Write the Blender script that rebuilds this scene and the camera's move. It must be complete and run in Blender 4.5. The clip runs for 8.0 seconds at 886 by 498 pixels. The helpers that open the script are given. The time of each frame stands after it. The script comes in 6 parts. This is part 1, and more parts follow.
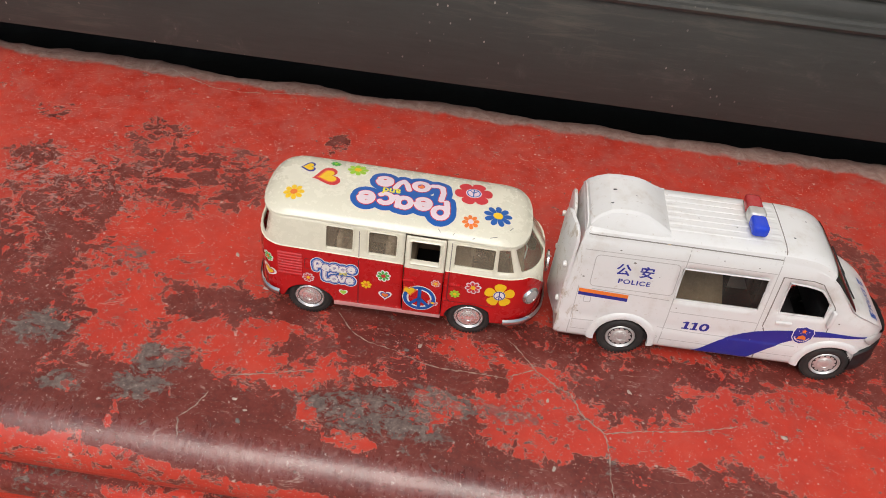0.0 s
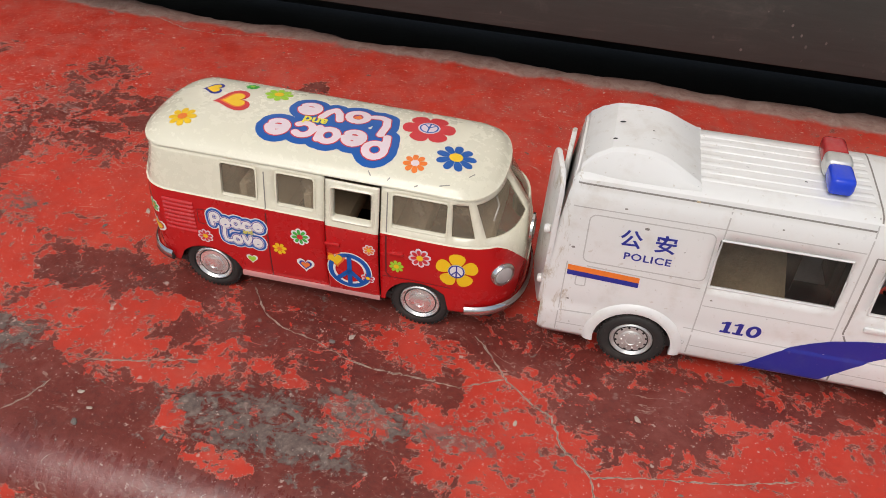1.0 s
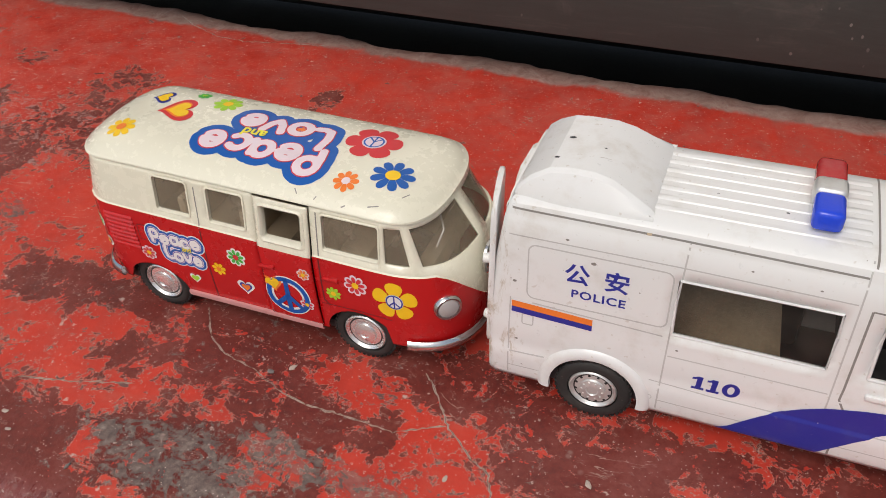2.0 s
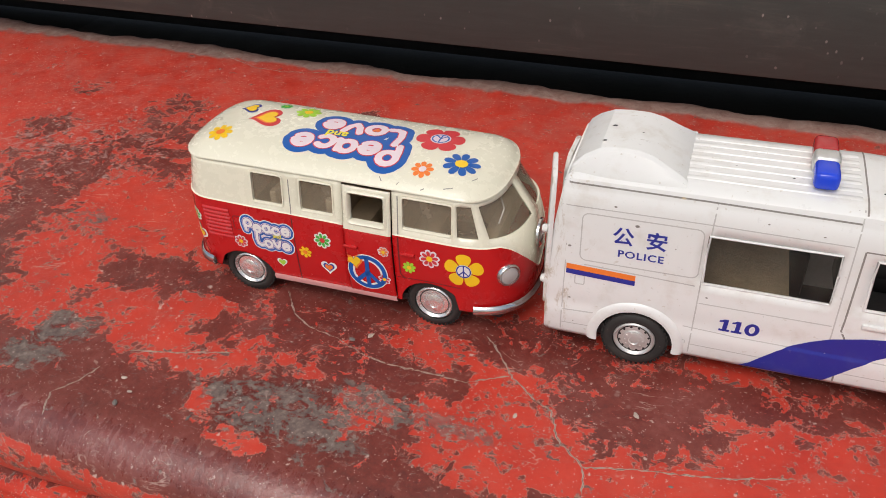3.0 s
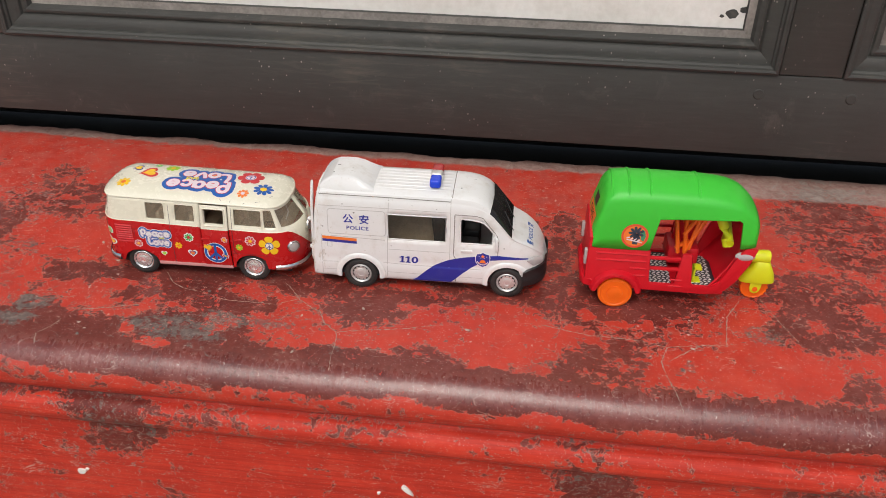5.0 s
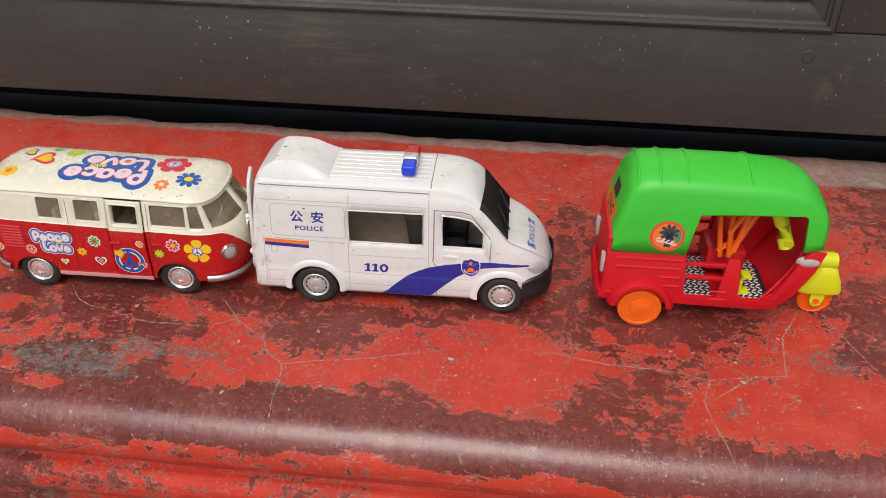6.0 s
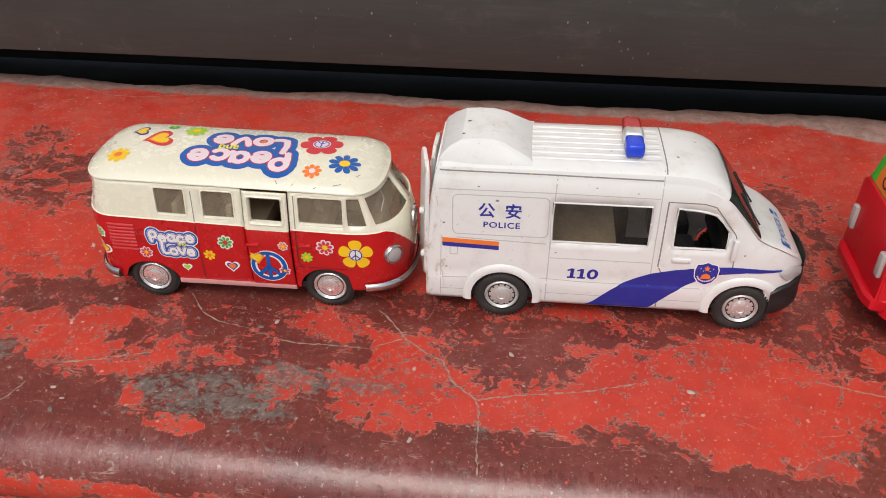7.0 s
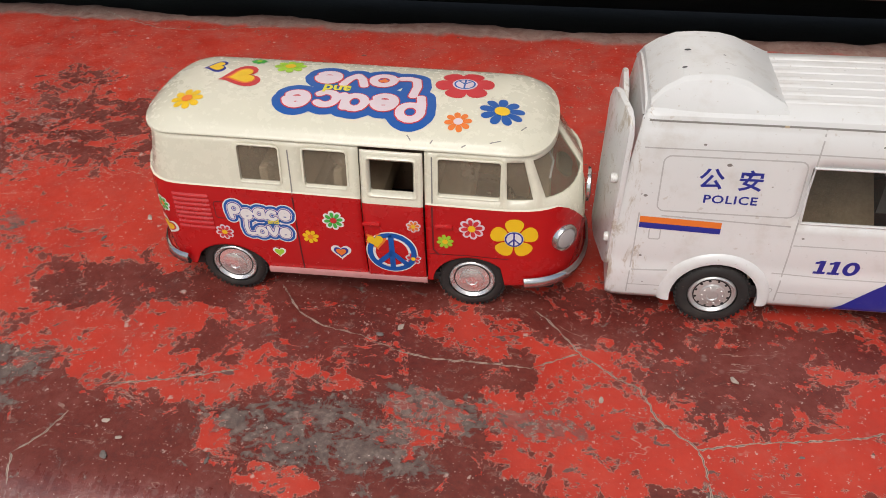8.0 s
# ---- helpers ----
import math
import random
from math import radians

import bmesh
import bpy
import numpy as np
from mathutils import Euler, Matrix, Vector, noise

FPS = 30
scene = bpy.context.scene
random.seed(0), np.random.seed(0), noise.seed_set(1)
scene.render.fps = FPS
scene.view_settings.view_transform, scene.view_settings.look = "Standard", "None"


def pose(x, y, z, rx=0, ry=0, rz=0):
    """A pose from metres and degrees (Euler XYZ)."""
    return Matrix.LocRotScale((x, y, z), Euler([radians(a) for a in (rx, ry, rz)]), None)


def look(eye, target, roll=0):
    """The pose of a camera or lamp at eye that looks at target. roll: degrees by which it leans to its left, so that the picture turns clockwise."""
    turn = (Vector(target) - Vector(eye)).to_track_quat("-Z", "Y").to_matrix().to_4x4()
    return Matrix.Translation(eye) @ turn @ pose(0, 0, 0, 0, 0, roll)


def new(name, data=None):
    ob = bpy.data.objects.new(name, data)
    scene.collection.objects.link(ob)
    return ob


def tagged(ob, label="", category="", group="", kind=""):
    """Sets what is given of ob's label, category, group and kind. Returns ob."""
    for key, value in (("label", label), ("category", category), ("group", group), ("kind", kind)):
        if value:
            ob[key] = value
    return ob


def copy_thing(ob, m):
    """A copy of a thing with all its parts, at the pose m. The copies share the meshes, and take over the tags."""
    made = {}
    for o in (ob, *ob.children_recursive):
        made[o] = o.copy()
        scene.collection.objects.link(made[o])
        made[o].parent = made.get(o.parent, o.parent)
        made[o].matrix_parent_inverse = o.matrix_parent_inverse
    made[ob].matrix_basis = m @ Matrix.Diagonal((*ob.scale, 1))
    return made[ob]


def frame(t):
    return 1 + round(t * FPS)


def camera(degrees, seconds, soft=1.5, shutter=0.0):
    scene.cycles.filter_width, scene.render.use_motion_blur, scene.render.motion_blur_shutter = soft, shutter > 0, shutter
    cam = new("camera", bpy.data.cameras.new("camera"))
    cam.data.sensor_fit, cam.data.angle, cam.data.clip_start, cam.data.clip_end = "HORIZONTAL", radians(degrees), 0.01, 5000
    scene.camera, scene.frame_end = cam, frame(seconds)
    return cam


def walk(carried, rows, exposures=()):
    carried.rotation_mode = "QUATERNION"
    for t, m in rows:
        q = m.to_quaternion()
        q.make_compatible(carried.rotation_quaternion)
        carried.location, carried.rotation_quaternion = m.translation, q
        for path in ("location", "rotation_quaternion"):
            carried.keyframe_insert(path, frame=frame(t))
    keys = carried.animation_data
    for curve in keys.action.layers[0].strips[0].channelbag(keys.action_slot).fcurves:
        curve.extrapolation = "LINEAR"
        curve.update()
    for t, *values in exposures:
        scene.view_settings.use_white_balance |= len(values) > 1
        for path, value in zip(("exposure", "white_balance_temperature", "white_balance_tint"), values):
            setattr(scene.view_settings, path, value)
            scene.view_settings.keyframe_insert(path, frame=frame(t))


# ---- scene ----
cam = camera(56.4, 8.0, soft=0.9)
PATH = [
    (0, (-0.019, -0.268, 0.28), (-0.163, 1.247, -1.018), 6.0),
    (0.5, (0.005, -0.226, 0.2), (-0.244, 1.304, -1.064), 4.8),
    (1, (0.028, -0.191, 0.2), (-0.362, 1.3, -1.074), 2.6),
    (1.5, (0.058, -0.142, 0.196), (-0.522, 1.278, -1.087), -0.2),
    (1.7, (0.065, -0.142, 0.183), (-0.582, 1.257, -1.092), -1.4),
    (2.8, (0.084, -0.191, 0.202), (-0.638, 1.241, -0.994), -4.1),
    (3, (0.066, -0.202, 0.197), (-0.594, 1.276, -0.978), -3.0),
    (3.5, (0.082, -0.225, 0.225), (-0.443, 1.336, -0.909), -1.7),
    (4, (0.104, -0.313, 0.262), (-0.299, 1.31, -0.835), -0.6),
    (4.5, (0.14, -0.389, 0.298), (-0.163, 1.268, -0.78), 0.3),
    (5, (0.156, -0.419, 0.307), (-0.093, 1.252, -0.763), 0.8),
    (5.2, (0.163, -0.406, 0.299), (-0.067, 1.269, -0.77), 1.1),
    (6.3, (0.124, -0.299, 0.243), (-0.102, 1.341, -0.878), 0.6),
    (6.5, (0.1, -0.293, 0.236), (-0.131, 1.34, -0.895), 0.5),
    (7, (0.059, -0.252, 0.219), (-0.205, 1.35, -0.949), -0.6),
    (7.5, (0.023, -0.223, 0.21), (-0.271, 1.336, -1.007), -1.1),
    (8, (0.001, -0.182, 0.174), (-0.323, 1.335, -1.088), -1.9),
]
EXPOSE = [(0.0, -0.10), (1.5, -0.17), (3.0, -0.07), (4.0, 0.02), (5.0, -0.05), (6.5, -0.01), (7.5, -0.10), (8.0, -0.18)]
walk(cam, [(t, look(eye, target, roll)) for t, eye, target, roll in PATH], EXPOSE)

# ---- light: an overcast day, open sky in front of the doorstep ----
world = bpy.data.worlds.new("overcast_sky")
scene.world = world
world.use_nodes = True
wn, wl = world.node_tree.nodes, world.node_tree.links
sky = wn.new("ShaderNodeTexSky")
sky.sky_type, sky.sun_disc = "NISHITA", False
SUN_UP, SUN_ROUND = 54.0, 186.0
sky.sun_elevation, sky.sun_rotation = radians(SUN_UP), radians(SUN_ROUND)
sky.air_density, sky.dust_density, sky.ozone_density = 1.0, 4.0, 1.0
sky_soft = wn.new("ShaderNodeHueSaturation")
sky_soft.inputs["Saturation"].default_value = 0.7
wl.new(sky.outputs[0], sky_soft.inputs["Color"])
wl.new(sky_soft.outputs[0], wn["Background"].inputs["Color"])
wn["Background"].inputs["Strength"].default_value = 0.13
sun_data = bpy.data.lights.new("sun", "SUN")
sun_data.energy, sun_data.angle, sun_data.color = 1.3, radians(32), (1.0, 0.96, 0.9)
sun = new("sun", sun_data)
sun.matrix_world = look((-0.25, -2.4, 3.35), (0.0, 0.0, 0.0))

# ---- materials ----
def rgb(r, g, b):
    return (r, g, b, 1.0)


def mat_base(name):
    m = bpy.data.materials.new(name)
    m.use_nodes = True
    return m, m.node_tree.nodes, m.node_tree.links, m.node_tree.nodes["Principled BSDF"]


def noise_node(n, l, scale, detail=4.0, rough=0.6, vec=None, dist=0.0):
    t = n.new("ShaderNodeTexNoise")
    t.inputs["Scale"].default_value, t.inputs["Detail"].default_value = scale, detail
    t.inputs["Roughness"].default_value, t.inputs["Distortion"].default_value = rough, dist
    if vec is not None:
        l.new(vec, t.inputs["Vector"])
    return t.outputs[0]


def ramp(n, l, value, stops):
    r = n.new("ShaderNodeValToRGB")
    e = r.color_ramp.elements
    while len(e) < len(stops):
        e.new(0.5)
    for i, (p, c) in enumerate(stops):
        e[i].position, e[i].color = p, c if len(c) == 4 else (*c, 1.0)
    l.new(value, r.inputs[0])
    return r.outputs[0]


def grey(v):
    return (v, v, v, 1.0)


def mask(n, l, value, lo, hi):
    m = n.new("ShaderNodeMapRange")
    m.interpolation_type = "SMOOTHSTEP"
    m.inputs["From Min"].default_value, m.inputs["From Max"].default_value = lo, hi
    l.new(value, m.inputs["Value"])
    return m.outputs[0]


def mix(n, l, fac, a, b, kind="MIX"):
    m = n.new("ShaderNodeMix")
    m.data_type, m.blend_type = "RGBA", kind
    for sock, v in ((m.inputs[0], fac), (m.inputs[6], a), (m.inputs[7], b)):
        if isinstance(v, bpy.types.NodeSocket):
            l.new(v, sock)
        else:
            sock.default_value = v
    return m.outputs[2]


def calc(n, l, op, a, b=0.0, c=0.0):
    m = n.new("ShaderNodeMath")
    m.operation = op
    for sock, v in zip(m.inputs, (a, b, c)):
        if isinstance(v, bpy.types.NodeSocket):
            l.new(v, sock)
        else:
            sock.default_value = v
    return m.outputs[0]


def bump(n, l, bsdf, height, strength, dist):
    b = n.new("ShaderNodeBump")
    b.inputs["Strength"].default_value, b.inputs["Distance"].default_value = strength, dist
    l.new(height, b.inputs["Height"])
    l.new(b.outputs[0], bsdf.inputs["Normal"])
    return b


def coords(n, l, scale=(1, 1, 1)):
    c, m = n.new("ShaderNodeTexCoord"), n.new("ShaderNodeMapping")
    m.inputs["Scale"].default_value = scale
    l.new(c.outputs["Object"], m.inputs["Vector"])
    return m.outputs[0]


def painted(name, col, rough=0.3, dirt=0.3, dirt_col=(0.16, 0.12, 0.08), chips=0.0, chip_col=(0.3, 0.28, 0.25), coat=0.0, metal=0.0, sss=0.0, stain=0.0):
    """Toy paint or moulded plastic with fine grime, scuffs and small chips; sizes of millimetres."""
    m, n, l, p = mat_base(name)
    v = coords(n, l)
    grime = mask(n, l, noise_node(n, l, 70, 6, 0.65, v), 0.5, 0.78)
    fine = noise_node(n, l, 420, 4, 0.7, v)
    spots = mask(n, l, noise_node(n, l, 650, 2, 0.5, v), 0.68, 0.75)
    c = mix(n, l, calc(n, l, "MULTIPLY", grime, dirt), rgb(*col), rgb(*dirt_col))
    c = mix(n, l, calc(n, l, "MULTIPLY", spots, dirt * 0.9), c, rgb(*dirt_col))
    if chips:
        scr = noise_node(n, l, 160, 5, 0.75, coords(n, l, (0.35, 1, 1)), 0.6)
        c = mix(n, l, calc(n, l, "MULTIPLY", mask(n, l, scr, 0.73 - 0.1 * chips, 0.77 - 0.1 * chips), 0.8), c, rgb(*chip_col))
    if stain:
        # brown handling stains that gather at the tail end
        xyz = n.new("ShaderNodeSeparateXYZ")
        l.new(v, xyz.inputs[0])
        near = calc(n, l, "SUBTRACT", 1.0, mask(n, l, xyz.outputs["X"], -0.030, -0.012))
        smear = noise_node(n, l, 150, 7, 0.75, coords(n, l, (1.6, 1, 0.5)), 0.8)
        smear = mask(n, l, calc(n, l, "MULTIPLY_ADD", near, 0.15, smear), 0.66, 0.80)
        c = mix(n, l, calc(n, l, "MULTIPLY", smear, stain), c, rgb(0.40, 0.32, 0.21))
        nick = mask(n, l, calc(n, l, "MULTIPLY_ADD", near, 0.04, noise_node(n, l, 520, 3, 0.6, v)), 0.745, 0.77)
        c = mix(n, l, calc(n, l, "MULTIPLY", nick, 0.7), c, rgb(0.17, 0.14, 0.11))
    l.new(c, p.inputs["Base Color"])
    r = calc(n, l, "ADD", calc(n, l, "MULTIPLY", fine, 0.16), calc(n, l, "MULTIPLY_ADD", grime, 0.22, rough - 0.08))
    l.new(r, p.inputs["Roughness"])
    p.inputs["Metallic"].default_value = metal
    p.inputs["Coat Weight"].default_value = coat
    p.inputs["Coat Roughness"].default_value = 0.12
    if sss:
        p.inputs["Subsurface Weight"].default_value = sss
        p.inputs["Subsurface Radius"].default_value = (0.002, 0.002, 0.002)
    bump(n, l, p, fine, 0.12, 0.0003)
    return m


def glassy(name, col, rough=0.05, alpha=1.0, trans=0.0, dust=0.0, ior=1.45):
    m, n, l, p = mat_base(name)
    v = coords(n, l)
    d = calc(n, l, "MULTIPLY", mask(n, l, noise_node(n, l, 110, 6, 0.7, v), 0.35, 0.8), dust)
    l.new(mix(n, l, d, rgb(*col), rgb(0.32, 0.27, 0.21)), p.inputs["Base Color"])
    l.new(calc(n, l, "MULTIPLY_ADD", d, 0.6, rough), p.inputs["Roughness"])
    p.inputs["IOR"].default_value = ior
    if trans:
        l.new(calc(n, l, "MULTIPLY_ADD", d, -trans * 0.7, trans), p.inputs["Transmission Weight"])
    if alpha < 1:
        l.new(calc(n, l, "MULTIPLY_ADD", d, 1 - alpha, alpha), p.inputs["Alpha"])
    return m


def ledge_paint():
    """Bright red floor paint, worn through to an older maroon coat and to grey cement; the wear attribute says where."""
    m, n, l, p = mat_base("worn_red_floor_paint")
    v = coords(n, l)
    at = n.new("ShaderNodeAttribute")
    at.attribute_name = "wear"
    wear = at.outputs["Fac"]
    ag = n.new("ShaderNodeAttribute")
    ag.attribute_name = "grit"
    grit = ag.outputs["Fac"]
    an = n.new("ShaderNodeAttribute")
    an.attribute_name = "dust"
    big = noise_node(n, l, 26, 8, 0.68, v, 0.4)
    mid = noise_node(n, l, 105, 8, 0.74, v, 0.8)
    fine = noise_node(n, l, 330, 6, 0.7, v)
    vfine = noise_node(n, l, 1500, 3, 0.6, v)
    # older coat shows where wear is high
    low = lambda k, amp: calc(n, l, "MULTIPLY", calc(n, l, "SUBTRACT", k, 0.5), amp)
    streak = noise_node(n, l, 120, 6, 0.7, coords(n, l, (0.3, 1, 2.2)), 0.3)
    edge = calc(n, l, "ADD", calc(n, l, "ADD", wear, low(big, 0.5)), calc(n, l, "ADD", low(mid, 1.3), low(fine, 0.75)))
    edge = calc(n, l, "ADD", edge, low(streak, 0.5))
    old = mask(n, l, edge, 0.28, 0.298)
    # bare cement inside the worn parts
    mid2 = noise_node(n, l, 170, 8, 0.75, coords(n, l, (0.8, 1.0, 1.0)), 1.2)
    bare_v = calc(n, l, "ADD", calc(n, l, "ADD", grit, low(mid2, 1.1)), calc(n, l, "ADD", low(fine, 0.6), low(streak, 0.3)))
    bare = calc(n, l, "MULTIPLY", mask(n, l, bare_v, 0.27, 0.34), calc(n, l, "MULTIPLY_ADD", old, 0.35, 0.6))
    red = ramp(n, l, noise_node(n, l, 40, 6, 0.7, v), [(0.25, (0.42, 0.028, 0.016)), (0.55, (0.56, 0.042, 0.022)), (0.8, (0.62, 0.085, 0.05))])
    maroon = ramp(n, l, calc(n, l, "MULTIPLY_ADD", fine, 0.45, calc(n, l, "MULTIPLY", big, 0.55)), [(0.36, (0.090, 0.015, 0.013)), (0.5, (0.158, 0.025, 0.018)), (0.62, (0.21, 0.050, 0.040))])
    cement = ramp(n, l, fine, [(0.3, (0.075, 0.056, 0.050)), (0.55, (0.16, 0.125, 0.11)), (0.8, (0.34, 0.28, 0.235))])
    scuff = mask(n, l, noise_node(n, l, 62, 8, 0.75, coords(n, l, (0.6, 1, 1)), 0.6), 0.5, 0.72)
    # feet scuff the tread alone; the upright face's brush marks also darken it, imitating weaker light
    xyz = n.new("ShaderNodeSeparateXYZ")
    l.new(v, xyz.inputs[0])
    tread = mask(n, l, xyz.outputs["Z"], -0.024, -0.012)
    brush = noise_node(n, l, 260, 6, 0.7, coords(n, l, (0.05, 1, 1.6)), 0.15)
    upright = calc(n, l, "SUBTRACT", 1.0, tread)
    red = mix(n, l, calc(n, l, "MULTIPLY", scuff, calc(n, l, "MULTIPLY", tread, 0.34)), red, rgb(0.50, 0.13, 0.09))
    red = mix(n, l, calc(n, l, "MULTIPLY", mask(n, l, brush, 0.40, 0.66), calc(n, l, "MULTIPLY", upright, 0.6)), red, rgb(0.30, 0.017, 0.008))
    red = mix(n, l, calc(n, l, "MULTIPLY", mask(n, l, brush, 0.5, 0.32), calc(n, l, "MULTIPLY", upright, 0.25)), red, rgb(0.62, 0.05, 0.02))
    stain = mask(n, l, noise_node(n, l, 48, 7, 0.7, v, 0.5), 0.56, 0.7)
    red = mix(n, l, calc(n, l, "MULTIPLY", stain, 0.35), red, rgb(0.30, 0.03, 0.022))
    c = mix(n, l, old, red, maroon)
    chip_n = calc(n, l, "ADD", noise_node(n, l, 230, 5, 0.65, coords(n, l, (0.75, 1.1, 1)), 0.4), calc(n, l, "MULTIPLY", grit, 0.22))
    chip = calc(n, l, "MULTIPLY", mask(n, l, chip_n, 0.655, 0.675), calc(n, l, "SUBTRACT", 1.0, calc(n, l, "MULTIPLY", old, 0.75)))
    chip_rim = calc(n, l, "SUBTRACT", mask(n, l, chip_n, 0.635, 0.655), mask(n, l, chip_n, 0.66, 0.675))
    c = mix(n, l, calc(n, l, "MULTIPLY", chip_rim, 0.3), c, rgb(0.5, 0.32, 0.25))
    c = mix(n, l, calc(n, l, "MULTIPLY", chip, 0.9), c, rgb(0.12, 0.085, 0.078))
    c = mix(n, l, bare, c, cement)
    # chalky scuffs along the edges of the flaking paint
    rim = calc(n, l, "MULTIPLY", mask(n, l, edge, 0.258, 0.272), calc(n, l, "SUBTRACT", 1.0, mask(n, l, edge, 0.285, 0.30)))
    c = mix(n, l, calc(n, l, "MULTIPLY", rim, calc(n, l, "MULTIPLY", mask(n, l, fine, 0.40, 0.5), 0.75)), c, rgb(0.50, 0.34, 0.28))
    # pale plaster specks
    sp = n.new("ShaderNodeTexVoronoi")
    sp.inputs["Scale"].default_value = 210
    l.new(v, sp.inputs["Vector"])
    sp2 = n.new("ShaderNodeTexVoronoi")
    sp2.inputs["Scale"].default_value = 620
    l.new(v, sp2.inputs["Vector"])
    gate = mask(n, l, noise_node(n, l, 34, 5, 0.6, v), 0.52, 0.72)
    speck = calc(n, l, "MULTIPLY", calc(n, l, "SUBTRACT", 1.0, mask(n, l, sp.outputs["Distance"], 0.08, 0.26)), gate)
    speck2 = calc(n, l, "SUBTRACT", 1.0, mask(n, l, calc(n, l, "MULTIPLY_ADD", vfine, 0.35, sp2.outputs["Distance"]), 0.25, 0.31))
    as_ = n.new("ShaderNodeAttribute")
    as_.attribute_name = "spatter"
    c = mix(n, l, calc(n, l, "MULTIPLY", speck, 0.35), c, rgb(0.5, 0.38, 0.33))
    c = mix(n, l, calc(n, l, "MULTIPLY", speck2, calc(n, l, "MULTIPLY_ADD", as_.outputs["Fac"], 0.35, 0.7)), c, rgb(0.62, 0.49, 0.43))
    blot = calc(n, l, "MULTIPLY", mask(n, l, calc(n, l, "MULTIPLY_ADD", as_.outputs["Fac"], 0.30, mid2), 0.83, 0.90), 0.6)
    c = mix(n, l, blot, c, rgb(0.45, 0.30, 0.27))
    # flecks of plaster and lime, each of its own size
    for scale, r0, r1, keep, amount in ((190, 0.05, 0.12, 0.76, 0.75), (420, 0.09, 0.16, 0.66, 0.7), (85, 0.02, 0.07, 0.70, 0.75)):
        fl = n.new("ShaderNodeTexVoronoi")
        fl.inputs["Scale"].default_value = scale
        wob = n.new("ShaderNodeMix")
        wob.data_type = "VECTOR"
        wob.inputs[0].default_value = 0.0022
        ntex = n.new("ShaderNodeTexNoise")
        ntex.inputs["Scale"].default_value = scale * 5.0
        l.new(v, ntex.inputs["Vector"])
        l.new(v, wob.inputs[4])
        l.new(ntex.outputs["Color"], wob.inputs[5])
        l.new(wob.outputs[1], fl.inputs["Vector"])
        sep = n.new("ShaderNodeSeparateColor")
        l.new(fl.outputs["Color"], sep.inputs[0])
        pick = mask(n, l, calc(n, l, "MULTIPLY_ADD", as_.outputs["Fac"], 0.22, sep.outputs[0]), keep, keep + 0.06)
        spot = calc(n, l, "SUBTRACT", 1.0, mask(n, l, calc(n, l, "MULTIPLY_ADD", sep.outputs[1], -0.05, fl.outputs["Distance"]), r0, r1))
        few = calc(n, l, "MULTIPLY_ADD", tread, amount * 0.85, amount * 0.15)
        c = mix(n, l, calc(n, l, "MULTIPLY", calc(n, l, "MULTIPLY", pick, spot), few), c, rgb(0.60, 0.47, 0.41))
    # fine pale scratches
    hair = noise_node(n, l, 42, 5, 0.6, coords(n, l, (0.35, 1, 1)), 1.0)
    hair = calc(n, l, "SUBTRACT", 1.0, mask(n, l, calc(n, l, "ABSOLUTE", calc(n, l, "SUBTRACT", hair, 0.5)), 0.002, 0.0065))
    hair = calc(n, l, "MULTIPLY", hair, mask(n, l, noise_node(n, l, 60, 4, 0.6, v), 0.54, 0.64))
    c = mix(n, l, calc(n, l, "MULTIPLY", hair, 0.6), c, rgb(0.50, 0.36, 0.30))
    ah = n.new("ShaderNodeAttribute")
    ah.attribute_name = "haze"
    film = calc(n, l, "MULTIPLY", ah.outputs["Fac"], mask(n, l, noise_node(n, l, 75, 8, 0.75, v, 0.6), 0.36, 0.7))
    c = mix(n, l, calc(n, l, "MULTIPLY", film, 0.36), c, rgb(0.40, 0.20, 0.165))
    # grey dust that has gathered under the door
    dust = mask(n, l, calc(n, l, "MULTIPLY_ADD", calc(n, l, "SUBTRACT", big, 0.5), 1.1, an.outputs["Fac"]), 0.42, 0.62)
    cd = ramp(n, l, mid, [(0.3, (0.17, 0.13, 0.105)), (0.6, (0.36, 0.30, 0.255)), (0.8, (0.54, 0.47, 0.41))])
    c = mix(n, l, calc(n, l, "MULTIPLY", dust, 0.8), c, cd)
    l.new(c, p.inputs["Base Color"])
    gl = n.new("ShaderNodeAttribute")
    gl.attribute_name = "polish"
    r = calc(n, l, "MULTIPLY_ADD", old, -0.08, 0.48)
    r = calc(n, l, "MULTIPLY_ADD", gl.outputs["Fac"], -0.20, r)
    rub = noise_node(n, l, 420, 5, 0.7, coords(n, l, (1.0, 0.12, 0.12)), 0.2)
    r = calc(n, l, "ADD", r, calc(n, l, "MULTIPLY", low(rub, 0.7), gl.outputs["Fac"]))
    r = calc(n, l, "MULTIPLY_ADD", bare, 0.25, r)
    r = calc(n, l, "MULTIPLY_ADD", calc(n, l, "SUBTRACT", fine, 0.5), 0.35, r)
    r = calc(n, l, "MULTIPLY_ADD", dust, 0.4, r)
    l.new(r, p.inputs["Roughness"])
    h = calc(n, l, "MULTIPLY_ADD", old, -0.5, calc(n, l, "MULTIPLY", fine, 0.45))
    h = calc(n, l, "MULTIPLY_ADD", bare, -0.35, h)
    h = calc(n, l, "MULTIPLY_ADD", chip, -0.5, h)
    h = calc(n, l, "MULTIPLY_ADD", mid, 0.5, h)
    h = calc(n, l, "MULTIPLY_ADD", brush, calc(n, l, "MULTIPLY", upright, 0.6), h)
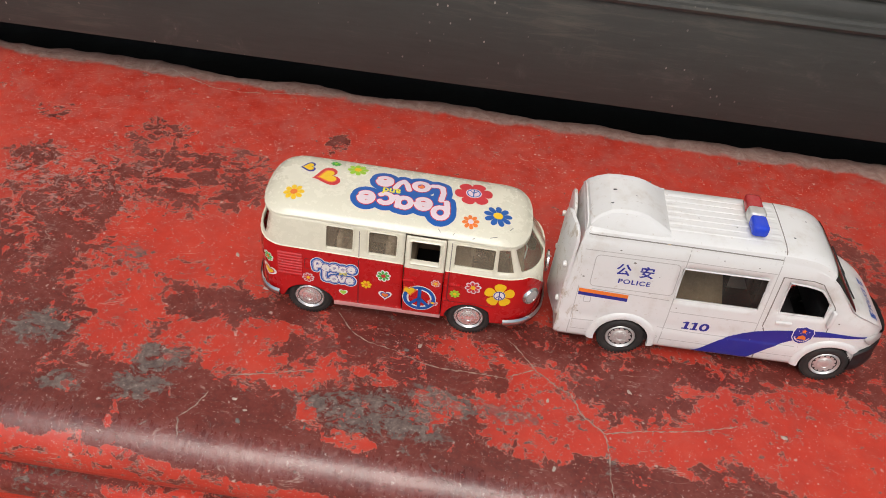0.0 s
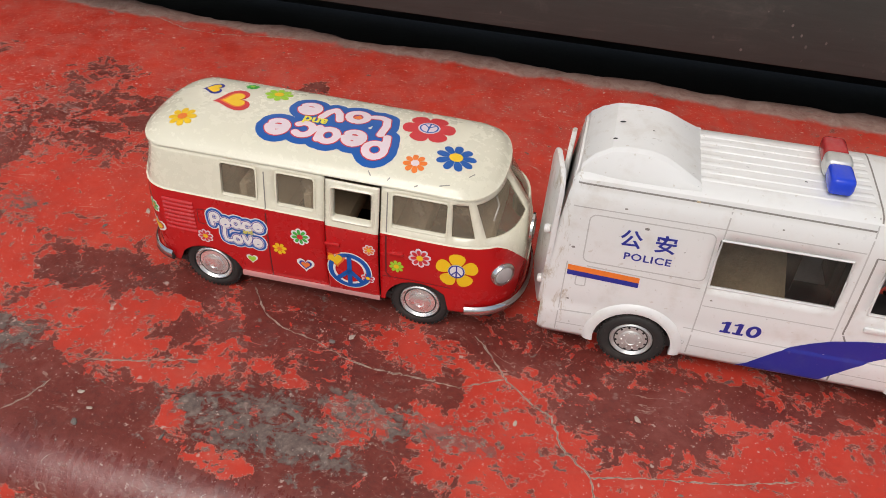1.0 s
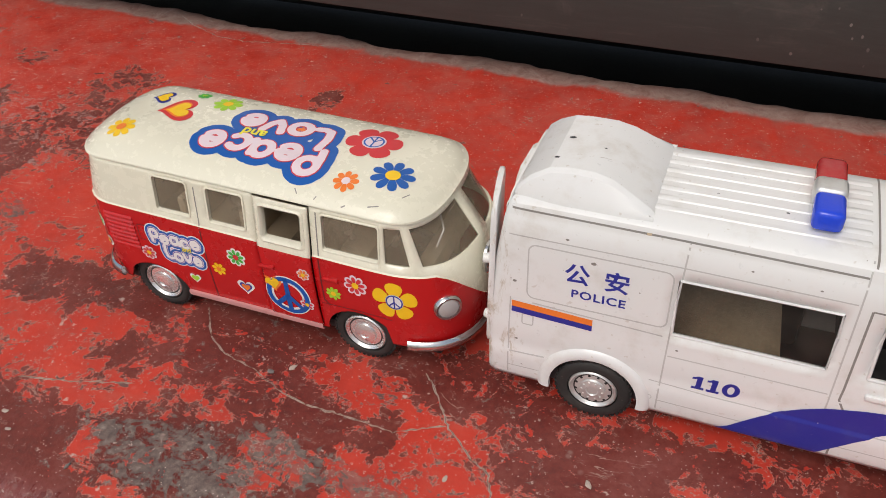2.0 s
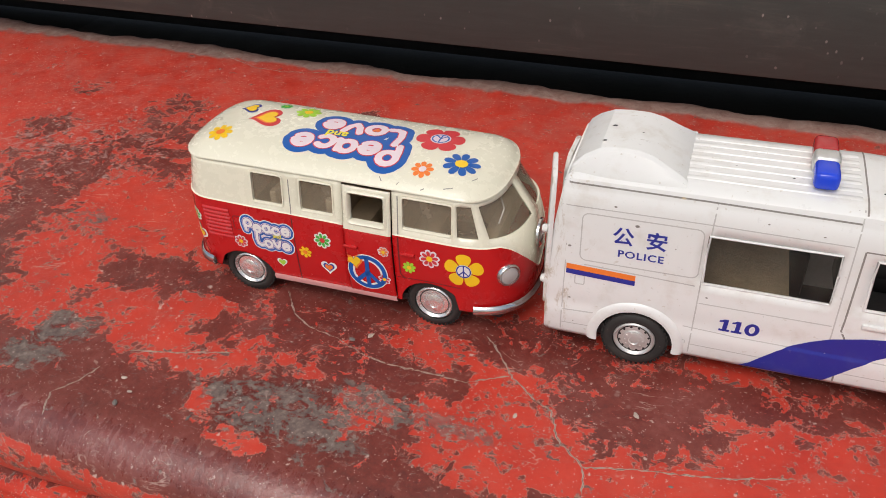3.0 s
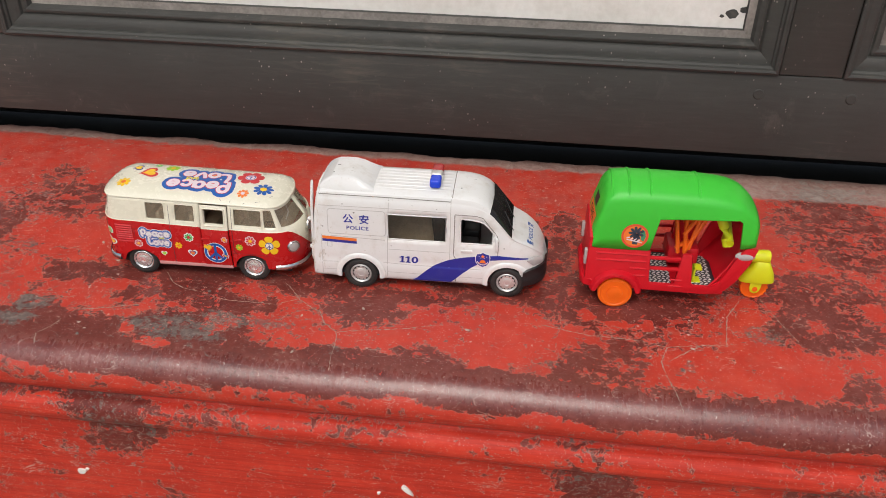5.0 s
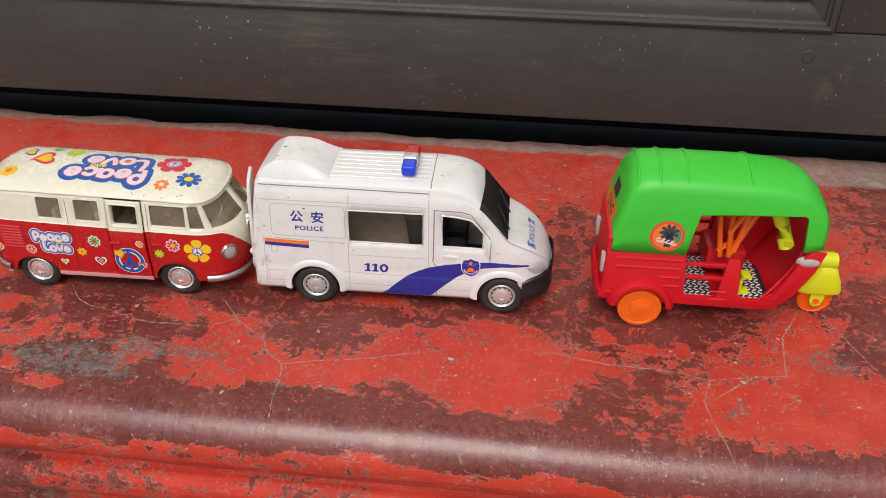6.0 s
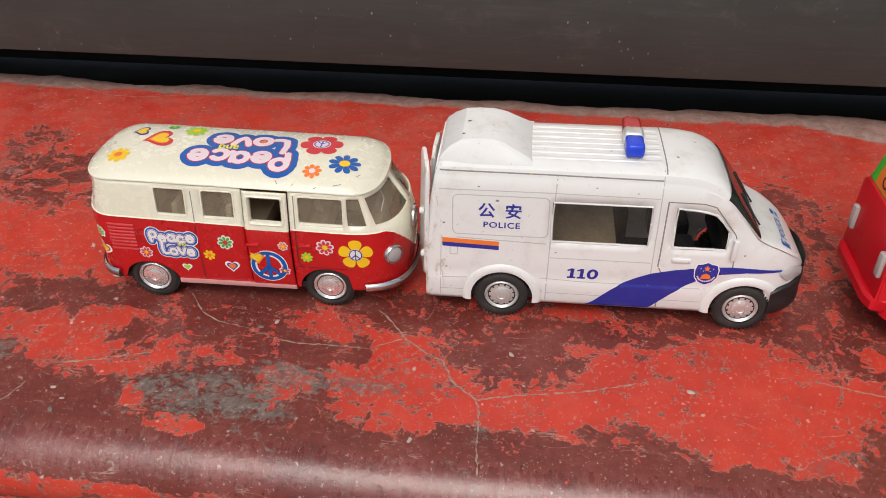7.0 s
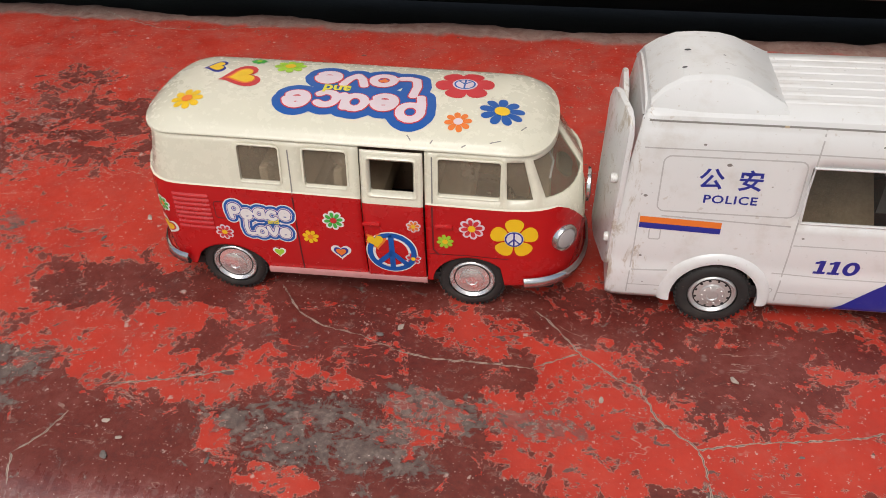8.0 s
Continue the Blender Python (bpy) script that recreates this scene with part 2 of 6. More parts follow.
    l.new(calc(n, l, "MULTIPLY_ADD", gl.outputs["Fac"], 0.35, calc(n, l, "MULTIPLY_ADD", tread, 0.2, 0.22)), p.inputs["Specular IOR Level"])
    l.new(calc(n, l, "MULTIPLY", gl.outputs["Fac"], calc(n, l, "MULTIPLY", mask(n, l, rub, 0.36, 0.66), 0.5)), p.inputs["Coat Weight"])
    p.inputs["Coat Roughness"].default_value = 0.26
    bump(n, l, p, h, 0.6, 0.0008)
    return m


def dark_wood(name, col=(0.053, 0.053, 0.048)):
    m, n, l, p = mat_base(name)
    v = coords(n, l, (1, 6, 9))
    grain = noise_node(n, l, 30, 8, 0.7, v, 0.6)
    blotch = noise_node(n, l, 9, 5, 0.6, coords(n, l))
    c = ramp(n, l, calc(n, l, "MULTIPLY_ADD", grain, 0.5, calc(n, l, "MULTIPLY", blotch, 0.5)), [(0.3, tuple(k * 0.7 for k in col)), (0.55, col), (0.75, (col[0] * 2.0, col[1] * 1.8, col[2] * 1.6))])
    sc = noise_node(n, l, 150, 6, 0.75, coords(n, l, (1, 1, 0.5)), 1.2)
    gate = mask(n, l, noise_node(n, l, 14, 3, 0.5, coords(n, l)), 0.5, 0.68)
    scr = calc(n, l, "MULTIPLY", mask(n, l, sc, 0.69, 0.74), gate)
    c = mix(n, l, calc(n, l, "MULTIPLY", scr, 0.6), c, rgb(0.34, 0.30, 0.27))
    haze = mask(n, l, noise_node(n, l, 22, 6, 0.7, coords(n, l), 0.5), 0.58, 0.76)
    c = mix(n, l, calc(n, l, "MULTIPLY", haze, 0.26), c, rgb(0.20, 0.175, 0.15))
    # lime splashes, gathered in loose groups
    fl = n.new("ShaderNodeTexVoronoi")
    fl.inputs["Scale"].default_value = 190
    l.new(coords(n, l, (1, 1, 0.7)), fl.inputs["Vector"])
    group = mask(n, l, noise_node(n, l, 11, 3, 0.6, coords(n, l)), 0.47, 0.66)
    fine = noise_node(n, l, 700, 2, 0.5, coords(n, l))
    dot = calc(n, l, "SUBTRACT", 1.0, mask(n, l, calc(n, l, "MULTIPLY_ADD", fine, 0.12, fl.outputs["Distance"]), 0.13, 0.19))
    c = mix(n, l, calc(n, l, "MULTIPLY", dot, calc(n, l, "MULTIPLY", group, 0.75)), c, rgb(0.42, 0.38, 0.33))
    l.new(c, p.inputs["Base Color"])
    l.new(calc(n, l, "MULTIPLY_ADD", grain, 0.25, 0.46), p.inputs["Roughness"])
    p.inputs["Specular IOR Level"].default_value = 0.32
    bump(n, l, p, calc(n, l, "MULTIPLY_ADD", scr, -0.5, grain), 0.2, 0.0008)
    return m


def plaster(name, a, b, scale=8.0, rough=0.8):
    m, n, l, p = mat_base(name)
    v = coords(n, l)
    k = calc(n, l, "MULTIPLY_ADD", noise_node(n, l, scale, 7, 0.65, v), 0.7, calc(n, l, "MULTIPLY", noise_node(n, l, scale * 12, 5, 0.6, v), 0.3))
    l.new(ramp(n, l, k, [(0.32, a), (0.68, b)]), p.inputs["Base Color"])
    p.inputs["Roughness"].default_value = rough
    bump(n, l, p, k, 0.3, 0.002)
    return m


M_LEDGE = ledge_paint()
M_WOOD = dark_wood("black_lacquered_wood")
M_WORN = plaster("worn_grey_paint", (0.10, 0.09, 0.08), (0.33, 0.30, 0.27), 30)
M_PANEL = plaster("chalky_cream_paint", (0.60, 0.58, 0.53), (0.82, 0.81, 0.77), 14)
M_WALL = plaster("grey_lime_plaster", (0.35, 0.33, 0.3), (0.5, 0.48, 0.45), 3)
M_GROUND = plaster("sandy_concrete", (0.26, 0.22, 0.17), (0.40, 0.35, 0.28), 4)
# near-black that paints in the shade of the gap under the door
M_GAPSHADE = plaster("gap_shade_black", (0.004, 0.004, 0.004), (0.014, 0.012, 0.011), 20)
M_CRACK = plaster("dusty_crack_filling", (0.30, 0.22, 0.18), (0.55, 0.44, 0.36), 300)
# dark brown for the shadow line painted along each crack
M_CRACKD = plaster("crack_shade_brown", (0.04, 0.025, 0.02), (0.10, 0.07, 0.06), 300)
M_CREAM = painted("cream_enamel", (0.74, 0.71, 0.57), 0.26, 0.09, (0.30, 0.25, 0.17), chips=0.35, chip_col=(0.22, 0.2, 0.18), coat=0.4)
M_RED = painted("red_enamel", (0.50, 0.006, 0.008), 0.24, 0.12, (0.16, 0.02, 0.02), chips=0.1, chip_col=(0.45, 0.2, 0.18), coat=0.5)
M_SILL = painted("worn_pink_enamel", (0.62, 0.30, 0.29), 0.35, 0.3, (0.35, 0.05, 0.05))
M_WHITE = painted("white_enamel", (0.735, 0.735, 0.72), 0.3, 0.42, (0.46, 0.39, 0.30), chips=0.2, chip_col=(0.35, 0.30, 0.25), coat=0.3, stain=0.75)
M_TYRE = painted("black_rubber", (0.022, 0.021, 0.02), 0.68, 0.35, (0.13, 0.11, 0.09))
M_BLACK = painted("black_plastic", (0.014, 0.014, 0.015), 0.42, 0.08, (0.12, 0.10, 0.08))
M_CHROME = painted("chrome", (0.66, 0.66, 0.65), 0.10, 0.45, (0.12, 0.10, 0.085), metal=1.0)
M_RIM = painted("bright_pressed_metal", (0.80, 0.79, 0.77), 0.24, 0.2, (0.25, 0.21, 0.17), metal=0.75)
M_SILVER = painted("silver_paint", (0.66, 0.66, 0.64), 0.34, 0.25, (0.25, 0.21, 0.17), metal=0.6)
M_SEAM = painted("seam_grime", (0.24, 0.225, 0.205), 0.8, 0.3)
# light grey that paints the shading of pressed creases
M_CREASE = painted("crease_shade_grey", (0.50, 0.49, 0.47), 0.7, 0.4)
M_SEAMR = painted("red_seam_grime", (0.12, 0.006, 0.008), 0.6, 0.2)
M_TAN = painted("tan_interior_plastic", (0.50, 0.40, 0.27), 0.5, 0.3)
M_GLASS = glassy("smoky_clear_plastic", (0.27, 0.215, 0.15), 0.07, alpha=0.50, dust=0.4)
M_TINT = glassy("dark_tinted_plastic", (0.035, 0.033, 0.03), 0.08, alpha=0.3, dust=0.25)
M_TANFILL = plaster("mottled_tan_fill", (0.27, 0.20, 0.125), (0.46, 0.36, 0.235), 90)
M_SCREEN = glassy("black_windscreen_plastic", (0.012, 0.012, 0.013), 0.12, dust=0.08)
M_LENS = glassy("clear_lamp_plastic", (0.50, 0.48, 0.47), 0.12, alpha=0.85, dust=0.3)
M_BLUEL = glassy("blue_lamp_plastic", (0.012, 0.055, 0.62), 0.16, dust=0.06)
M_REDL = glassy("red_lamp_plastic", (0.40, 0.012, 0.018), 0.16, dust=0.2)
M_GREEN = painted("green_plastic", (0.045, 0.52, 0.035), 0.42, 0.10, (0.03, 0.25, 0.02), sss=0.1)
M_REDP = painted("red_plastic", (0.58, 0.006, 0.016), 0.36, 0.14, (0.25, 0.01, 0.015), sss=0.08)
M_ORANGE = painted("orange_plastic", (0.86, 0.14, 0.006), 0.40, 0.10, (0.5, 0.06, 0.01), sss=0.1)
M_YELLOW = painted("lemon_plastic", (0.66, 0.70, 0.012), 0.40, 0.10, (0.5, 0.4, 0.02), sss=0.1)
M_DWHITE = painted("printed_white", (0.80, 0.78, 0.76), 0.35, 0.15)
M_DBLUE = painted("printed_blue", (0.005, 0.092, 0.38), 0.35, 0.04, (0.2, 0.25, 0.35), chips=0.08, chip_col=(0.5, 0.5, 0.52))
M_DNAVY = painted("printed_navy", (0.018, 0.028, 0.28), 0.35, 0.12, (0.3, 0.3, 0.35))
M_DRED = painted("printed_red", (0.60, 0.03, 0.04), 0.35, 0.12, chips=0.3, chip_col=(0.7, 0.6, 0.55))
M_DYEL = painted("printed_yellow", (0.87, 0.54, 0.015), 0.35, 0.12)
M_DLEM = painted("printed_lemon", (0.78, 0.70, 0.05), 0.35, 0.12)
M_DGRN = painted("printed_green", (0.06, 0.42, 0.06), 0.35, 0.12)
M_DLIME = painted("printed_lime", (0.36, 0.62, 0.04), 0.35, 0.12)
M_DORG = painted("printed_orange", (0.82, 0.20, 0.03), 0.35, 0.12)
M_DVERM = painted("printed_vermilion", (0.70, 0.075, 0.035), 0.35, 0.12)
M_DTEAL = painted("printed_teal", (0.05, 0.26, 0.13), 0.35, 0.12)
M_DSLATE = painted("printed_slate", (0.035, 0.05, 0.075), 0.4, 0.1)
M_DPINK = painted("printed_pink", (0.74, 0.62, 0.66), 0.35, 0.12)
M_DBLK = painted("printed_black", (0.02, 0.02, 0.025), 0.4, 0.1)

# ---- building helpers; shapes are drawn in millimetres ----
from mathutils.bvhtree import BVHTree
MM = 0.001


def part(name, bm, material, parent, label="", smooth=38.0):
    """One bmesh, in millimetres, as one mesh object under a thing or a part."""
    bmesh.ops.scale(bm, vec=(MM, MM, MM), verts=bm.verts)
    me = bpy.data.meshes.new(name)
    bm.to_mesh(me)
    bm.free()
    for m in (material if isinstance(material, (list, tuple)) else (material,)):
        me.materials.append(m)
    if smooth:
        for p in me.polygons:
            p.use_smooth = True
        me.set_sharp_from_angle(angle=radians(smooth))
    ob = new(name, me)
    ob.parent = parent
    if label:
        tagged(ob, label)
    return ob


def empty(name, m):
    ob = new(name)
    ob.empty_display_size = 0.02
    ob.matrix_world = m
    return ob


def sheet(bm, rows, skip=None, tone=None, closed=False):
    """Quads between rows of points. skip and tone take (row, column)."""
    vs = [[bm.verts.new(p) for p in r] for r in rows]
    w = len(rows[0])
    for j in range(len(rows) - 1):
        for i in range(w if closed else w - 1):
            if skip and skip(j, i):
                continue
            k = (i + 1) % w
            q = []
            for a in (vs[j][i], vs[j][k], vs[j + 1][k], vs[j + 1][i]):
                if a not in q:
                    q.append(a)
            f = bm.faces.new(q)
            if tone:
                f.material_index = tone(j, i)
    return vs


def box(bm, x0, x1, y0, y1, z0, z1, bev=0.0, seg=2):
    r = bmesh.ops.create_cube(bm, size=1.0)
    vs = r["verts"]
    bmesh.ops.scale(bm, vec=(x1 - x0, y1 - y0, z1 - z0), verts=vs)
    bmesh.ops.translate(bm, vec=((x0 + x1) / 2, (y0 + y1) / 2, (z0 + z1) / 2), verts=vs)
    if bev:
        es = list({e for v in vs for e in v.link_edges})
        r = bmesh.ops.bevel(bm, geom=es, offset=bev, segments=seg, affect="EDGES", profile=0.5)
        vs = list({v for f in r["faces"] for v in f.verts} | {v for v in vs if v.is_valid})
    return vs


def slab(bm, outline, y0, y1, bev=0.0):
    """A plate with an outline in x and z, from depth y0 to y1."""
    a = [bm.verts.new((x, y0, z)) for x, z in outline]
    b = [bm.verts.new((x, y1, z)) for x, z in outline]
    fs = [bm.faces.new(a), bm.faces.new(b[::-1])]
    k = len(a)
    for i in range(k):
        fs.append(bm.faces.new((a[(i + 1) % k], a[i], b[i], b[(i + 1) % k])))
    if bev:
        es = [e for e in {e for f in fs[:2] for e in f.edges}]
        bmesh.ops.bevel(bm, geom=es, offset=bev, segments=2, affect="EDGES", profile=0.5)
    return a + b


def lathe(bm, prof, seg=40, axis="y", at=(0, 0, 0)):
    """Turns a profile of (radius, along) round an axis."""
    rows = []
    for r, a in prof:
        row = []
        for k in range(seg):
            t = 2 * math.pi * k / seg
            c, s = r * math.cos(t), r * math.sin(t)
            row.append({"y": (at[0] + c, at[1] + a, at[2] + s), "x": (at[0] + a, at[1] + c, at[2] + s), "z": (at[0] + c, at[1] + s, at[2] + a)}[axis])
        rows.append(row)
    vs = sheet(bm, rows, closed=True)
    for end in (0, -1):
        if prof[end][0] > 1e-4:
            bm.faces.new(vs[end] if end else vs[end][::-1])
    bmesh.ops.remove_doubles(bm, verts=bm.verts, dist=1e-4)
    bmesh.ops.recalc_face_normals(bm, faces=bm.faces)
    return vs


def tube(bm, pts, r, seg=8):
    """A round bar along points."""
    pts = [Vector(p) for p in pts]
    rows = []
    for i, p in enumerate(pts):
        d = (pts[min(i + 1, len(pts) - 1)] - pts[max(i - 1, 0)]).normalized()
        u = d.cross(Vector((0, 0, 1)) if abs(d.z) < 0.9 else Vector((0, 1, 0))).normalized()
        w = d.cross(u)
        rr = r[i] if isinstance(r, (list, tuple)) else r
        rows.append([p + (u * math.cos(2 * math.pi * k / seg) + w * math.sin(2 * math.pi * k / seg)) * rr for k in range(seg)])
    vs = sheet(bm, rows, closed=True)
    bm.faces.new(vs[0][::-1])
    bm.faces.new(vs[-1])
    bmesh.ops.recalc_face_normals(bm, faces=bm.faces)


def rounded(x0, x1, z0, z1, r, seg=4):
    out = []
    for cx, cz, a in ((x1 - r, z1 - r, 0), (x0 + r, z1 - r, 90), (x0 + r, z0 + r, 180), (x1 - r, z0 + r, 270)):
        for k in range(seg + 1):
            t = radians(a + 90 * k / seg)
            out.append((cx + r * math.cos(t), cz + r * math.sin(t)))
    return out


def lerp(pairs, x):
    """Straight-line steps through (x, value) pairs."""
    if x <= pairs[0][0]:
        return pairs[0][1]
    for (a, u), (b, v) in zip(pairs, pairs[1:]):
        if x <= b:
            return u + (v - u) * (x - a) / (b - a)
    return pairs[-1][1]


# ---- the doorstep: one painted ledge with a rounded nose and mouldings ----
SETTING = pose(0, 0, 0, 0, 0, 1.8)
ledge_root = empty("doorstep", SETTING)
tagged(ledge_root, "worn red painted cement doorstep with a rounded moulded nose", "doorstep", kind="structure")

# where the red coat has worn off to the maroon one: x, y, half length, half width
WORN_WEST = [
    (-0.245, 0.053, 0.030, 0.032), (-0.199, 0.091, 0.044, 0.025), (-0.226, 0.127, 0.015, 0.013), (-0.222, -0.025, 0.017, 0.042), (-0.298, 0.137, 0.011, 0.007),
    (-0.145, -0.003, 0.023, 0.009), (-0.151, -0.044, 0.026, 0.012), (-0.180, -0.068, 0.034, 0.009), (-0.117, -0.059, 0.030, 0.010), (-0.064, -0.051, 0.024, 0.012),
    (-0.069, 0.006, 0.022, 0.022), (-0.111, 0.000, 0.010, 0.007), (-0.123, 0.143, 0.007, 0.009), (-0.050, -0.024, 0.011, 0.012), (-0.107, -0.024, 0.008, 0.010),
    (-0.023, -0.062, 0.011, 0.015), (-0.013, -0.022, 0.005, 0.007), (-0.179, -0.055, 0.018, 0.009), (-0.274, -0.015, 0.025, 0.070), (-0.286, 0.089, 0.014, 0.013),
]
WORN_EAST = [
    (0.047, -0.017, 0.021, 0.014), (0.084, -0.057, 0.013, 0.006), (0.017, 0.005, 0.016, 0.011), (-0.001, 0.002, 0.016, 0.009), (0.085, 0.006, 0.029, 0.015),
    (0.086, -0.063, 0.017, 0.012), (0.132, 0.010, 0.028, 0.008), (0.211, 0.021, 0.052, 0.029), (0.200, -0.005, 0.037, 0.016), (0.181, -0.050, 0.018, 0.013),
    (0.208, -0.045, 0.013, 0.008), (0.165, -0.068, 0.019, 0.004), (-0.035, -0.027, 0.012, 0.008), (0.332, 0.033, 0.043, 0.026), (0.328, -0.003, 0.036, 0.017),
    (0.335, -0.056, 0.011, 0.012), (0.213, -0.036, 0.017, 0.010), (0.370, 0.130, 0.036, 0.061), (0.167, 0.078, 0.020, 0.038), (0.197, -0.058, 0.014, 0.009),
]
# islands where the red coat has held
KEPT = [
    (-0.196, 0.002, 0.022, 0.022), (-0.179, -0.035, 0.011, 0.009), (-0.134, -0.028, 0.020, 0.015), (-0.091, -0.060, 0.006, 0.008), (-0.065, -0.067, 0.009, 0.005),
    (-0.191, -0.062, 0.005, 0.004), (-0.168, -0.072, 0.003, 0.008), (0.070, 0.011, 0.016, 0.006), (-0.078, -0.065, 0.008, 0.006), (0.003, -0.050, 0.018, 0.012),
    (0.132, -0.030, 0.030, 0.026), (0.204, -0.012, 0.007, 0.005), (0.220, -0.011, 0.004, 0.005), (0.185, -0.005, 0.005, 0.005), (0.266, -0.046, 0.048, 0.018),
    (0.280, 0.007, 0.012, 0.018), (0.324, 0.002, 0.007, 0.006), (0.363, 0.022, 0.007, 0.009), (-0.124, -0.026, 0.017, 0.015),
]
# bare cement: x, y, half length, half width
BARE = [
    (-0.064, -0.051, 0.024, 0.009), (-0.017, -0.041, 0.024, 0.004), (-0.161, -0.039, 0.012, 0.006), (-0.163, -0.055, 0.010, 0.006), (-0.046, -0.058, 0.012, 0.007),
    (-0.219, -0.031, 0.012, 0.008), (-0.196, -0.061, 0.007, 0.005), (-0.038, -0.037, 0.011, 0.005), (0.287, -0.012, 0.012, 0.008), (0.163, -0.054, 0.004, 0.003),
    (0.151, -0.058, 0.003, 0.003), (0.038, -0.056, 0.003, 0.004), (-0.201, 0.024, 0.008, 0.006), (0.240, -0.047, 0.005, 0.006), (0.142, 0.079, 0.010, 0.010),
]
# cracks across the cement, as short straight runs
CRACKS = [
    [(-0.0099, 0.0033), (-0.0041, -0.0029), (0.0036, -0.0131), (0.0143, -0.0215), (0.0202, -0.0246), (0.0249, -0.0348), (0.0347, -0.0431), (0.0364, -0.0522)],
    [(-0.0387, -0.0208), (-0.0236, -0.0203), (-0.0097, -0.0207), (0.0036, -0.0131)],
    [(-0.0909, 0.0049), (-0.0822, -0.0064), (-0.0734, -0.0117), (-0.0605, -0.0141), (-0.048, -0.019), (-0.0387, -0.0208)],
    [(-0.1294, -0.043), (-0.1113, -0.0385), (-0.0921, -0.0321)],
    [(0.0347, -0.0431), (0.0468, -0.0395), (0.074, -0.0343), (0.0932, -0.0279)],
    [(0.0364, -0.0522), (0.0367, -0.0652), (0.038, -0.0762)],
]
CRACKS_2 = [
    [(-0.1337, -0.0528), (-0.136, -0.0608), (-0.1412, -0.0686), (-0.1385, -0.0767)],
    [(0.2819, 0.0252), (0.2703, 0.0055), (0.2654, -0.0233), (0.2503, -0.0259), (0.2302, -0.0302), (0.2257, -0.0441), (0.2273, -0.0562), (0.2318, -0.0723), (0.2344, -0.081)],
    [(0.294, 0.0268), (0.3013, 0.0045), (0.3087, -0.0147)],
    [(0.1565, -0.0189), (0.1843, -0.0248), (0.2043, -0.0254), (0.2173, -0.0268), (0.2302, -0.0302)],
    [(0.2298, -0.0432), (0.2431, -0.0317), (0.2503, -0.0259)],
    [(-0.2525, 0.205), (-0.237, 0.1955), (-0.2142, 0.1868), (-0.1952, 0.1862), (-0.1741, 0.1906), (-0.15, 0.1948)],
]


def ledge_profile():
    out = [(300, -24), (225, -24), (207, -21), (204, -13), (202.5, -7), (201, -3.4), (198.5, -1.2)]
    out += [(196, -0.2)] + [(y, 0.0) for y in range(192, -62, -3)]
    for k in range(0, 15):
        a = radians(90 - 10.5 * k)
        out.append((-68.5 - 18.5 * math.cos(a), -17.5 + 17.5 * math.sin(a)))
    out += [(-79, -31.5), (-76.5, -34), (-78, -36.5)]
    for k in range(0, 9):
        a = radians(80 - 20 * k)
        out.append((-78 - 9 * math.cos(a), -46 + 9.5 * math.sin(a)))
    out += [(-77, -57), (-76, -60), (-76, -64)]
    out += [(-76, z) for z in range(-70, -460, -12)]
    return out


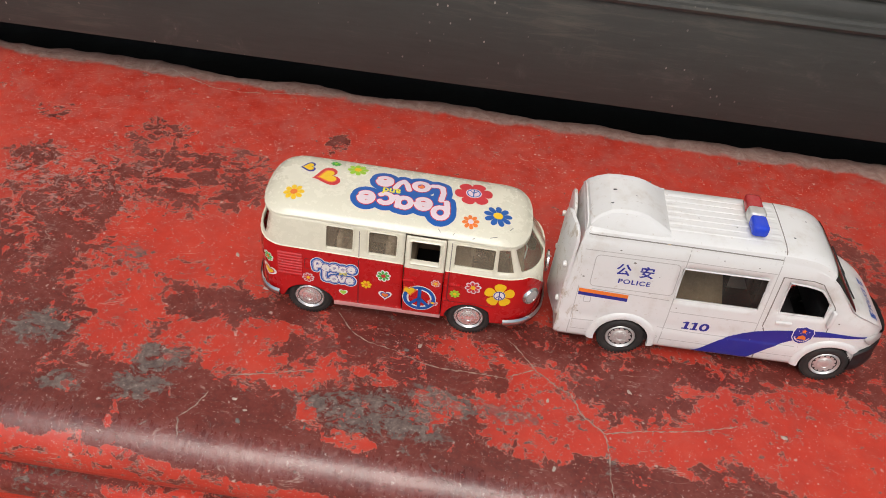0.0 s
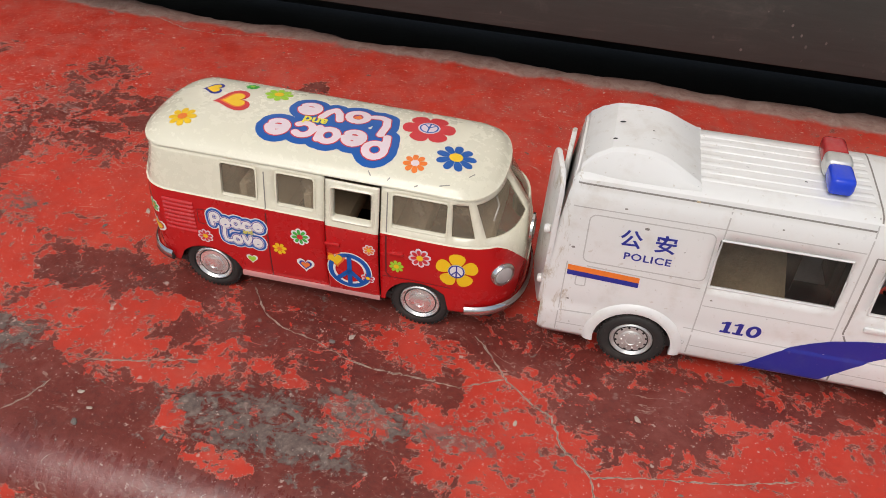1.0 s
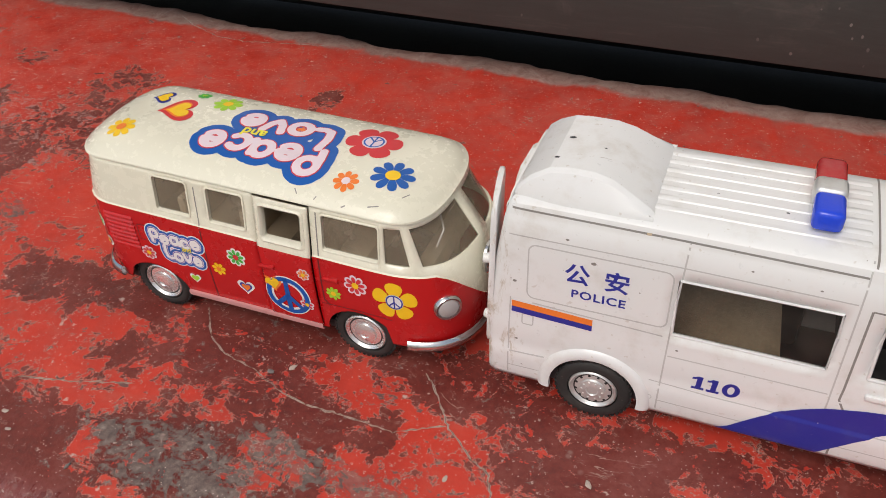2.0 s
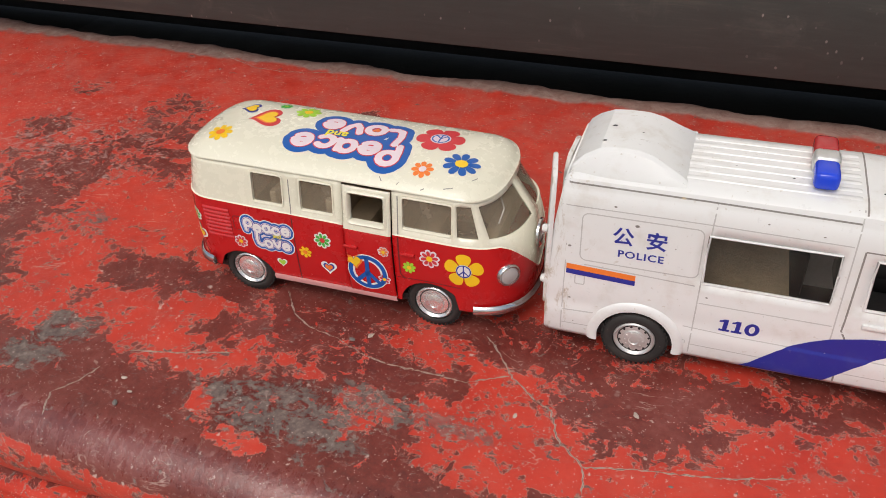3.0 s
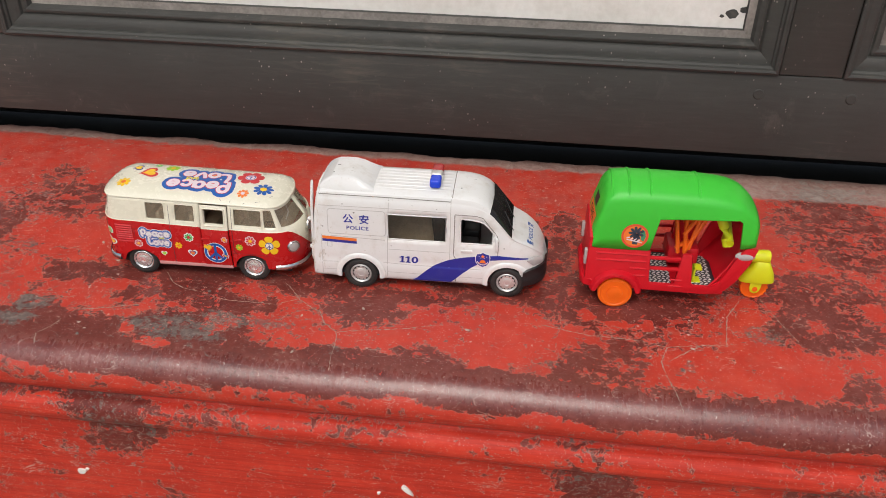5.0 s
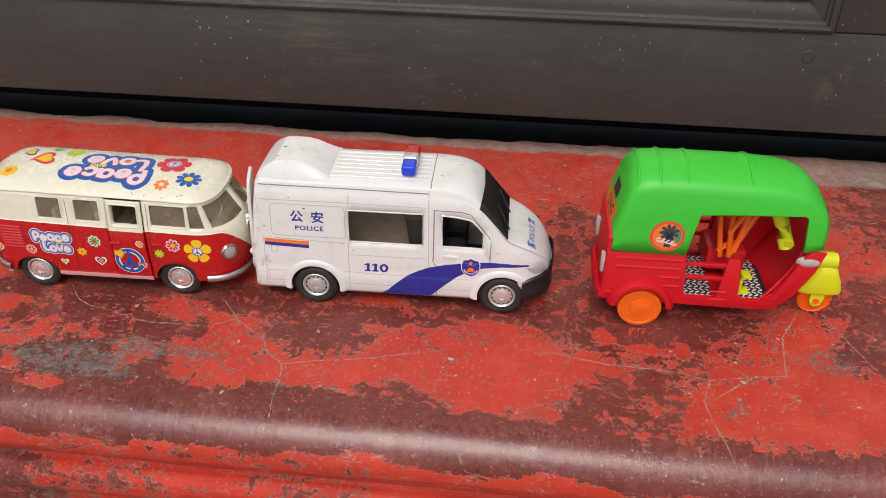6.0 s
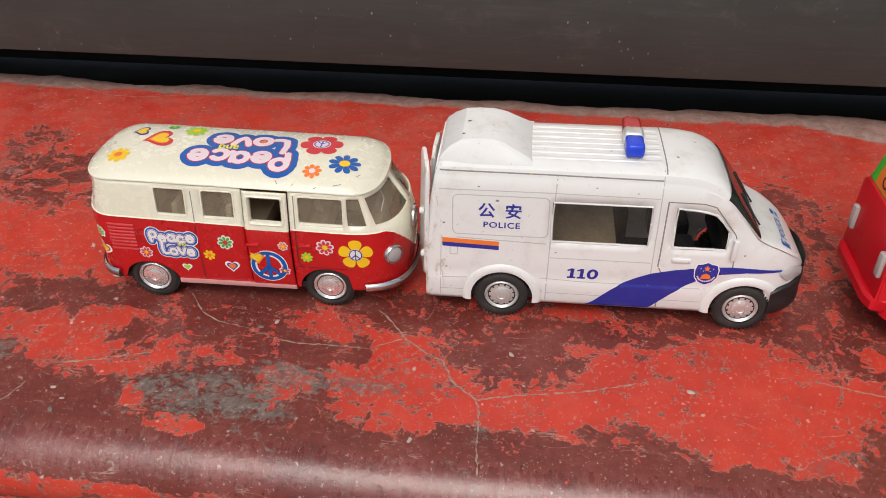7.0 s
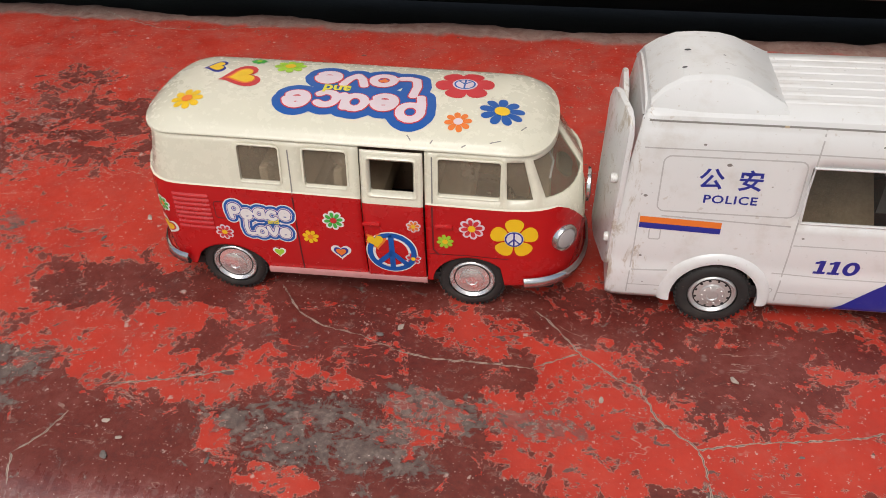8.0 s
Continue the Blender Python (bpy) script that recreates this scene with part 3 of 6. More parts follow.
def build_ledge():
    prof = ledge_profile()
    xs = list(range(-1200, -480, 60)) + list(range(-480, 620, 3)) + list(range(620, 1400, 60))
    bm = bmesh.new()
    rows = []
    for y, z in prof:
        row = []
        for x in xs:
            wob = 0.8 * noise.noise((x * 0.009, y * 0.02, z * 0.02)) + 0.25 * noise.noise((x * 0.05, y * 0.05, z * 0.08))
            flat = 1.0 if y < -60 else 0.35
            row.append((x, y + wob * (0.7 if y < -60 else 0) + (8 + 6 * noise.noise((x * 0.022, 3.3, 0)) + 2.4 * noise.noise((x * 0.075, 9.1, 0)) + 0.9 * noise.noise((x * 0.24, y * 0.2, 0)) + 6 * min(1.6, max(0, (-120 - x) / 250)) if 183 < y < 215 else 0), z + wob * flat - (0.35 if y >= -60 else 0)))
        rows.append(row)
    vs = sheet(bm, rows)
    for k, end in ((0, 1), (-1, -1)):
        edge = [r[k] for r in vs]
        low = [bm.verts.new((edge[-1].co.x, 300, -460))]
        bm.faces.new((edge + low)[::end])
    # the drop behind the back edge is coloured black in place of shade
    for f in bm.faces:
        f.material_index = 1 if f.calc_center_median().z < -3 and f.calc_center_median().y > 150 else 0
    ob = part("ledge", bm, [M_LEDGE, M_GAPSHADE], ledge_root, smooth=60)
    me = ob.data
    co = np.empty(len(me.vertices) * 3)
    me.vertices.foreach_get("co", co)
    co = co.reshape(-1, 3)
    x, y, z = co.T
    wear, grit = np.zeros(len(x)), np.zeros(len(x))
    for cx, cy, a, b in WORN_WEST + WORN_EAST:
        d = np.sqrt(((x - cx) / a) ** 2 + ((y - cy) / b) ** 2)
        wear = np.maximum(wear, 0.31 * np.clip(1.8 - d, 0, 1))
    for cx, cy, a, b in BARE:
        d = np.sqrt(((x - cx) / a) ** 2 + ((y - cy) / b) ** 2)
        grit = np.maximum(grit, 0.24 * np.clip(1.8 - d, 0, 1))
    rag = np.array([noise.noise((a * 19, 2.1, 0)) + 0.6 * noise.noise((a * 55, 7.7, 0)) for a in x])
    foot = -0.0135 + 0.0055 * rag + 0.006 * np.clip((-0.08 - x) / 0.06, 0, 1) - 0.005 * np.clip((x - 0.17) / 0.06, 0, 1)
    band = np.clip((-0.052 - y - 0.012 * np.clip((x - 0.08) / 0.1, 0, 1)) / 0.010, 0, 1) * np.clip((z - foot) / 0.003, 0, 1)
    wear = np.maximum(wear, 0.46 * band)
    for cx, cy, a, b in KEPT:
        d = np.sqrt(((x - cx) / a) ** 2 + ((y - cy) / b) ** 2)
        wear = wear * (1 - 0.9 * np.clip(1.5 - d, 0, 1))
    blotch = np.array([noise.noise((a * 13, 0.3, c * 24)) for a, c in zip(x, z)])
    wear = np.where(z < foot - 0.002, 0.07 + 0.9 * np.clip(blotch - 0.05, 0, 0.5) * (z < -0.034), wear)
    front = np.clip((0.045 - y) / 0.03, 0, 1) * (z > -0.021)
    wear = wear + 0.03 + 0.12 * front * np.clip(1 - (x - 0.0) / 0.12, 0.35, 1)
    grit = grit + 0.13 * front * np.clip(1 - (x - 0.0) / 0.12, 0.4, 1) + np.where(z < -0.034, 0.5 * np.clip(blotch, -0.3, 0.4) + 0.02, 0)
    dust = np.clip((y - 0.177 - 0.006 * np.clip((0.15 - x) / 0.4, 0, 1.6) + 0.024 * np.clip((x - 0.2) / 0.06, 0, 1)) / 0.024, 0, 1.2)
    haze = (0.22 + 0.7 * np.clip((y - 0.02) / 0.14, 0, 1)) * (z > -0.004)
    spat = np.exp(-(((x + 0.26) / 0.10) ** 2 + ((y - 0.06) / 0.08) ** 2)) + 0.4 * np.clip((y - 0.05) / 0.1, 0, 1)
    polish = np.clip(1 - np.abs(y + 0.078) / 0.011, 0, 1) * (z > -0.014)
    for name, val in (("polish", polish), ("haze", haze), ("wear", wear), ("grit", grit), ("dust", dust), ("spatter", spat)):
        me.attributes.new(name, "FLOAT", "POINT").data.foreach_set("value", val.astype(np.float32))
    return ob


LEDGE = build_ledge()


def crack(points, rng):
    """A hairline with a wandering course and uneven width: a fine raised lip of dust with a painted shadow line on it.
    """
    path = []
    for (x0, y0), (x1, y1) in zip(points, points[1:]):
        k = max(3, int(math.hypot(x1 - x0, y1 - y0) / 0.0011))
        for i in range(k):
            path.append((x0 + (x1 - x0) * i / k + rng.gauss(0, 0.00018), y0 + (y1 - y0) * i / k + rng.gauss(0, 0.00018)))
    path.append(points[-1])
    for name, material, wide, lift in (("crack", M_CRACK, 0.00027, 0.05), ("crack_shadow", M_CRACKD, 0.00006, 0.09)):
        bm = bmesh.new()
        prev = None
        for i, (x, y) in enumerate(path):
            a, b = path[max(i - 1, 0)], path[min(i + 1, len(path) - 1)]
            d = math.hypot(b[0] - a[0], b[1] - a[1]) or 1
            w = wide * rng.uniform(0.35, 1.5) * (0.4 if i in (0, len(path) - 1) else 1) * 1000
            nx, ny = -(b[1] - a[1]) / d * w, (b[0] - a[0]) / d * w
            pair = []
            for s in (1, -1):
                px, py = x * 1000 + s * nx, y * 1000 + s * ny
                hit = LEDGE_TREE.ray_cast(Vector((px / 1000, py / 1000, 0.1)), Vector((0, 0, -1)))[0]
                pair.append(bm.verts.new((px, py, (hit.z if hit else 0) * 1000 + lift)))
            if prev:
                bm.faces.new((prev[0], prev[1], pair[1], pair[0]))
            prev = pair
        part(name, bm, material, ledge_root, smooth=0)


bm = bmesh.new()
bm.from_mesh(LEDGE.data)
LEDGE_TREE = BVHTree.FromBMesh(bm)
bm.free()
dice = random.Random(5)
for run in CRACKS + CRACKS_2:
    crack(run, dice)

# lime splashes dried on the upright face
for x, z, half, wide, tilt in ((82, -93, 5.2, 1.3, -48), (-133, -107, 3.0, 2.0, 20), (-129, -104.5, 1.2, 0.8, 0), (64, -98, 1.0, 0.7, 30), (150, -90, 0.9, 0.6, 0)):
    bm = bmesh.new()
    ca, sa = math.cos(radians(tilt)), math.sin(radians(tilt))
    ring = []
    for k in range(16):
        a = 2 * math.pi * k / 16
        q = 1 + 0.3 * noise.noise((x + 2 * math.cos(a), z + 2 * math.sin(a), 0.5))
        u, w = half * q * math.cos(a), wide * q * math.sin(a) * (1.15 - 0.5 * math.cos(a))
        ring.append((x + u * ca - w * sa, z + u * sa + w * ca))
    slab(bm, ring, -77.4, -75.4, 0.25)
    bmesh.ops.recalc_face_normals(bm, faces=bm.faces)
    part("lime_splash", bm, M_PANEL, ledge_root)

# ---- ground, door and the wall round it ----
bm = bmesh.new()
g = bmesh.ops.create_grid(bm, x_segments=8, y_segments=8, size=400000.0)
ground = part("ground", bm, M_GROUND, None)
ground.location = (0, 0, -0.45)
tagged(ground, "sandy concrete ground in front of the doorstep", "ground", kind="structure")

DOOR_Y = 180.0
door = empty("door_1", SETTING)
tagged(door, "black lacquered wooden panel door above a dark gap", "door", kind="structure")


def door_board(name, x0, x1, z0, z1, y0=DOOR_Y, y1=DOOR_Y + 42, material=None, bev=1.2):
    bm = bmesh.new()
    box(bm, x0, x1, y0, y1, z0, z1, bev)
    return part(name, bm, material or M_WOOD, door)


MOULD = [(0, 0.0), (0.4, -1.6), (2.2, -2.4), (4.0, -1.6), (4.6, 0.6), (6.0, 1.6), (6.5, 3.2), (9, 3.4), (12, 4.4), (14.5, 6.2), (15.5, 8.0), (16.2, 8.0), (17, 6.6), (19, 6.2), (21, 7.0), (22, 9.0), (22.6, 11.5), (28, 12.2), (28.6, 16.0)]


def moulding(x0, x1, z0, z1):
    """Four mitred lengths round a panel, and the panel in them."""
    corners = [(x0, z0, 1, 1), (x1, z0, -1, 1), (x1, z1, -1, -1), (x0, z1, 1, -1)]
    for k in range(4):
        a, b = corners[k], corners[(k + 1) % 4]
        bm = bmesh.new()
        rows = []
        for d, y in MOULD + [(28.6, 20.0), (0, 20.0)]:
            rows.append([(a[0] + a[2] * d, DOOR_Y + y, a[1] + a[3] * d), (b[0] + b[2] * d, DOOR_Y + y, b[1] + b[3] * d)])
        sheet(bm, rows)
        bmesh.ops.recalc_face_normals(bm, faces=bm.faces)
        for f in bm.faces:
            ds = sorted(abs(v.co.y - DOOR_Y) for v in f.verts)
            f.material_index = 1 if ds[0] > 11 and ds[-1] < 12.5 else 0
        part("moulding", bm, [M_WOOD, M_WORN], door, smooth=25)
    bm = bmesh.new()
    box(bm, x0 + 28, x1 - 28, DOOR_Y + 15.5, DOOR_Y + 24, z0 + 28, z1 - 28)
    part("panel", bm, M_PANEL, door, "chalky cream painted recessed panel")


Z0, ZP = 29.5, 94.0
door_board("bottom_rail", -940, 940, Z0, ZP)
door_board("stile", 317.3, 362, ZP + 0.4, 2100)
door_board("stile", -360, -284.3, ZP + 0.4, 2100)
door_board("stile", 940.3, 1010, Z0, 2100)
door_board("stile", -1010, -940.3, Z0, 2100)
for a, b in ((-284, 317), (362.3, 940), (-940, -360.3)):
    moulding(a, b, ZP, 960)
    door_board("top_rail", a + 0.2, b - 0.2, 960.2, 2100)

# flush wooden pegs through the rail's joints
for x in (306.0, 372.0):
    bm = bmesh.new()
    lathe(bm, [(0.0, 0.0), (3.4, 0.1), (4.1, 0.7), (4.2, 4.0)], 20, "y", (x, DOOR_Y - 0.9, 79.0))
    part("peg", bm, M_WOOD, door)

wall = empty("wall_north", SETTING)
tagged(wall, "plain grey plastered wall round the door", "wall", kind="structure")
for x0, x1, z0, z1 in ((-3000, -1010, -450, 3200), (1010, 3000, -450, 3200), (-1010, 1010, 2100, 3200)):
    bm = bmesh.new()
    box(bm, x0, x1, DOOR_Y - 10, DOOR_Y + 200, z0, z1)
    part("plaster_wall", bm, M_WALL, wall)
# added black sheet behind the door, keeps the gap looking unlit
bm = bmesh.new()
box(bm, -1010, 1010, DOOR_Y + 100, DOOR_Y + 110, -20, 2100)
part("dark_gap_backing", bm, M_GAPSHADE, wall)

# flaked spot in the corner of the cream panel, and drips below it
for cx, cz, r in ((279, 133, 4.5), (287, 136, 3.0), (272, 131, 1.6)):
    bm = bmesh.new()
    ring = []
    for k in range(14):
        a = 2 * math.pi * k / 14
        q = r * (1 + 0.35 * noise.noise((cx * 0.3 + math.cos(a) * 2, cz + math.sin(a) * 2, 0)))
        ring.append((cx + q * math.cos(a), cz + q * 0.75 * math.sin(a)))
    slab(bm, ring, DOOR_Y + 15.2, DOOR_Y + 15.7)
    bmesh.ops.recalc_face_normals(bm, faces=bm.faces)
    part("flaked_spot", bm, M_WOOD, door, "dark spot where cream paint flaked off")

# ---- printed shapes: flat outlines laid on a surface ----
def p_disc(cx, cy, r, n=20, sx=1.0, sy=1.0):
    return [[(cx + sx * r * math.cos(2 * math.pi * k / n), cy + sy * r * math.sin(2 * math.pi * k / n)) for k in range(n)]]


def p_ring(cx, cy, r0, r1, n=36):
    p = lambda r, k: (cx + r * math.cos(2 * math.pi * k / n), cy + r * math.sin(2 * math.pi * k / n))
    return [[p(r0, k), p(r1, k), p(r1, k + 1), p(r0, k + 1)] for k in range(n)]


def p_petals(cx, cy, r, n, fat=0.5, turn=0.0, inner=0.25):
    out = []
    for i in range(n):
        a = radians(turn) + 2 * math.pi * i / n
        ca, sa = math.cos(a), math.sin(a)
        mid, half = (inner + 1) / 2 * r, (1 - inner) / 2 * r
        wide = r * fat * math.sin(math.pi / n) * 1.15
        loop = []
        for k in range(16):
            t = 2 * math.pi * k / 16
            u, v = mid + half * math.cos(t), wide * math.sin(t) * (0.82 + 0.3 * math.cos(t))
            loop.append((cx + u * ca - v * sa, cy + u * sa + v * ca))
        out.append(loop)
    return out


def p_heart(cx, cy, r, turn=0.0):
    ca, sa = math.cos(radians(turn)), math.sin(radians(turn))
    loop = []
    for k in range(28):
        t = 2 * math.pi * k / 28
        u = 16 * math.sin(t) ** 3 / 17
        v = (13 * math.cos(t) - 5 * math.cos(2 * t) - 2 * math.cos(3 * t) - math.cos(4 * t)) / 17
        loop.append((cx + r * (u * ca - v * sa), cy + r * (u * sa + v * ca)))
    return [loop]


def p_bar(x0, y0, x1, y1, w):
    d = math.hypot(x1 - x0, y1 - y0)
    nx, ny = -(y1 - y0) / d * w / 2, (x1 - x0) / d * w / 2
    return [[(x0 + nx, y0 + ny), (x1 + nx, y1 + ny), (x1 - nx, y1 - ny), (x0 - nx, y0 - ny)]]


def bow(cx, cy, rx, ry, a, b, n=14):
    """Points along part of an ellipse, from angle a to b."""
    return [(cx + rx * math.cos(radians(a + (b - a) * k / n)), cy + ry * math.sin(radians(a + (b - a) * k / n))) for k in range(n + 1)]


LETTERS = {
    "P": [[(0.10, 0.62), (0.11, 0.30), (0.16, -0.02)], bow(0.31, 0.58, 0.215, 0.27, 0, 360)],
    "L": [[(0.16, 0.98), (0.12, 0.5), (0.18, 0.14), (0.34, 0.06), (0.50, 0.10)]],
    "e": [[(0.08, 0.33), (0.48, 0.36)] + bow(0.28, 0.33, 0.21, 0.27, 8, 325)],
    "a": [bow(0.27, 0.33, 0.20, 0.27, 0, 360), [(0.47, 0.56), (0.47, 0.2), (0.54, 0.06)]],
    "c": [bow(0.28, 0.33, 0.21, 0.27, 45, 320)],
    "o": [bow(0.28, 0.33, 0.22, 0.27, 0, 360)],
    "v": [[(0.05, 0.60), (0.14, 0.26), (0.27, 0.06), (0.40, 0.26), (0.50, 0.60)]],
}


def strokes(word, cx, cy, size, turn, wide):
    """The pen strokes of a word as line pieces, centred."""
    ca, sa = math.cos(radians(turn)), math.sin(radians(turn))
    out = []
    for k, ch in enumerate(word):
        for line in LETTERS[ch]:
            pts = []
            for x, y in line:
                u, v = (x + 0.60 * k - 0.30 * len(word)) * size * wide, (y - 0.38 + 0.04 * (-1) ** k) * size
                pts.append((cx + u * ca - v * sa, cy + u * sa + v * ca))
            out += list(zip(pts, pts[1:]))
    return out


def p_swollen(pieces, r, cell):
    """All that lies within r of the line pieces, as small polygons with a smooth edge."""
    a = np.array([p[0] for p in pieces])
    d = np.array([p[1] for p in pieces]) - a
    lo, hi = np.minimum(a, a + d).min(0) - r - cell, np.maximum(a, a + d).max(0) + r + cell
    xs, ys = np.arange(lo[0], hi[0] + cell, cell), np.arange(lo[1], hi[1] + cell, cell)
    g = np.stack(np.meshgrid(xs, ys), -1)[:, :, None, :] - a
    t = np.clip((g * d).sum(-1) / (d * d).sum(-1), 0, 1)
    f = np.sqrt(((g - t[..., None] * d) ** 2).sum(-1)).min(-1) - r
    out = []
    for j in range(len(ys) - 1):
        for i in range(len(xs) - 1):
            q = [(i, j), (i + 1, j), (i + 1, j + 1), (i, j + 1)]
            v = [f[b, c] for c, b in q]
            if min(v) >= 0:
                continue
            loop = []
            for k in range(4):
                (i0, j0), (i1, j1) = q[k], q[(k + 1) % 4]
                v0, v1 = v[k], v[(k + 1) % 4]
                if v0 < 0:
                    loop.append((xs[i0], ys[j0]))
                if (v0 < 0) != (v1 < 0):
                    w = v0 / (v0 - v1)
                    loop.append((xs[i0] + (xs[i1] - xs[i0]) * w, ys[j0] + (ys[j1] - ys[j0]) * w))
            if len(loop) > 2:
                out.append(loop)
    return out


def p_text(body, cx, cy, size, turn=0.0, bold=0.0, wide=1.0, gap=1.0):
    """The outlines of a word as flat polygons, centred."""
    c = bpy.data.curves.new("word", "FONT")
    c.body, c.size, c.offset, c.space_character, c.resolution_u = body, 1.0, bold, gap, 3
    ob = new("word", c)
    bpy.context.view_layer.update()
    me = ob.to_mesh()
    vs = [(v.co.x, v.co.y) for v in me.vertices]
    polys = [[vs[i] for i in p.vertices] for p in me.polygons]
    ob.to_mesh_clear()
    bpy.data.objects.remove(ob)
    bpy.data.curves.remove(c)
    xs, ys = [v[0] for v in vs], [v[1] for v in vs]
    mx, my = (min(xs) + max(xs)) / 2, (min(ys) + max(ys)) / 2
    ca, sa = math.cos(radians(turn)), math.sin(radians(turn))
    out = []
    for poly in polys:
        loop = []
        for x, y in poly:
            u, v = (x - mx) * size * wide, (y - my) * size
            loop.append((cx + u * ca - v * sa, cy + u * sa + v * ca))
        out.append(loop)
    return out


def on_side(u, v):
    return Vector((u, -60, v)), Vector((0, 1, 0))


def on_top(u, v):
    return Vector((u, v, 160)), Vector((0, 0, -1))


def printed(name, polys, where, tree, material, parent, lift=0.12, label="", cut=2.4):
    """Lays flat polygons on a surface as a thin film of paint."""
    bm = bmesh.new()
    for loop in polys:
        if len(loop) > 8:
            mx, my = sum(p[0] for p in loop) / len(loop), sum(p[1] for p in loop) / len(loop)
            c = bm.verts.new((mx, my, 0))
            vs = [bm.verts.new((*p, 0)) for p in loop]
            for i in range(len(vs)):
                bm.faces.new((c, vs[i], vs[(i + 1) % len(vs)]))
        else:
            bm.faces.new([bm.verts.new((*p, 0)) for p in loop])
    bmesh.ops.remove_doubles(bm, verts=bm.verts, dist=1e-4)
    bmesh.ops.triangulate(bm, faces=[f for f in bm.faces if len(f.verts) > 3])
    for _ in range(5):
        es = [e for e in bm.edges if e.calc_length() > cut]
        if not es:
            break
        bmesh.ops.subdivide_edges(bm, edges=es, cuts=1)
        bmesh.ops.triangulate(bm, faces=[f for f in bm.faces if len(f.verts) > 3])
    lost = []
    for v in bm.verts:
        start, way = where(v.co.x, v.co.y)
        hit, normal, _, _ = tree.ray_cast(start, way)
        if hit is None:
            lost.append(v)
            continue
        if normal.dot(way) > 0:
            normal = -normal
        v.co = hit + normal * lift
    bmesh.ops.delete(bm, geom=lost, context="VERTS")
    return part(name, bm, material, parent, label, smooth=60)


def seam(bm, pts, where, tree, w=0.35, lift=0.05, step=1.5):
    """A fine groove line drawn along points on a surface."""
    path = []
    for (a, b), (c, d) in zip(pts, pts[1:]):
        k = max(1, int(math.hypot(c - a, d - b) / step))
        path += [(a + (c - a) * i / k, b + (d - b) * i / k) for i in range(k)]
    path.append(pts[-1])
    prev = None
    for i, (u, v) in enumerate(path):
        a, b = path[max(i - 1, 0)], path[min(i + 1, len(path) - 1)]
        d = math.hypot(b[0] - a[0], b[1] - a[1]) or 1.0
        nx, ny = -(b[1] - a[1]) / d * w / 2, (b[0] - a[0]) / d * w / 2
        pair = []
        for s in (1, -1):
            start, way = where(u + s * nx, v + s * ny)
            hit, normal, _, _ = tree.ray_cast(start, way)
            if hit is None:
                break
            if normal.dot(way) > 0:
                normal = -normal
            pair.append(bm.verts.new(hit + normal * lift))
        if len(pair) < 2:
            prev = None
            continue
        if prev:
            bm.faces.new((prev[0], pair[0], pair[1], prev[1]))
        prev = pair


# ---- wheels of the two model vans ----
def add_wheel(parent, x, y, z, r, wide, far, rim_mat, holes, shared):
    """A rubber tyre with tread and a pressed rim; far wheels are turned round."""
    m = pose(x * MM, y * MM, z * MM, 0, 0, 180 if far else 0)
    if not shared:
        bm = bmesh.new()
        ri = r * (0.66 if holes > 8 else 0.71)
        lathe(bm, [(ri, 1.0), (ri + 0.2, 0.3), (r * 0.80, 0.0), (r * 0.92, 0.25), (r * 0.985, 0.9), (r, 1.6), (r, wide - 1.6), (r * 0.985, wide - 0.9), (r * 0.92, wide - 0.2), (ri, wide), (ri, 1.0)], 48)
        for k in range(40):
            a = 2 * math.pi * k / 40
            for y0, y1, o in ((0.55, wide * 0.42, 0), (wide * 0.58, wide - 0.6, 0.5)):
                vs = box(bm, r - 0.25, r + 0.3, y0, y1, -0.42, 0.42)
                bmesh.ops.rotate(bm, cent=(0, 0, 0), matrix=Matrix.Rotation(a + o * 2 * math.pi / 40, 3, "Y"), verts=vs)
        tyre = part("tyre", bm, M_TYRE, parent)
        bm = bmesh.new()
        lathe(bm, [(0.0, wide - 1), (ri - 0.1, wide - 1), (ri - 0.1, 0.75), (ri - 0.35, 0.35), (ri * 0.90, 0.2), (ri * 0.84, 0.75), (ri * 0.78, 1.05), (ri * 0.60, 0.85), (ri * 0.54, 0.8), (ri * 0.50, 0.3), (ri * 0.36, -0.05), (ri * 0.24, -0.15), (ri * 0.21, 0.12), (0.0, 0.1)], 40)
        rim = part("rim", bm, rim_mat, tyre)
        if holes:
            bm = bmesh.new()
            for k in range(holes):
                a = 2 * math.pi * (k + 0.5) / holes
                lathe(bm, [(0.0, 0.86), (0.42 if holes > 8 else 0.3, 0.9), (0.42 if holes > 8 else 0.3, 1.7), (0, 1.7)], 8, "y", (ri * 0.69 * math.cos(a), 0, ri * 0.69 * math.sin(a)))
            part("rim_slot", bm, M_BLACK, rim)
        if holes > 8:
            bm = bmesh.new()
            for k in range(10):
                a = 2 * math.pi * k / 10
                bmesh.ops.create_icosphere(bm, subdivisions=1, radius=0.36, matrix=Matrix.Translation((ri * 0.42 * math.cos(a), 0.15, ri * 0.42 * math.sin(a))))
            part("rim_bolt", bm, rim_mat, rim)
        tyre.matrix_basis = m
        shared.append(tyre)
        return tyre
    made = copy_thing(shared[0], m)
    return made


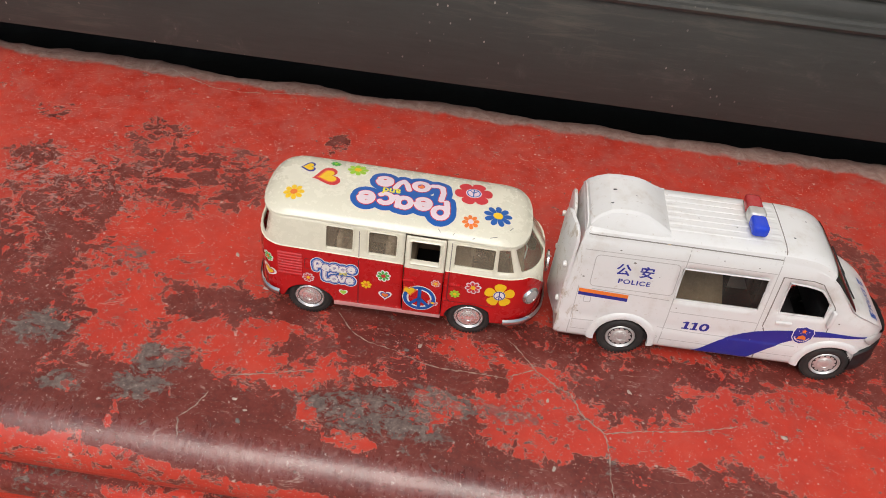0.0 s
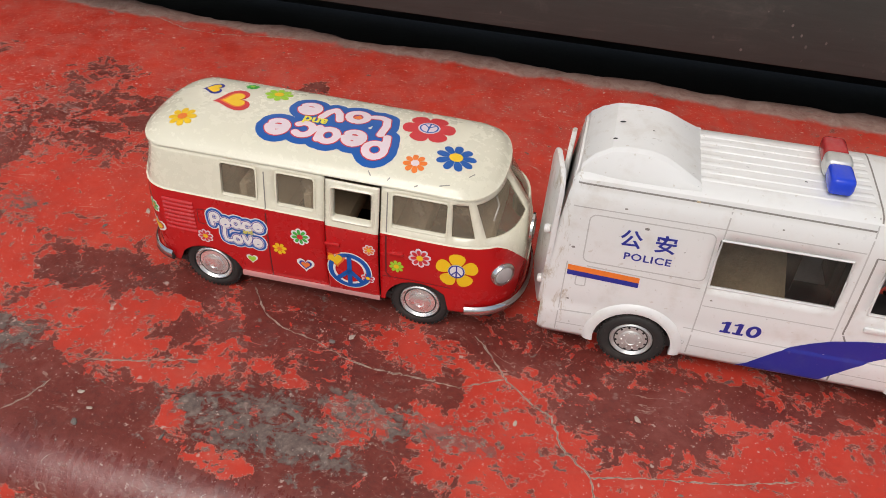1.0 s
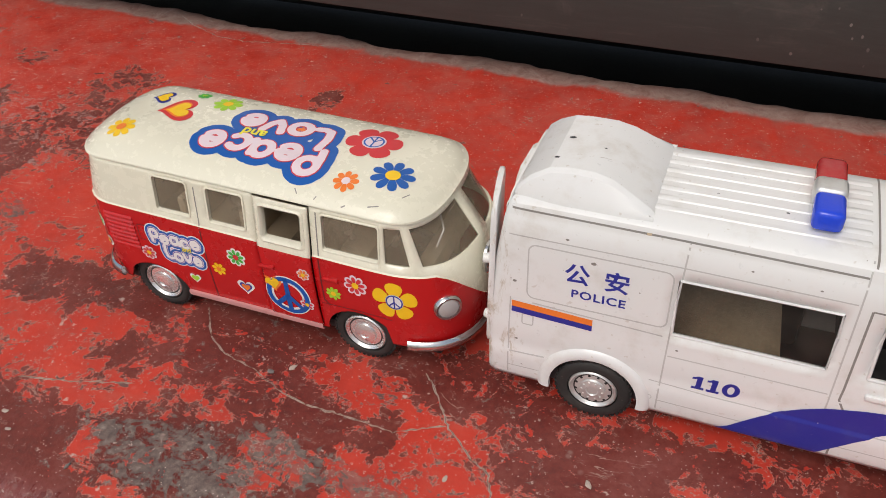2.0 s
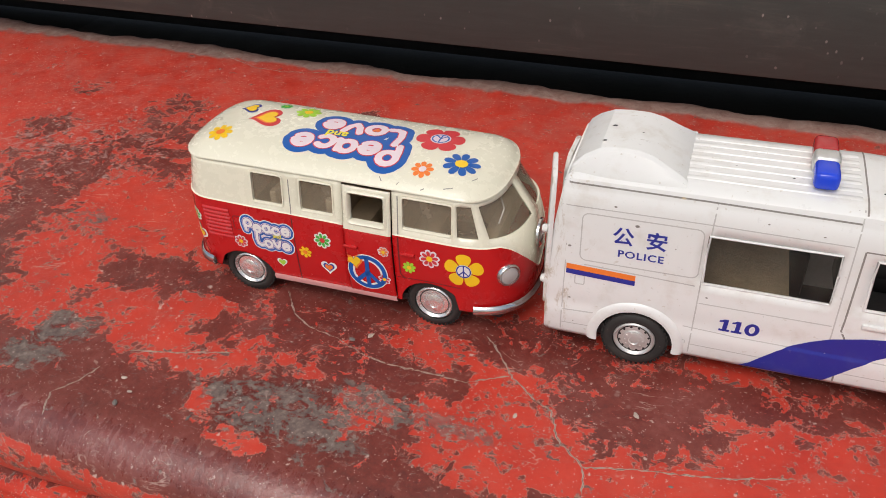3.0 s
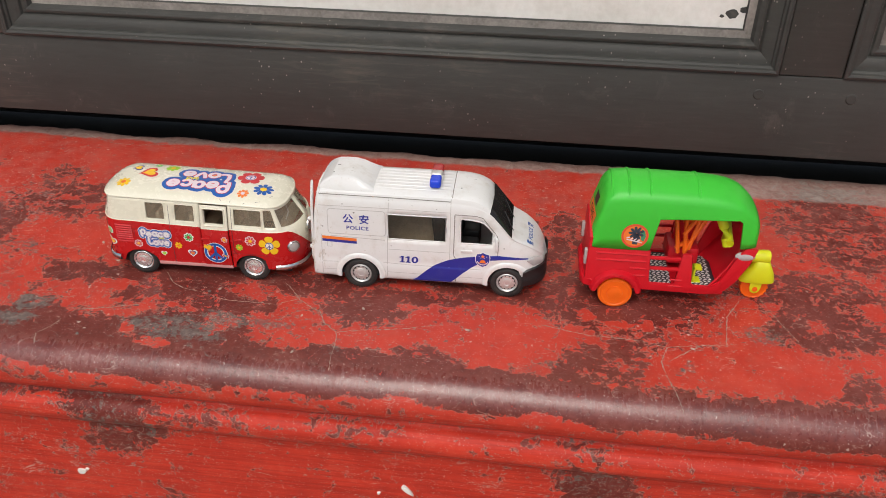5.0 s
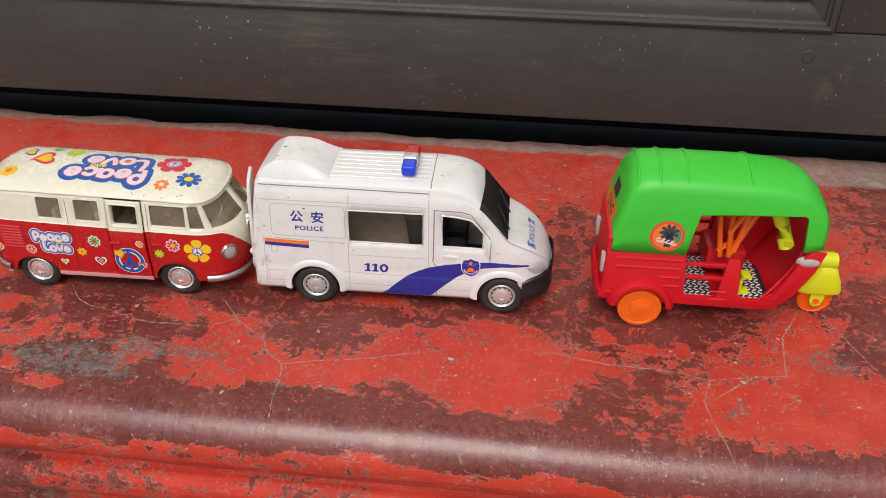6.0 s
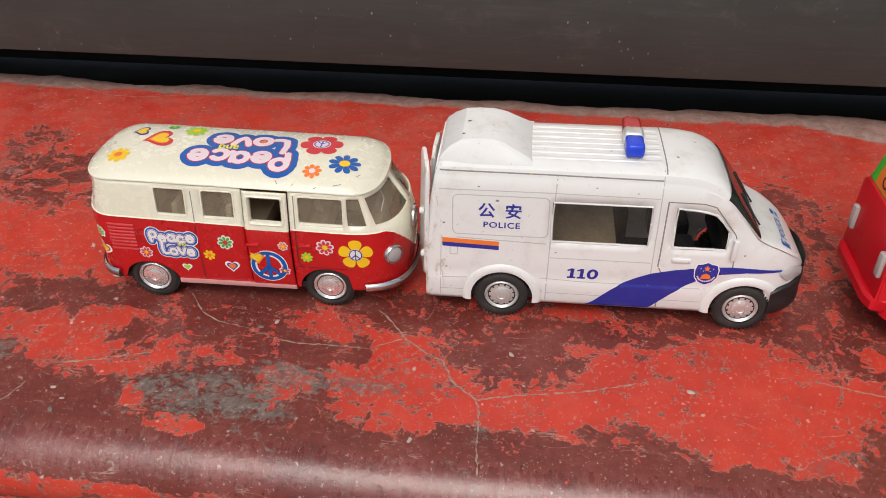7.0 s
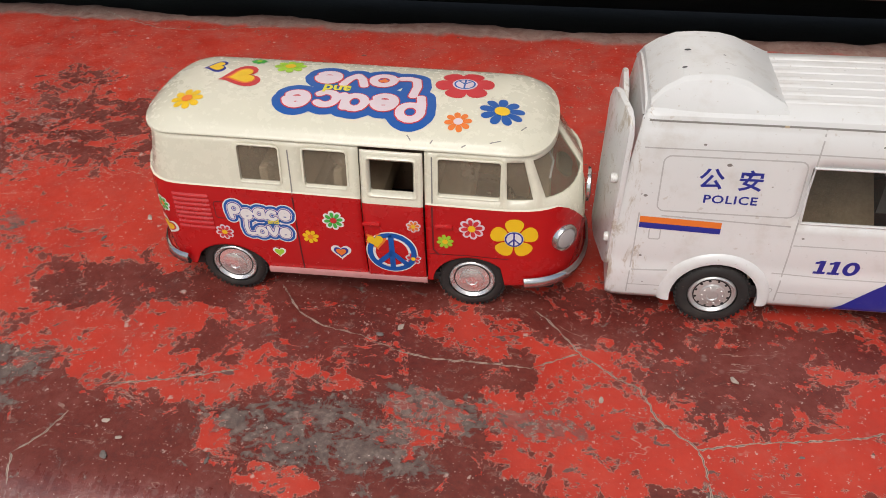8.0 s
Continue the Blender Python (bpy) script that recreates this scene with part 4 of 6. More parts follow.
# ---- the red and cream model bus ----
bus = empty("toy_bus", pose(-0.105, -0.002, 0, 0, 0, 3.05))
tagged(bus, "red and cream die-cast toy bus with flower and peace stickers", "toy bus", group="toy vehicles on the doorstep")
BC = 22.9            # middle line, from the near wheel hubs
B_R, B_F = -8.0, 84.0
B_WIDE = [(6, 22.8), (10, 24.0), (16, 24.6), (28, 24.9), (36.5, 24.7), (38.2, 24.3), (40.5, 23.7), (51, 22.2), (53.5, 21.7)]
B_REAR = [(6, -22), (12, -23.4), (30, -24.4), (40, -23.8), (53.5, -20.6)]
B_FRONT = [(6, 105), (12, 107.3), (25, 108.2), (36, 107.6), (40, 106.2), (53.5, 97.2)]
B_ARC = [0.0147, 0.06, 0.12, 0.19, 0.245, 0.30, 0.40, 0.5, 0.6, 0.7, 0.8, 0.9, 0.965, 1.0]
B_WIN = [(9.4, 21.3), (28.2, 40.6), (44.0, 62.4), (66.0, 83.4)]
B_HUBS, B_ARCHR = (1.4, 75.4), 11.6


def bus_side_xs():
    xs = {B_R, B_F}
    for a, b in B_WIN:
        xs |= {a, b}
    for h in B_HUBS:
        xs |= {round(h + B_ARCHR * math.cos(radians(t)), 2) for t in range(0, 181, 12) if B_R < h + B_ARCHR * math.cos(radians(t)) < B_F}
    x = B_R
    while x < B_F:
        if min(abs(x - k) for k in xs) > 1.2:
            xs.add(x)
        x += 2.5
    return sorted(xs)


B_XS = bus_side_xs()
B_COLS = [("r", a) for a in (1.0, 0.85, 0.7, 0.55, 0.4, 0.28, 0.16, 0.07)] + [("s", x) for x in B_XS] + [("f", a) for a in B_ARC]


def rake(x, z):
    """The body sits a little high at the tail."""
    return 1.9 * min(max((80 - x) / 85, 0), 1.15) * min(max((z - 12) / 14, 0), 1)


def bus_at(col, z, out=0.0):
    """x and half width of the body at a column and a height."""
    kind, k = col
    w = lerp(B_WIDE, z) + out
    if kind == "s":
        return k, w
    c, s = math.cos(k * math.pi / 2), math.sin(k * math.pi / 2)
    if kind == "f":
        e = 0.77
        return B_F + (lerp(B_FRONT, z) + out - B_F) * max(s, 0) ** e, w * max(c, 0) ** e
    return B_R + (lerp(B_REAR, z) - out - B_R) * max(s, 0) ** 0.8, w * max(c, 0) ** 0.8


def bus_belt(col):
    """Height of the line between red and cream; at the nose it dips to a point."""
    if col[0] == "f":
        return 37.6 - 20.0 * max(0.0, (col[1] - 0.42) / 0.58) ** 1.3
    return 38.4 if col[0] == "r" else 38.4 - 0.8 * (col[1] - B_R) / (B_F - B_R)


def bus_rows(col):
    belt = bus_belt(col)
    base = 9.8
    if col[0] == "s":
        for h in B_HUBS:
            d = abs(col[1] - h)
            if d < B_ARCHR:
                base = max(base, 9.8 + math.sqrt(B_ARCHR ** 2 - d * d) * (0.72 if h < 40 else 0.88))
    zs = [base, base + 0.6] + [base + 0.6 + (belt - 0.9 - base - 0.6) * k / 5 for k in range(1, 6)]
    return zs + [belt, belt + 0.3, 40.6 if col[0] != "f" or col[1] < 0.4 else max(belt + 0.4, 40.6), 44, 47.8, 51.8, 53.6]


def build_bus():
    half = [(c, -1) for c in B_COLS]
    loop = half + [(c, 1) for c in B_COLS[-2:0:-1]]
    rows = []
    for j in range(14):
        row = []
        for c, sgn in loop:
            z = bus_rows(c)[j]
            out = -0.25 if j == 8 else (0.2 if j == 7 else 0.0)
            x, h = bus_at(c, z, out)
            row.append((x, BC + sgn * h, z + rake(x, z)))
        rows.append(row)
    names = [c for c, _ in loop]

    def hole(j, i):
        a, b = names[i], names[(i + 1) % len(names)]
        lo, hi = 9, 12
        if a[0] == b[0] == "s":
            x = (a[1] + b[1]) / 2
            near = loop[i][1] < 0
            if near and 44.0 < x < 62.4:
                return j >= 1
            return lo <= j < hi and any(u < x < v for u, v in B_WIN)
        if "f" in (a[0], b[0]) and "s" not in (a[0], b[0]):
            m = (a[1] + b[1]) / 2
            if 0.0147 < m < 0.19 or 0.30 < m < 0.965:
                return lo <= j < hi
        if a[0] == b[0] == "r" and min(a[1], b[1]) > 0.39:
            return lo <= j < hi
        return False

    bm = bmesh.new()
    sheet(bm, rows, hole, lambda j, i: 0 if j < 7 else 1, closed=True)
    bmesh.ops.remove_doubles(bm, verts=bm.verts, dist=1e-4)
    bmesh.ops.dissolve_degenerate(bm, edges=bm.edges, dist=1e-4)
    bmesh.ops.recalc_face_normals(bm, faces=bm.faces)
    if sum(f.normal.y * (f.calc_center_median().y - BC) for f in bm.faces) < 0:
        bmesh.ops.reverse_faces(bm, faces=bm.faces)
    body = part("body", bm, [M_RED, M_CREAM], bus, "red lower body under cream window pillars", smooth=42)
    t = body.modifiers.new("skin", "SOLIDIFY")
    t.thickness, t.offset = 1.0 * MM, -1
    # a closed copy of the flank only to lay prints on
    full = bmesh.new()
    sheet(full, rows, None, None, closed=True)
    bmesh.ops.recalc_face_normals(full, faces=full.faces)
    tree = BVHTree.FromBMesh(full)
    full.free()
    return body, tree, loop


B_BODY, B_TREE, B_LOOP = build_bus()


def bus_roof():
    """The cream roof pressing: a low dome with a lip over the gutter."""
    loop = B_LOOP
    steps = [(0.86, 53.9), (1.018, 53.95), (1.034, 54.2), (1.03, 54.7), (1.0, 55.1), (0.965, 55.8), (0.92, 56.6), (0.85, 57.4), (0.74, 58.3), (0.6, 59.0), (0.44, 59.5), (0.26, 59.8), (0.1, 59.9)]
    rows = []
    for s, z in steps:
        row = []
        for c, sgn in loop:
            x, h = bus_at(c, 53.4)
            cx = min(max(x, 2.0), 74.0)
            sx = 1 - (1 - s) * (0.95 if x > 74 else 1.0)
            row.append((cx + (x - cx) * sx + (0.2 if x > 74 and s > 1 else 0), BC + sgn * h * s, z - 0.5 * max(0, (x - 70) / 28) ** 2 * (0.5 + s) - 0.4 * max(0, (5 - x) / 25) ** 2 + rake(x, 53)))
        rows.append(row)
    bm = bmesh.new()
    vs = sheet(bm, rows, closed=True)
    n = len(B_COLS)
    top = vs[-1]
    k = len(top)
    for i in range(n - 1):
        a, b = top[i], top[i + 1]
        c, d = top[(k - i - 1) % k], top[(k - i) % k]
        q = []
        for v in (a, b, c, d):
            if v not in q:
                q.append(v)
        if len(q) > 2:
            bm.faces.new(q)
    bmesh.ops.remove_doubles(bm, verts=bm.verts, dist=1e-4)
    bmesh.ops.recalc_face_normals(bm, faces=bm.faces)
    tree = BVHTree.FromBMesh(bm)
    return part("roof", bm, M_CREAM, bus, "cream domed roof with printed flowers", smooth=50), tree


B_ROOF, R_TREE = bus_roof()


def flank(x, z, out=0.0, near=True):
    return (x, BC + (-1 if near else 1) * (lerp(B_WIDE, z) + out), z + rake(x, z))


def curved_plate(bm, xs, zs, out, thick, near=True, skip=None, tone=None):
    front = [[flank(x, z, out, near) for x in xs] for z in zs]
    back = [[flank(x, z, out - thick, near) for x in xs] for z in zs]
    sheet(bm, front, skip, tone)
    sheet(bm, back, skip, tone)
    bm.verts.ensure_lookup_table()


def window_rim(name, x0, x1, z0, z1, w, out, material, parent, lean=0.0, r=1.4):
    """A raised rounded frame round a window, lying on the flank."""
    outer, inner = rounded(x0 - w, x1 + w, z0 - w, z1 + w, r + w * 0.6, 5), rounded(x0, x1, z0, z1, r, 5)
    mid = rounded(x0 - w / 2, x1 + w / 2, z0 - w / 2, z1 + w / 2, r + w * 0.3, 5)
    bm = bmesh.new()
    rows = []
    for loop, o in ((outer, -0.1), (outer, out * 0.7), (mid, out), (inner, out * 0.6), (inner, -1.2)):
        rows.append([flank(x + lean * (z - z0), z, o) for x, z in loop])
    sheet(bm, rows, closed=True)
    bmesh.ops.recalc_face_normals(bm, faces=bm.faces)
    return part(name, bm, material, parent, smooth=60)


def pane(name, x0, x1, z0, z1, depth, material, parent, near=True):
    bm = bmesh.new()
    zs = [z0 + (z1 - z0) * k / 4 for k in range(5)]
    sheet(bm, [[flank(x, z, -depth, near) for x in (x0, (x0 + x1) / 2, x1)] for z in zs])
    ob = part(name, bm, material, parent)
    ob.visible_shadow = False
    return ob


for a, b in (B_WIN[0], B_WIN[1], B_WIN[3]):
    rim = window_rim("window_frame", a + 0.1, b - 0.1, 40.7, 51.6, 0.55, 0.35, M_CREAM, bus, r=0.8)
    pane("pane", a - 0.4, b + 0.4, 40.2, 52.1, 0.9, M_GLASS, rim)
for a, b in B_WIN:
    pane("far_pane", a - 0.4, b + 0.4, 40.2, 52.1, 0.9, M_GLASS, bus, near=False)


def front_pane(name, a0, a1, sgn, material):
    bm = bmesh.new()
    cols = [a for a in B_ARC if a0 - 1e-3 <= a <= a1 + 1e-3]
    rows = []
    for z in (40.2, 43, 46, 49, 51.6):
        row = []
        for a in cols:
            x, h = bus_at(("f", a), z, -0.8)
            row.append((x, BC + sgn * h, z))
        rows.append(row)
    sheet(bm, rows)
    ob = part(name, bm, material, bus)
    ob.visible_shadow = False


for sgn in (-1, 1):
    front_pane("windscreen", 0.30, 0.965, sgn, M_GLASS)
    front_pane("quarter_window", 0.0147, 0.19, sgn, M_GLASS)

# the loading door stands a little proud of its opening
DX0, DX1 = 44.5, 62.0
dxs = [DX0, 45.4, 46.8, 50, 53, 56, 59.6, 61.0, DX1]
dzs = [10.6, 12, 18, 24, 30, 36.6, 37.2, 38.9, 40.2, 43.5, 46.8, 50.6, 52.4, 53.1]
bm = bmesh.new()
rows = [[flank(x, z, 0.75 - (0.25 if z in (10.6, 53.1) or x in (DX0, DX1) else 0)) for x in dxs] for z in dzs]
sheet(bm, rows, lambda j, i: 8 <= j < 11 and 2 <= i < 6, lambda j, i: 0 if j < 6 else 1)
bmesh.ops.recalc_face_normals(bm, faces=bm.faces)
if sum(f.normal.y for f in bm.faces) > 0:
    bmesh.ops.reverse_faces(bm, faces=bm.faces)
D_TREE_BM = bmesh.new()
sheet(D_TREE_BM, rows)
bmesh.ops.recalc_face_normals(D_TREE_BM, faces=D_TREE_BM.faces)
D_TREE = BVHTree.FromBMesh(D_TREE_BM)
D_TREE_BM.free()
side_door = part("side_door", bm, [M_RED, M_CREAM], bus, "red and cream side door with an open window", smooth=42)
sk = side_door.modifiers.new("skin", "SOLIDIFY")
sk.thickness, sk.offset = 1.1 * MM, -1
window_rim("window_frame", 47.0, 59.4, 40.4, 50.4, 1.3, 1.25, M_CREAM, side_door, r=0.7)

# floor, benches and dashboard seen through the windows
bm = bmesh.new()
box(bm, -17, 100, BC - 22, BC + 22, 8.0, 11.5, 1)
part("chassis", bm, M_BLACK, bus)
for x in (22, 44, 70):
    bm = bmesh.new()
    box(bm, x - 7, x + 4, BC - 19, BC + 19, 24, 32, 2)
    vs = box(bm, x - 9, x - 6, BC - 19, BC + 19, 26, 44, 1.2)
    part("bench", bm, M_TAN, bus, "tan moulded bench seat")
bm = bmesh.new()
box(bm, 91, 97, BC - 18, BC + 18, 30, 38, 2)
part("dashboard", bm, M_TAN, bus)
bm = bmesh.new()
box(bm, -15, 6, BC - 21, BC + 21, 14, 39, 2)
part("engine_cover", bm, M_TAN, bus)
bm = bmesh.new()
box(bm, -2, 90, BC + 19.6, BC + 20.6, 11.5, 52.5, 0.3)
part("inner_lining", bm, M_TAN, bus, "tan plastic inner side")

# bright trim, bumpers, lamps
def bumper(cols, z0, z1, out, thick, name):
    bm = bmesh.new()
    sect = [(out - 0.4, z0 + 0.5)] + [(out + thick * math.cos(radians(a)), (z0 + z1) / 2 + (z1 - z0) / 2 * math.sin(radians(a))) for a in (-75, -50, -25, -8, 8, 30, 55, 80)] + [(out - 0.4, z1 - 0.4)]
    rows = []
    for c, sgn in cols:
        ring = []
        for o, z in sect:
            x, h = bus_at(c, 15.0, o)
            ring.append((x, BC + sgn * h, z))
        rows.append(ring)
    vs = sheet(bm, rows, closed=True)
    bm.faces.new(vs[0][::-1])
    bm.faces.new(vs[-1])
    bmesh.ops.recalc_face_normals(bm, faces=bm.faces)
    return part(name, bm, M_CHROME, bus, "scuffed chrome bumper")


fcols = [(("f", 0.30 * k / 6 + 0.12), -1) for k in range(6)] + [(("f", a), -1) for a in B_ARC[6:]] + [(("f", a), 1) for a in B_ARC[-2:4:-1]] + [(("f", 0.12), 1)]
bumper(fcols, 10.3, 14.0, 0.9, 1.3, "front_bumper")
rcols = [(("r", a), -1) for a in (0.10, 0.2, 0.3, 0.4, 0.55, 0.7, 0.85, 1.0)] + [(("r", a), 1) for a in (0.85, 0.7, 0.55, 0.4, 0.3, 0.2, 0.1)]
bumper(rcols, 11.0, 15.0, 0.9, 1.4, "rear_bumper")
bm = bmesh.new()
sheet(bm, [[flank(x, z, o) for x in (13.2, 30, 45, 62.2)] for z, o in ((9.2, 0.2), (9.2, 0.9), (10.6, 1.0), (11.3, 0.8), (11.3, 0.1))])
part("sill_strip", bm, M_SILL, bus, "pale pink worn sill strip")


def nose_disc(name, a, z, r, sgn, material, prof, parent, label=""):
    x0, h0 = bus_at(("f", a - 0.03), z)
    x1, h1 = bus_at(("f", a + 0.03), z)
    x, h = bus_at(("f", a), z)
    n = Vector((h0 - h1, sgn * (x1 - x0), 0)).normalized()
    bm = bmesh.new()
    lathe(bm, [(rr * r, aa) for rr, aa in prof], 28, "x")
    q = Vector((1, 0, 0)).rotation_difference(n).to_matrix()
    bmesh.ops.rotate(bm, cent=(0, 0, 0), matrix=q, verts=bm.verts)
    bmesh.ops.translate(bm, vec=(x, BC + sgn * h, z), verts=bm.verts)
    return part(name, bm, material, parent, label)


for sgn in (-1, 1):
    lampr = nose_disc("headlight_ring", 0.47, 26.0, 4.3, sgn, M_CHROME, [(0.0, -1.5), (1.0, -1.5), (1.0, 0.4), (0.9, 1.0), (0.78, 0.9), (0.72, 0.3), (0.0, 0.3)], bus)
    nose_disc("headlight", 0.47, 26.0, 3.3, sgn, M_LENS, [(0.0, 0.2), (1.0, 0.2), (0.9, 0.9), (0.5, 1.3), (0.0, 1.4)], lampr, "clear domed headlight")
nose_disc("nose_badge", 0.985, 32.5, 5.2, -1, M_CHROME, [(0.66, -0.2), (0.66, 0.7), (0.8, 0.95), (1.0, 0.6), (1.0, -0.2)], bus, "round chrome ring badge")
nose_disc("badge_plate", 0.985, 32.5, 3.6, -1, M_SILVER, [(0.0, 0.0), (1.0, 0.0), (0.9, 0.5), (0.0, 0.6)], bus)

# louvres, fuel flap, handles and the fine panel gaps
for k in range(8):
    z = 23.6 + k * 1.6
    bm = bmesh.new()
    sheet(bm, [[flank(x, z + dz, o - (0.28 if x < -10 else 0.08 if x < -8 else 0)) for x in (-12.2, -9.5, -6, -1.2)] for dz, o in ((-0.55, -0.05), (-0.45, 0.42), (0.0, 0.34), (0.6, -0.05))])
    part("louvre", bm, M_RED, bus, smooth=20)
for run, w in [
    ([(x, z) for x, z in rounded(0.0, 4.6, 29.2, 35, 0.8)] + [(4.6, 34)], 0.3),
    ([(24.2, 38.0), (24.2, 11)], 0.45),
    ([(64.4, 37.6), (64.4, 22.5), (66, 20.5)], 0.5),
    ([(63.2, 20.8), (76, 20.9), (86.2, 20.4)], 0.3),
]:
    bm = bmesh.new()
    seam(bm, run, on_side, B_TREE, w)
    part("panel_gap", bm, M_SEAMR, bus)
for run in ([(24.0, 52.4), (24.2, 38.8)], [(64.4, 52.4), (64.4, 38.4)]):
    bm = bmesh.new()
    seam(bm, run, on_side, B_TREE, 0.4)
    part("panel_gap", bm, M_SEAM, bus)
for x, tree in ((46.8, D_TREE), (67.6, B_TREE)):
    hit = tree.ray_cast(*on_side(x, 31.2))[0]
    bm = bmesh.new()
    box(bm, x - 2.6, x + 2.6, hit.y - 0.9, hit.y + 0.3, 30.6, 31.8, 0.4)
    part("door_handle", bm, M_RED, bus)
bm = bmesh.new()
tube(bm, [(96.5, BC - 13, 41.5), (97.2, BC - 9, 45), (95.0, BC - 6, 48)], 0.35, 6)
part("wiper", bm, M_SILVER, bus)

B_WHEEL = []
for x in B_HUBS:
    add_wheel(bus, x, -0.4, 10.1, 9.9, 7.2, False, M_RIM, 0, B_WHEEL)
    add_wheel(bus, x, 2 * BC + 0.4, 10.1, 9.9, 7.2, True, M_RIM, 0, B_WHEEL)
for x in B_HUBS:
    bm = bmesh.new()
    tube(bm, [(x, 5, 10.1), (x, 2 * BC - 5, 10.1)], 1.2)
    part("axle", bm, M_SILVER, bus)


# stickers
def flower(x, y, r, n, petal, heart, where, tree, parent=None, rim=None, turn=10.0, fat=0.62, eye=0.34):
    parent = parent or bus
    if rim:
        base = printed("flower", p_petals(x, y, r * 1.14, n, fat * 1.2, turn, 0.1), where, tree, rim, parent, 0.10)
        printed("petal", p_petals(x, y, r * 0.94, n, fat * 0.85, turn, 0.2), where, tree, petal, base, 0.16)
    else:
        base = printed("flower", p_petals(x, y, r, n, fat, turn, 0.2), where, tree, petal, parent, 0.12)
    printed("flower_eye", p_disc(x, y, r * eye), where, tree, heart, base, 0.22)
    return base


def sign_of_peace(x, y, r, w, ink, where, tree, parent, lift, turn=0.0):
    shapes = p_ring(x, y, r - w, r)
    for a in (90, 270, 225, 315):
        b = radians(a + turn)
        shapes += p_bar(x, y, x + (r - w / 2) * math.cos(b), y + (r - w / 2) * math.sin(b), w)
    return printed("peace_sign", shapes, where, tree, ink, parent, lift)


def heart(x, y, r, inner, where, tree, turn=0.0, rim=None, parent=None):
    base = printed("heart", p_heart(x, y, r, turn), where, tree, rim or M_DWHITE, parent or bus, 0.12)
    printed("heart_fill", p_heart(x, y, r * 0.72, turn), where, tree, inner, base, 0.2)
    return base


# roof
flower(-7.0, 11.4, 4.6, 8, M_DYEL, M_DORG, on_top, R_TREE)
heart(-4.6, 30.2, 4.2, M_DYEL, on_top, R_TREE, -80, M_DNAVY)
big_heart = heart(5.0, 24.6, 7.2, M_DORG, on_top, R_TREE, -68, M_DRED)
printed("heart_core", p_heart(5.3, 24.6, 4.4, -68), on_top, R_TREE, M_DYEL, big_heart, 0.28)
flower(6.5, 36.2, 2.4, 8, M_DGRN, M_DLIME, on_top, R_TREE)
flower(17.1, 33.4, 4.8, 8, M_DLIME, M_DYEL, on_top, R_TREE)
red = flower(70.5, 28.0, 8.6, 6, M_DRED, M_DPINK, on_top, R_TREE, fat=0.72, eye=0.42)
sign_of_peace(70.5, 28.0, 3.1, 0.5, M_DBLUE, on_top, R_TREE, red, 0.28, 180)
flower(82.3, 15.0, 6.4, 9, M_DBLUE, M_DYEL, on_top, R_TREE)
flower(70.8, 8.9, 3.8, 8, M_DORG, M_DPINK, on_top, R_TREE)


def motto(lines, where, tree, parent, turn, cell, coats):
    """Bubble lettering: a blue cloud, a red outline and pale letters."""
    cloud = None
    for name, grow, ink, lift in coats:
        pieces = []
        for word, x, y, size, wide in lines:
            pieces += strokes(word, x, y, size, turn, wide)
        ob = printed(name, p_swollen(pieces, grow * lines[0][3], cell), where, tree, ink, cloud or parent, lift)
        cloud = cloud or ob
    return cloud


ROOF_INKS = (("lettering_cloud", 0.35, M_DBLUE, 0.10), ("lettering_outline", 0.138, M_DRED, 0.17), ("lettering", 0.108, M_DPINK, 0.24))
SIDE_INKS = (("lettering_cloud", 0.40, M_DWHITE, 0.10), ("lettering_shade", 0.33, M_DBLUE, 0.15), ("lettering_glow", 0.19, M_DPINK, 0.19), ("lettering_outline", 0.145, M_DNAVY, 0.23), ("lettering", 0.108, M_DWHITE, 0.27))
cloud = motto([("Peace", 40.6, 14.2, 11.6, 1.20), ("Love", 42.5, 26.2, 11.0, 1.24)], on_top, R_TREE, bus, 180, 0.36, ROOF_INKS)
tagged(cloud, "blue, pink and white bubble lettering")
printed("lettering_small", p_text("and", 34.5, 20.4, 5.6, 180, 0.03), on_top, R_TREE, M_DLEM, cloud, 0.3)
heart(47.0, 27.0, 1.8, M_DORG, on_top, R_TREE, 180, M_DORG, cloud)

# flank
flower(-17.0, 31.6, 2.4, 7, M_DGRN, M_DORG, on_side, B_TREE, rim=M_DWHITE)
small = heart(-16.8, 23.4, 3.8, M_DRED, on_side, B_TREE, -12)
printed("heart_core", p_heart(-16.8, 23.4, 2.1, -12), on_side, B_TREE, M_DYEL, small, 0.28)
flower(1.5, 24.0, 2.5, 8, M_DRED, M_DYEL, on_side, B_TREE, rim=M_DPINK)
cloud = motto([("Peace", 13.6, 31.8, 5.3, 1.2), ("Love", 15.2, 25.6, 5.3, 1.12)], on_side, B_TREE, bus, 0, 0.2, SIDE_INKS)
printed("lettering_small", p_text("and", 17.3, 29.2, 2.4, 0, 0.03), on_side, B_TREE, M_DLEM, cloud, 0.3)
flower(35.5, 30.9, 3.0, 8, M_DGRN, M_DRED, on_side, B_TREE, rim=M_DWHITE)
flower(27.9, 24.3, 2.5, 7, M_DYEL, M_DORG, on_side, B_TREE)
heart(17.4, 17.6, 2.2, M_DLIME, on_side, B_TREE)
small = heart(36.6, 19.3, 3.3, M_DNAVY, on_side, B_TREE)
printed("heart_core", p_heart(36.6, 19.3, 1.7), on_side, B_TREE, M_DORG, small, 0.28)
disc = printed("peace_sign_ground", p_ring(52.2, 20.9, 4.9, 7.7), on_side, D_TREE, M_DWHITE, side_door, 0.1)
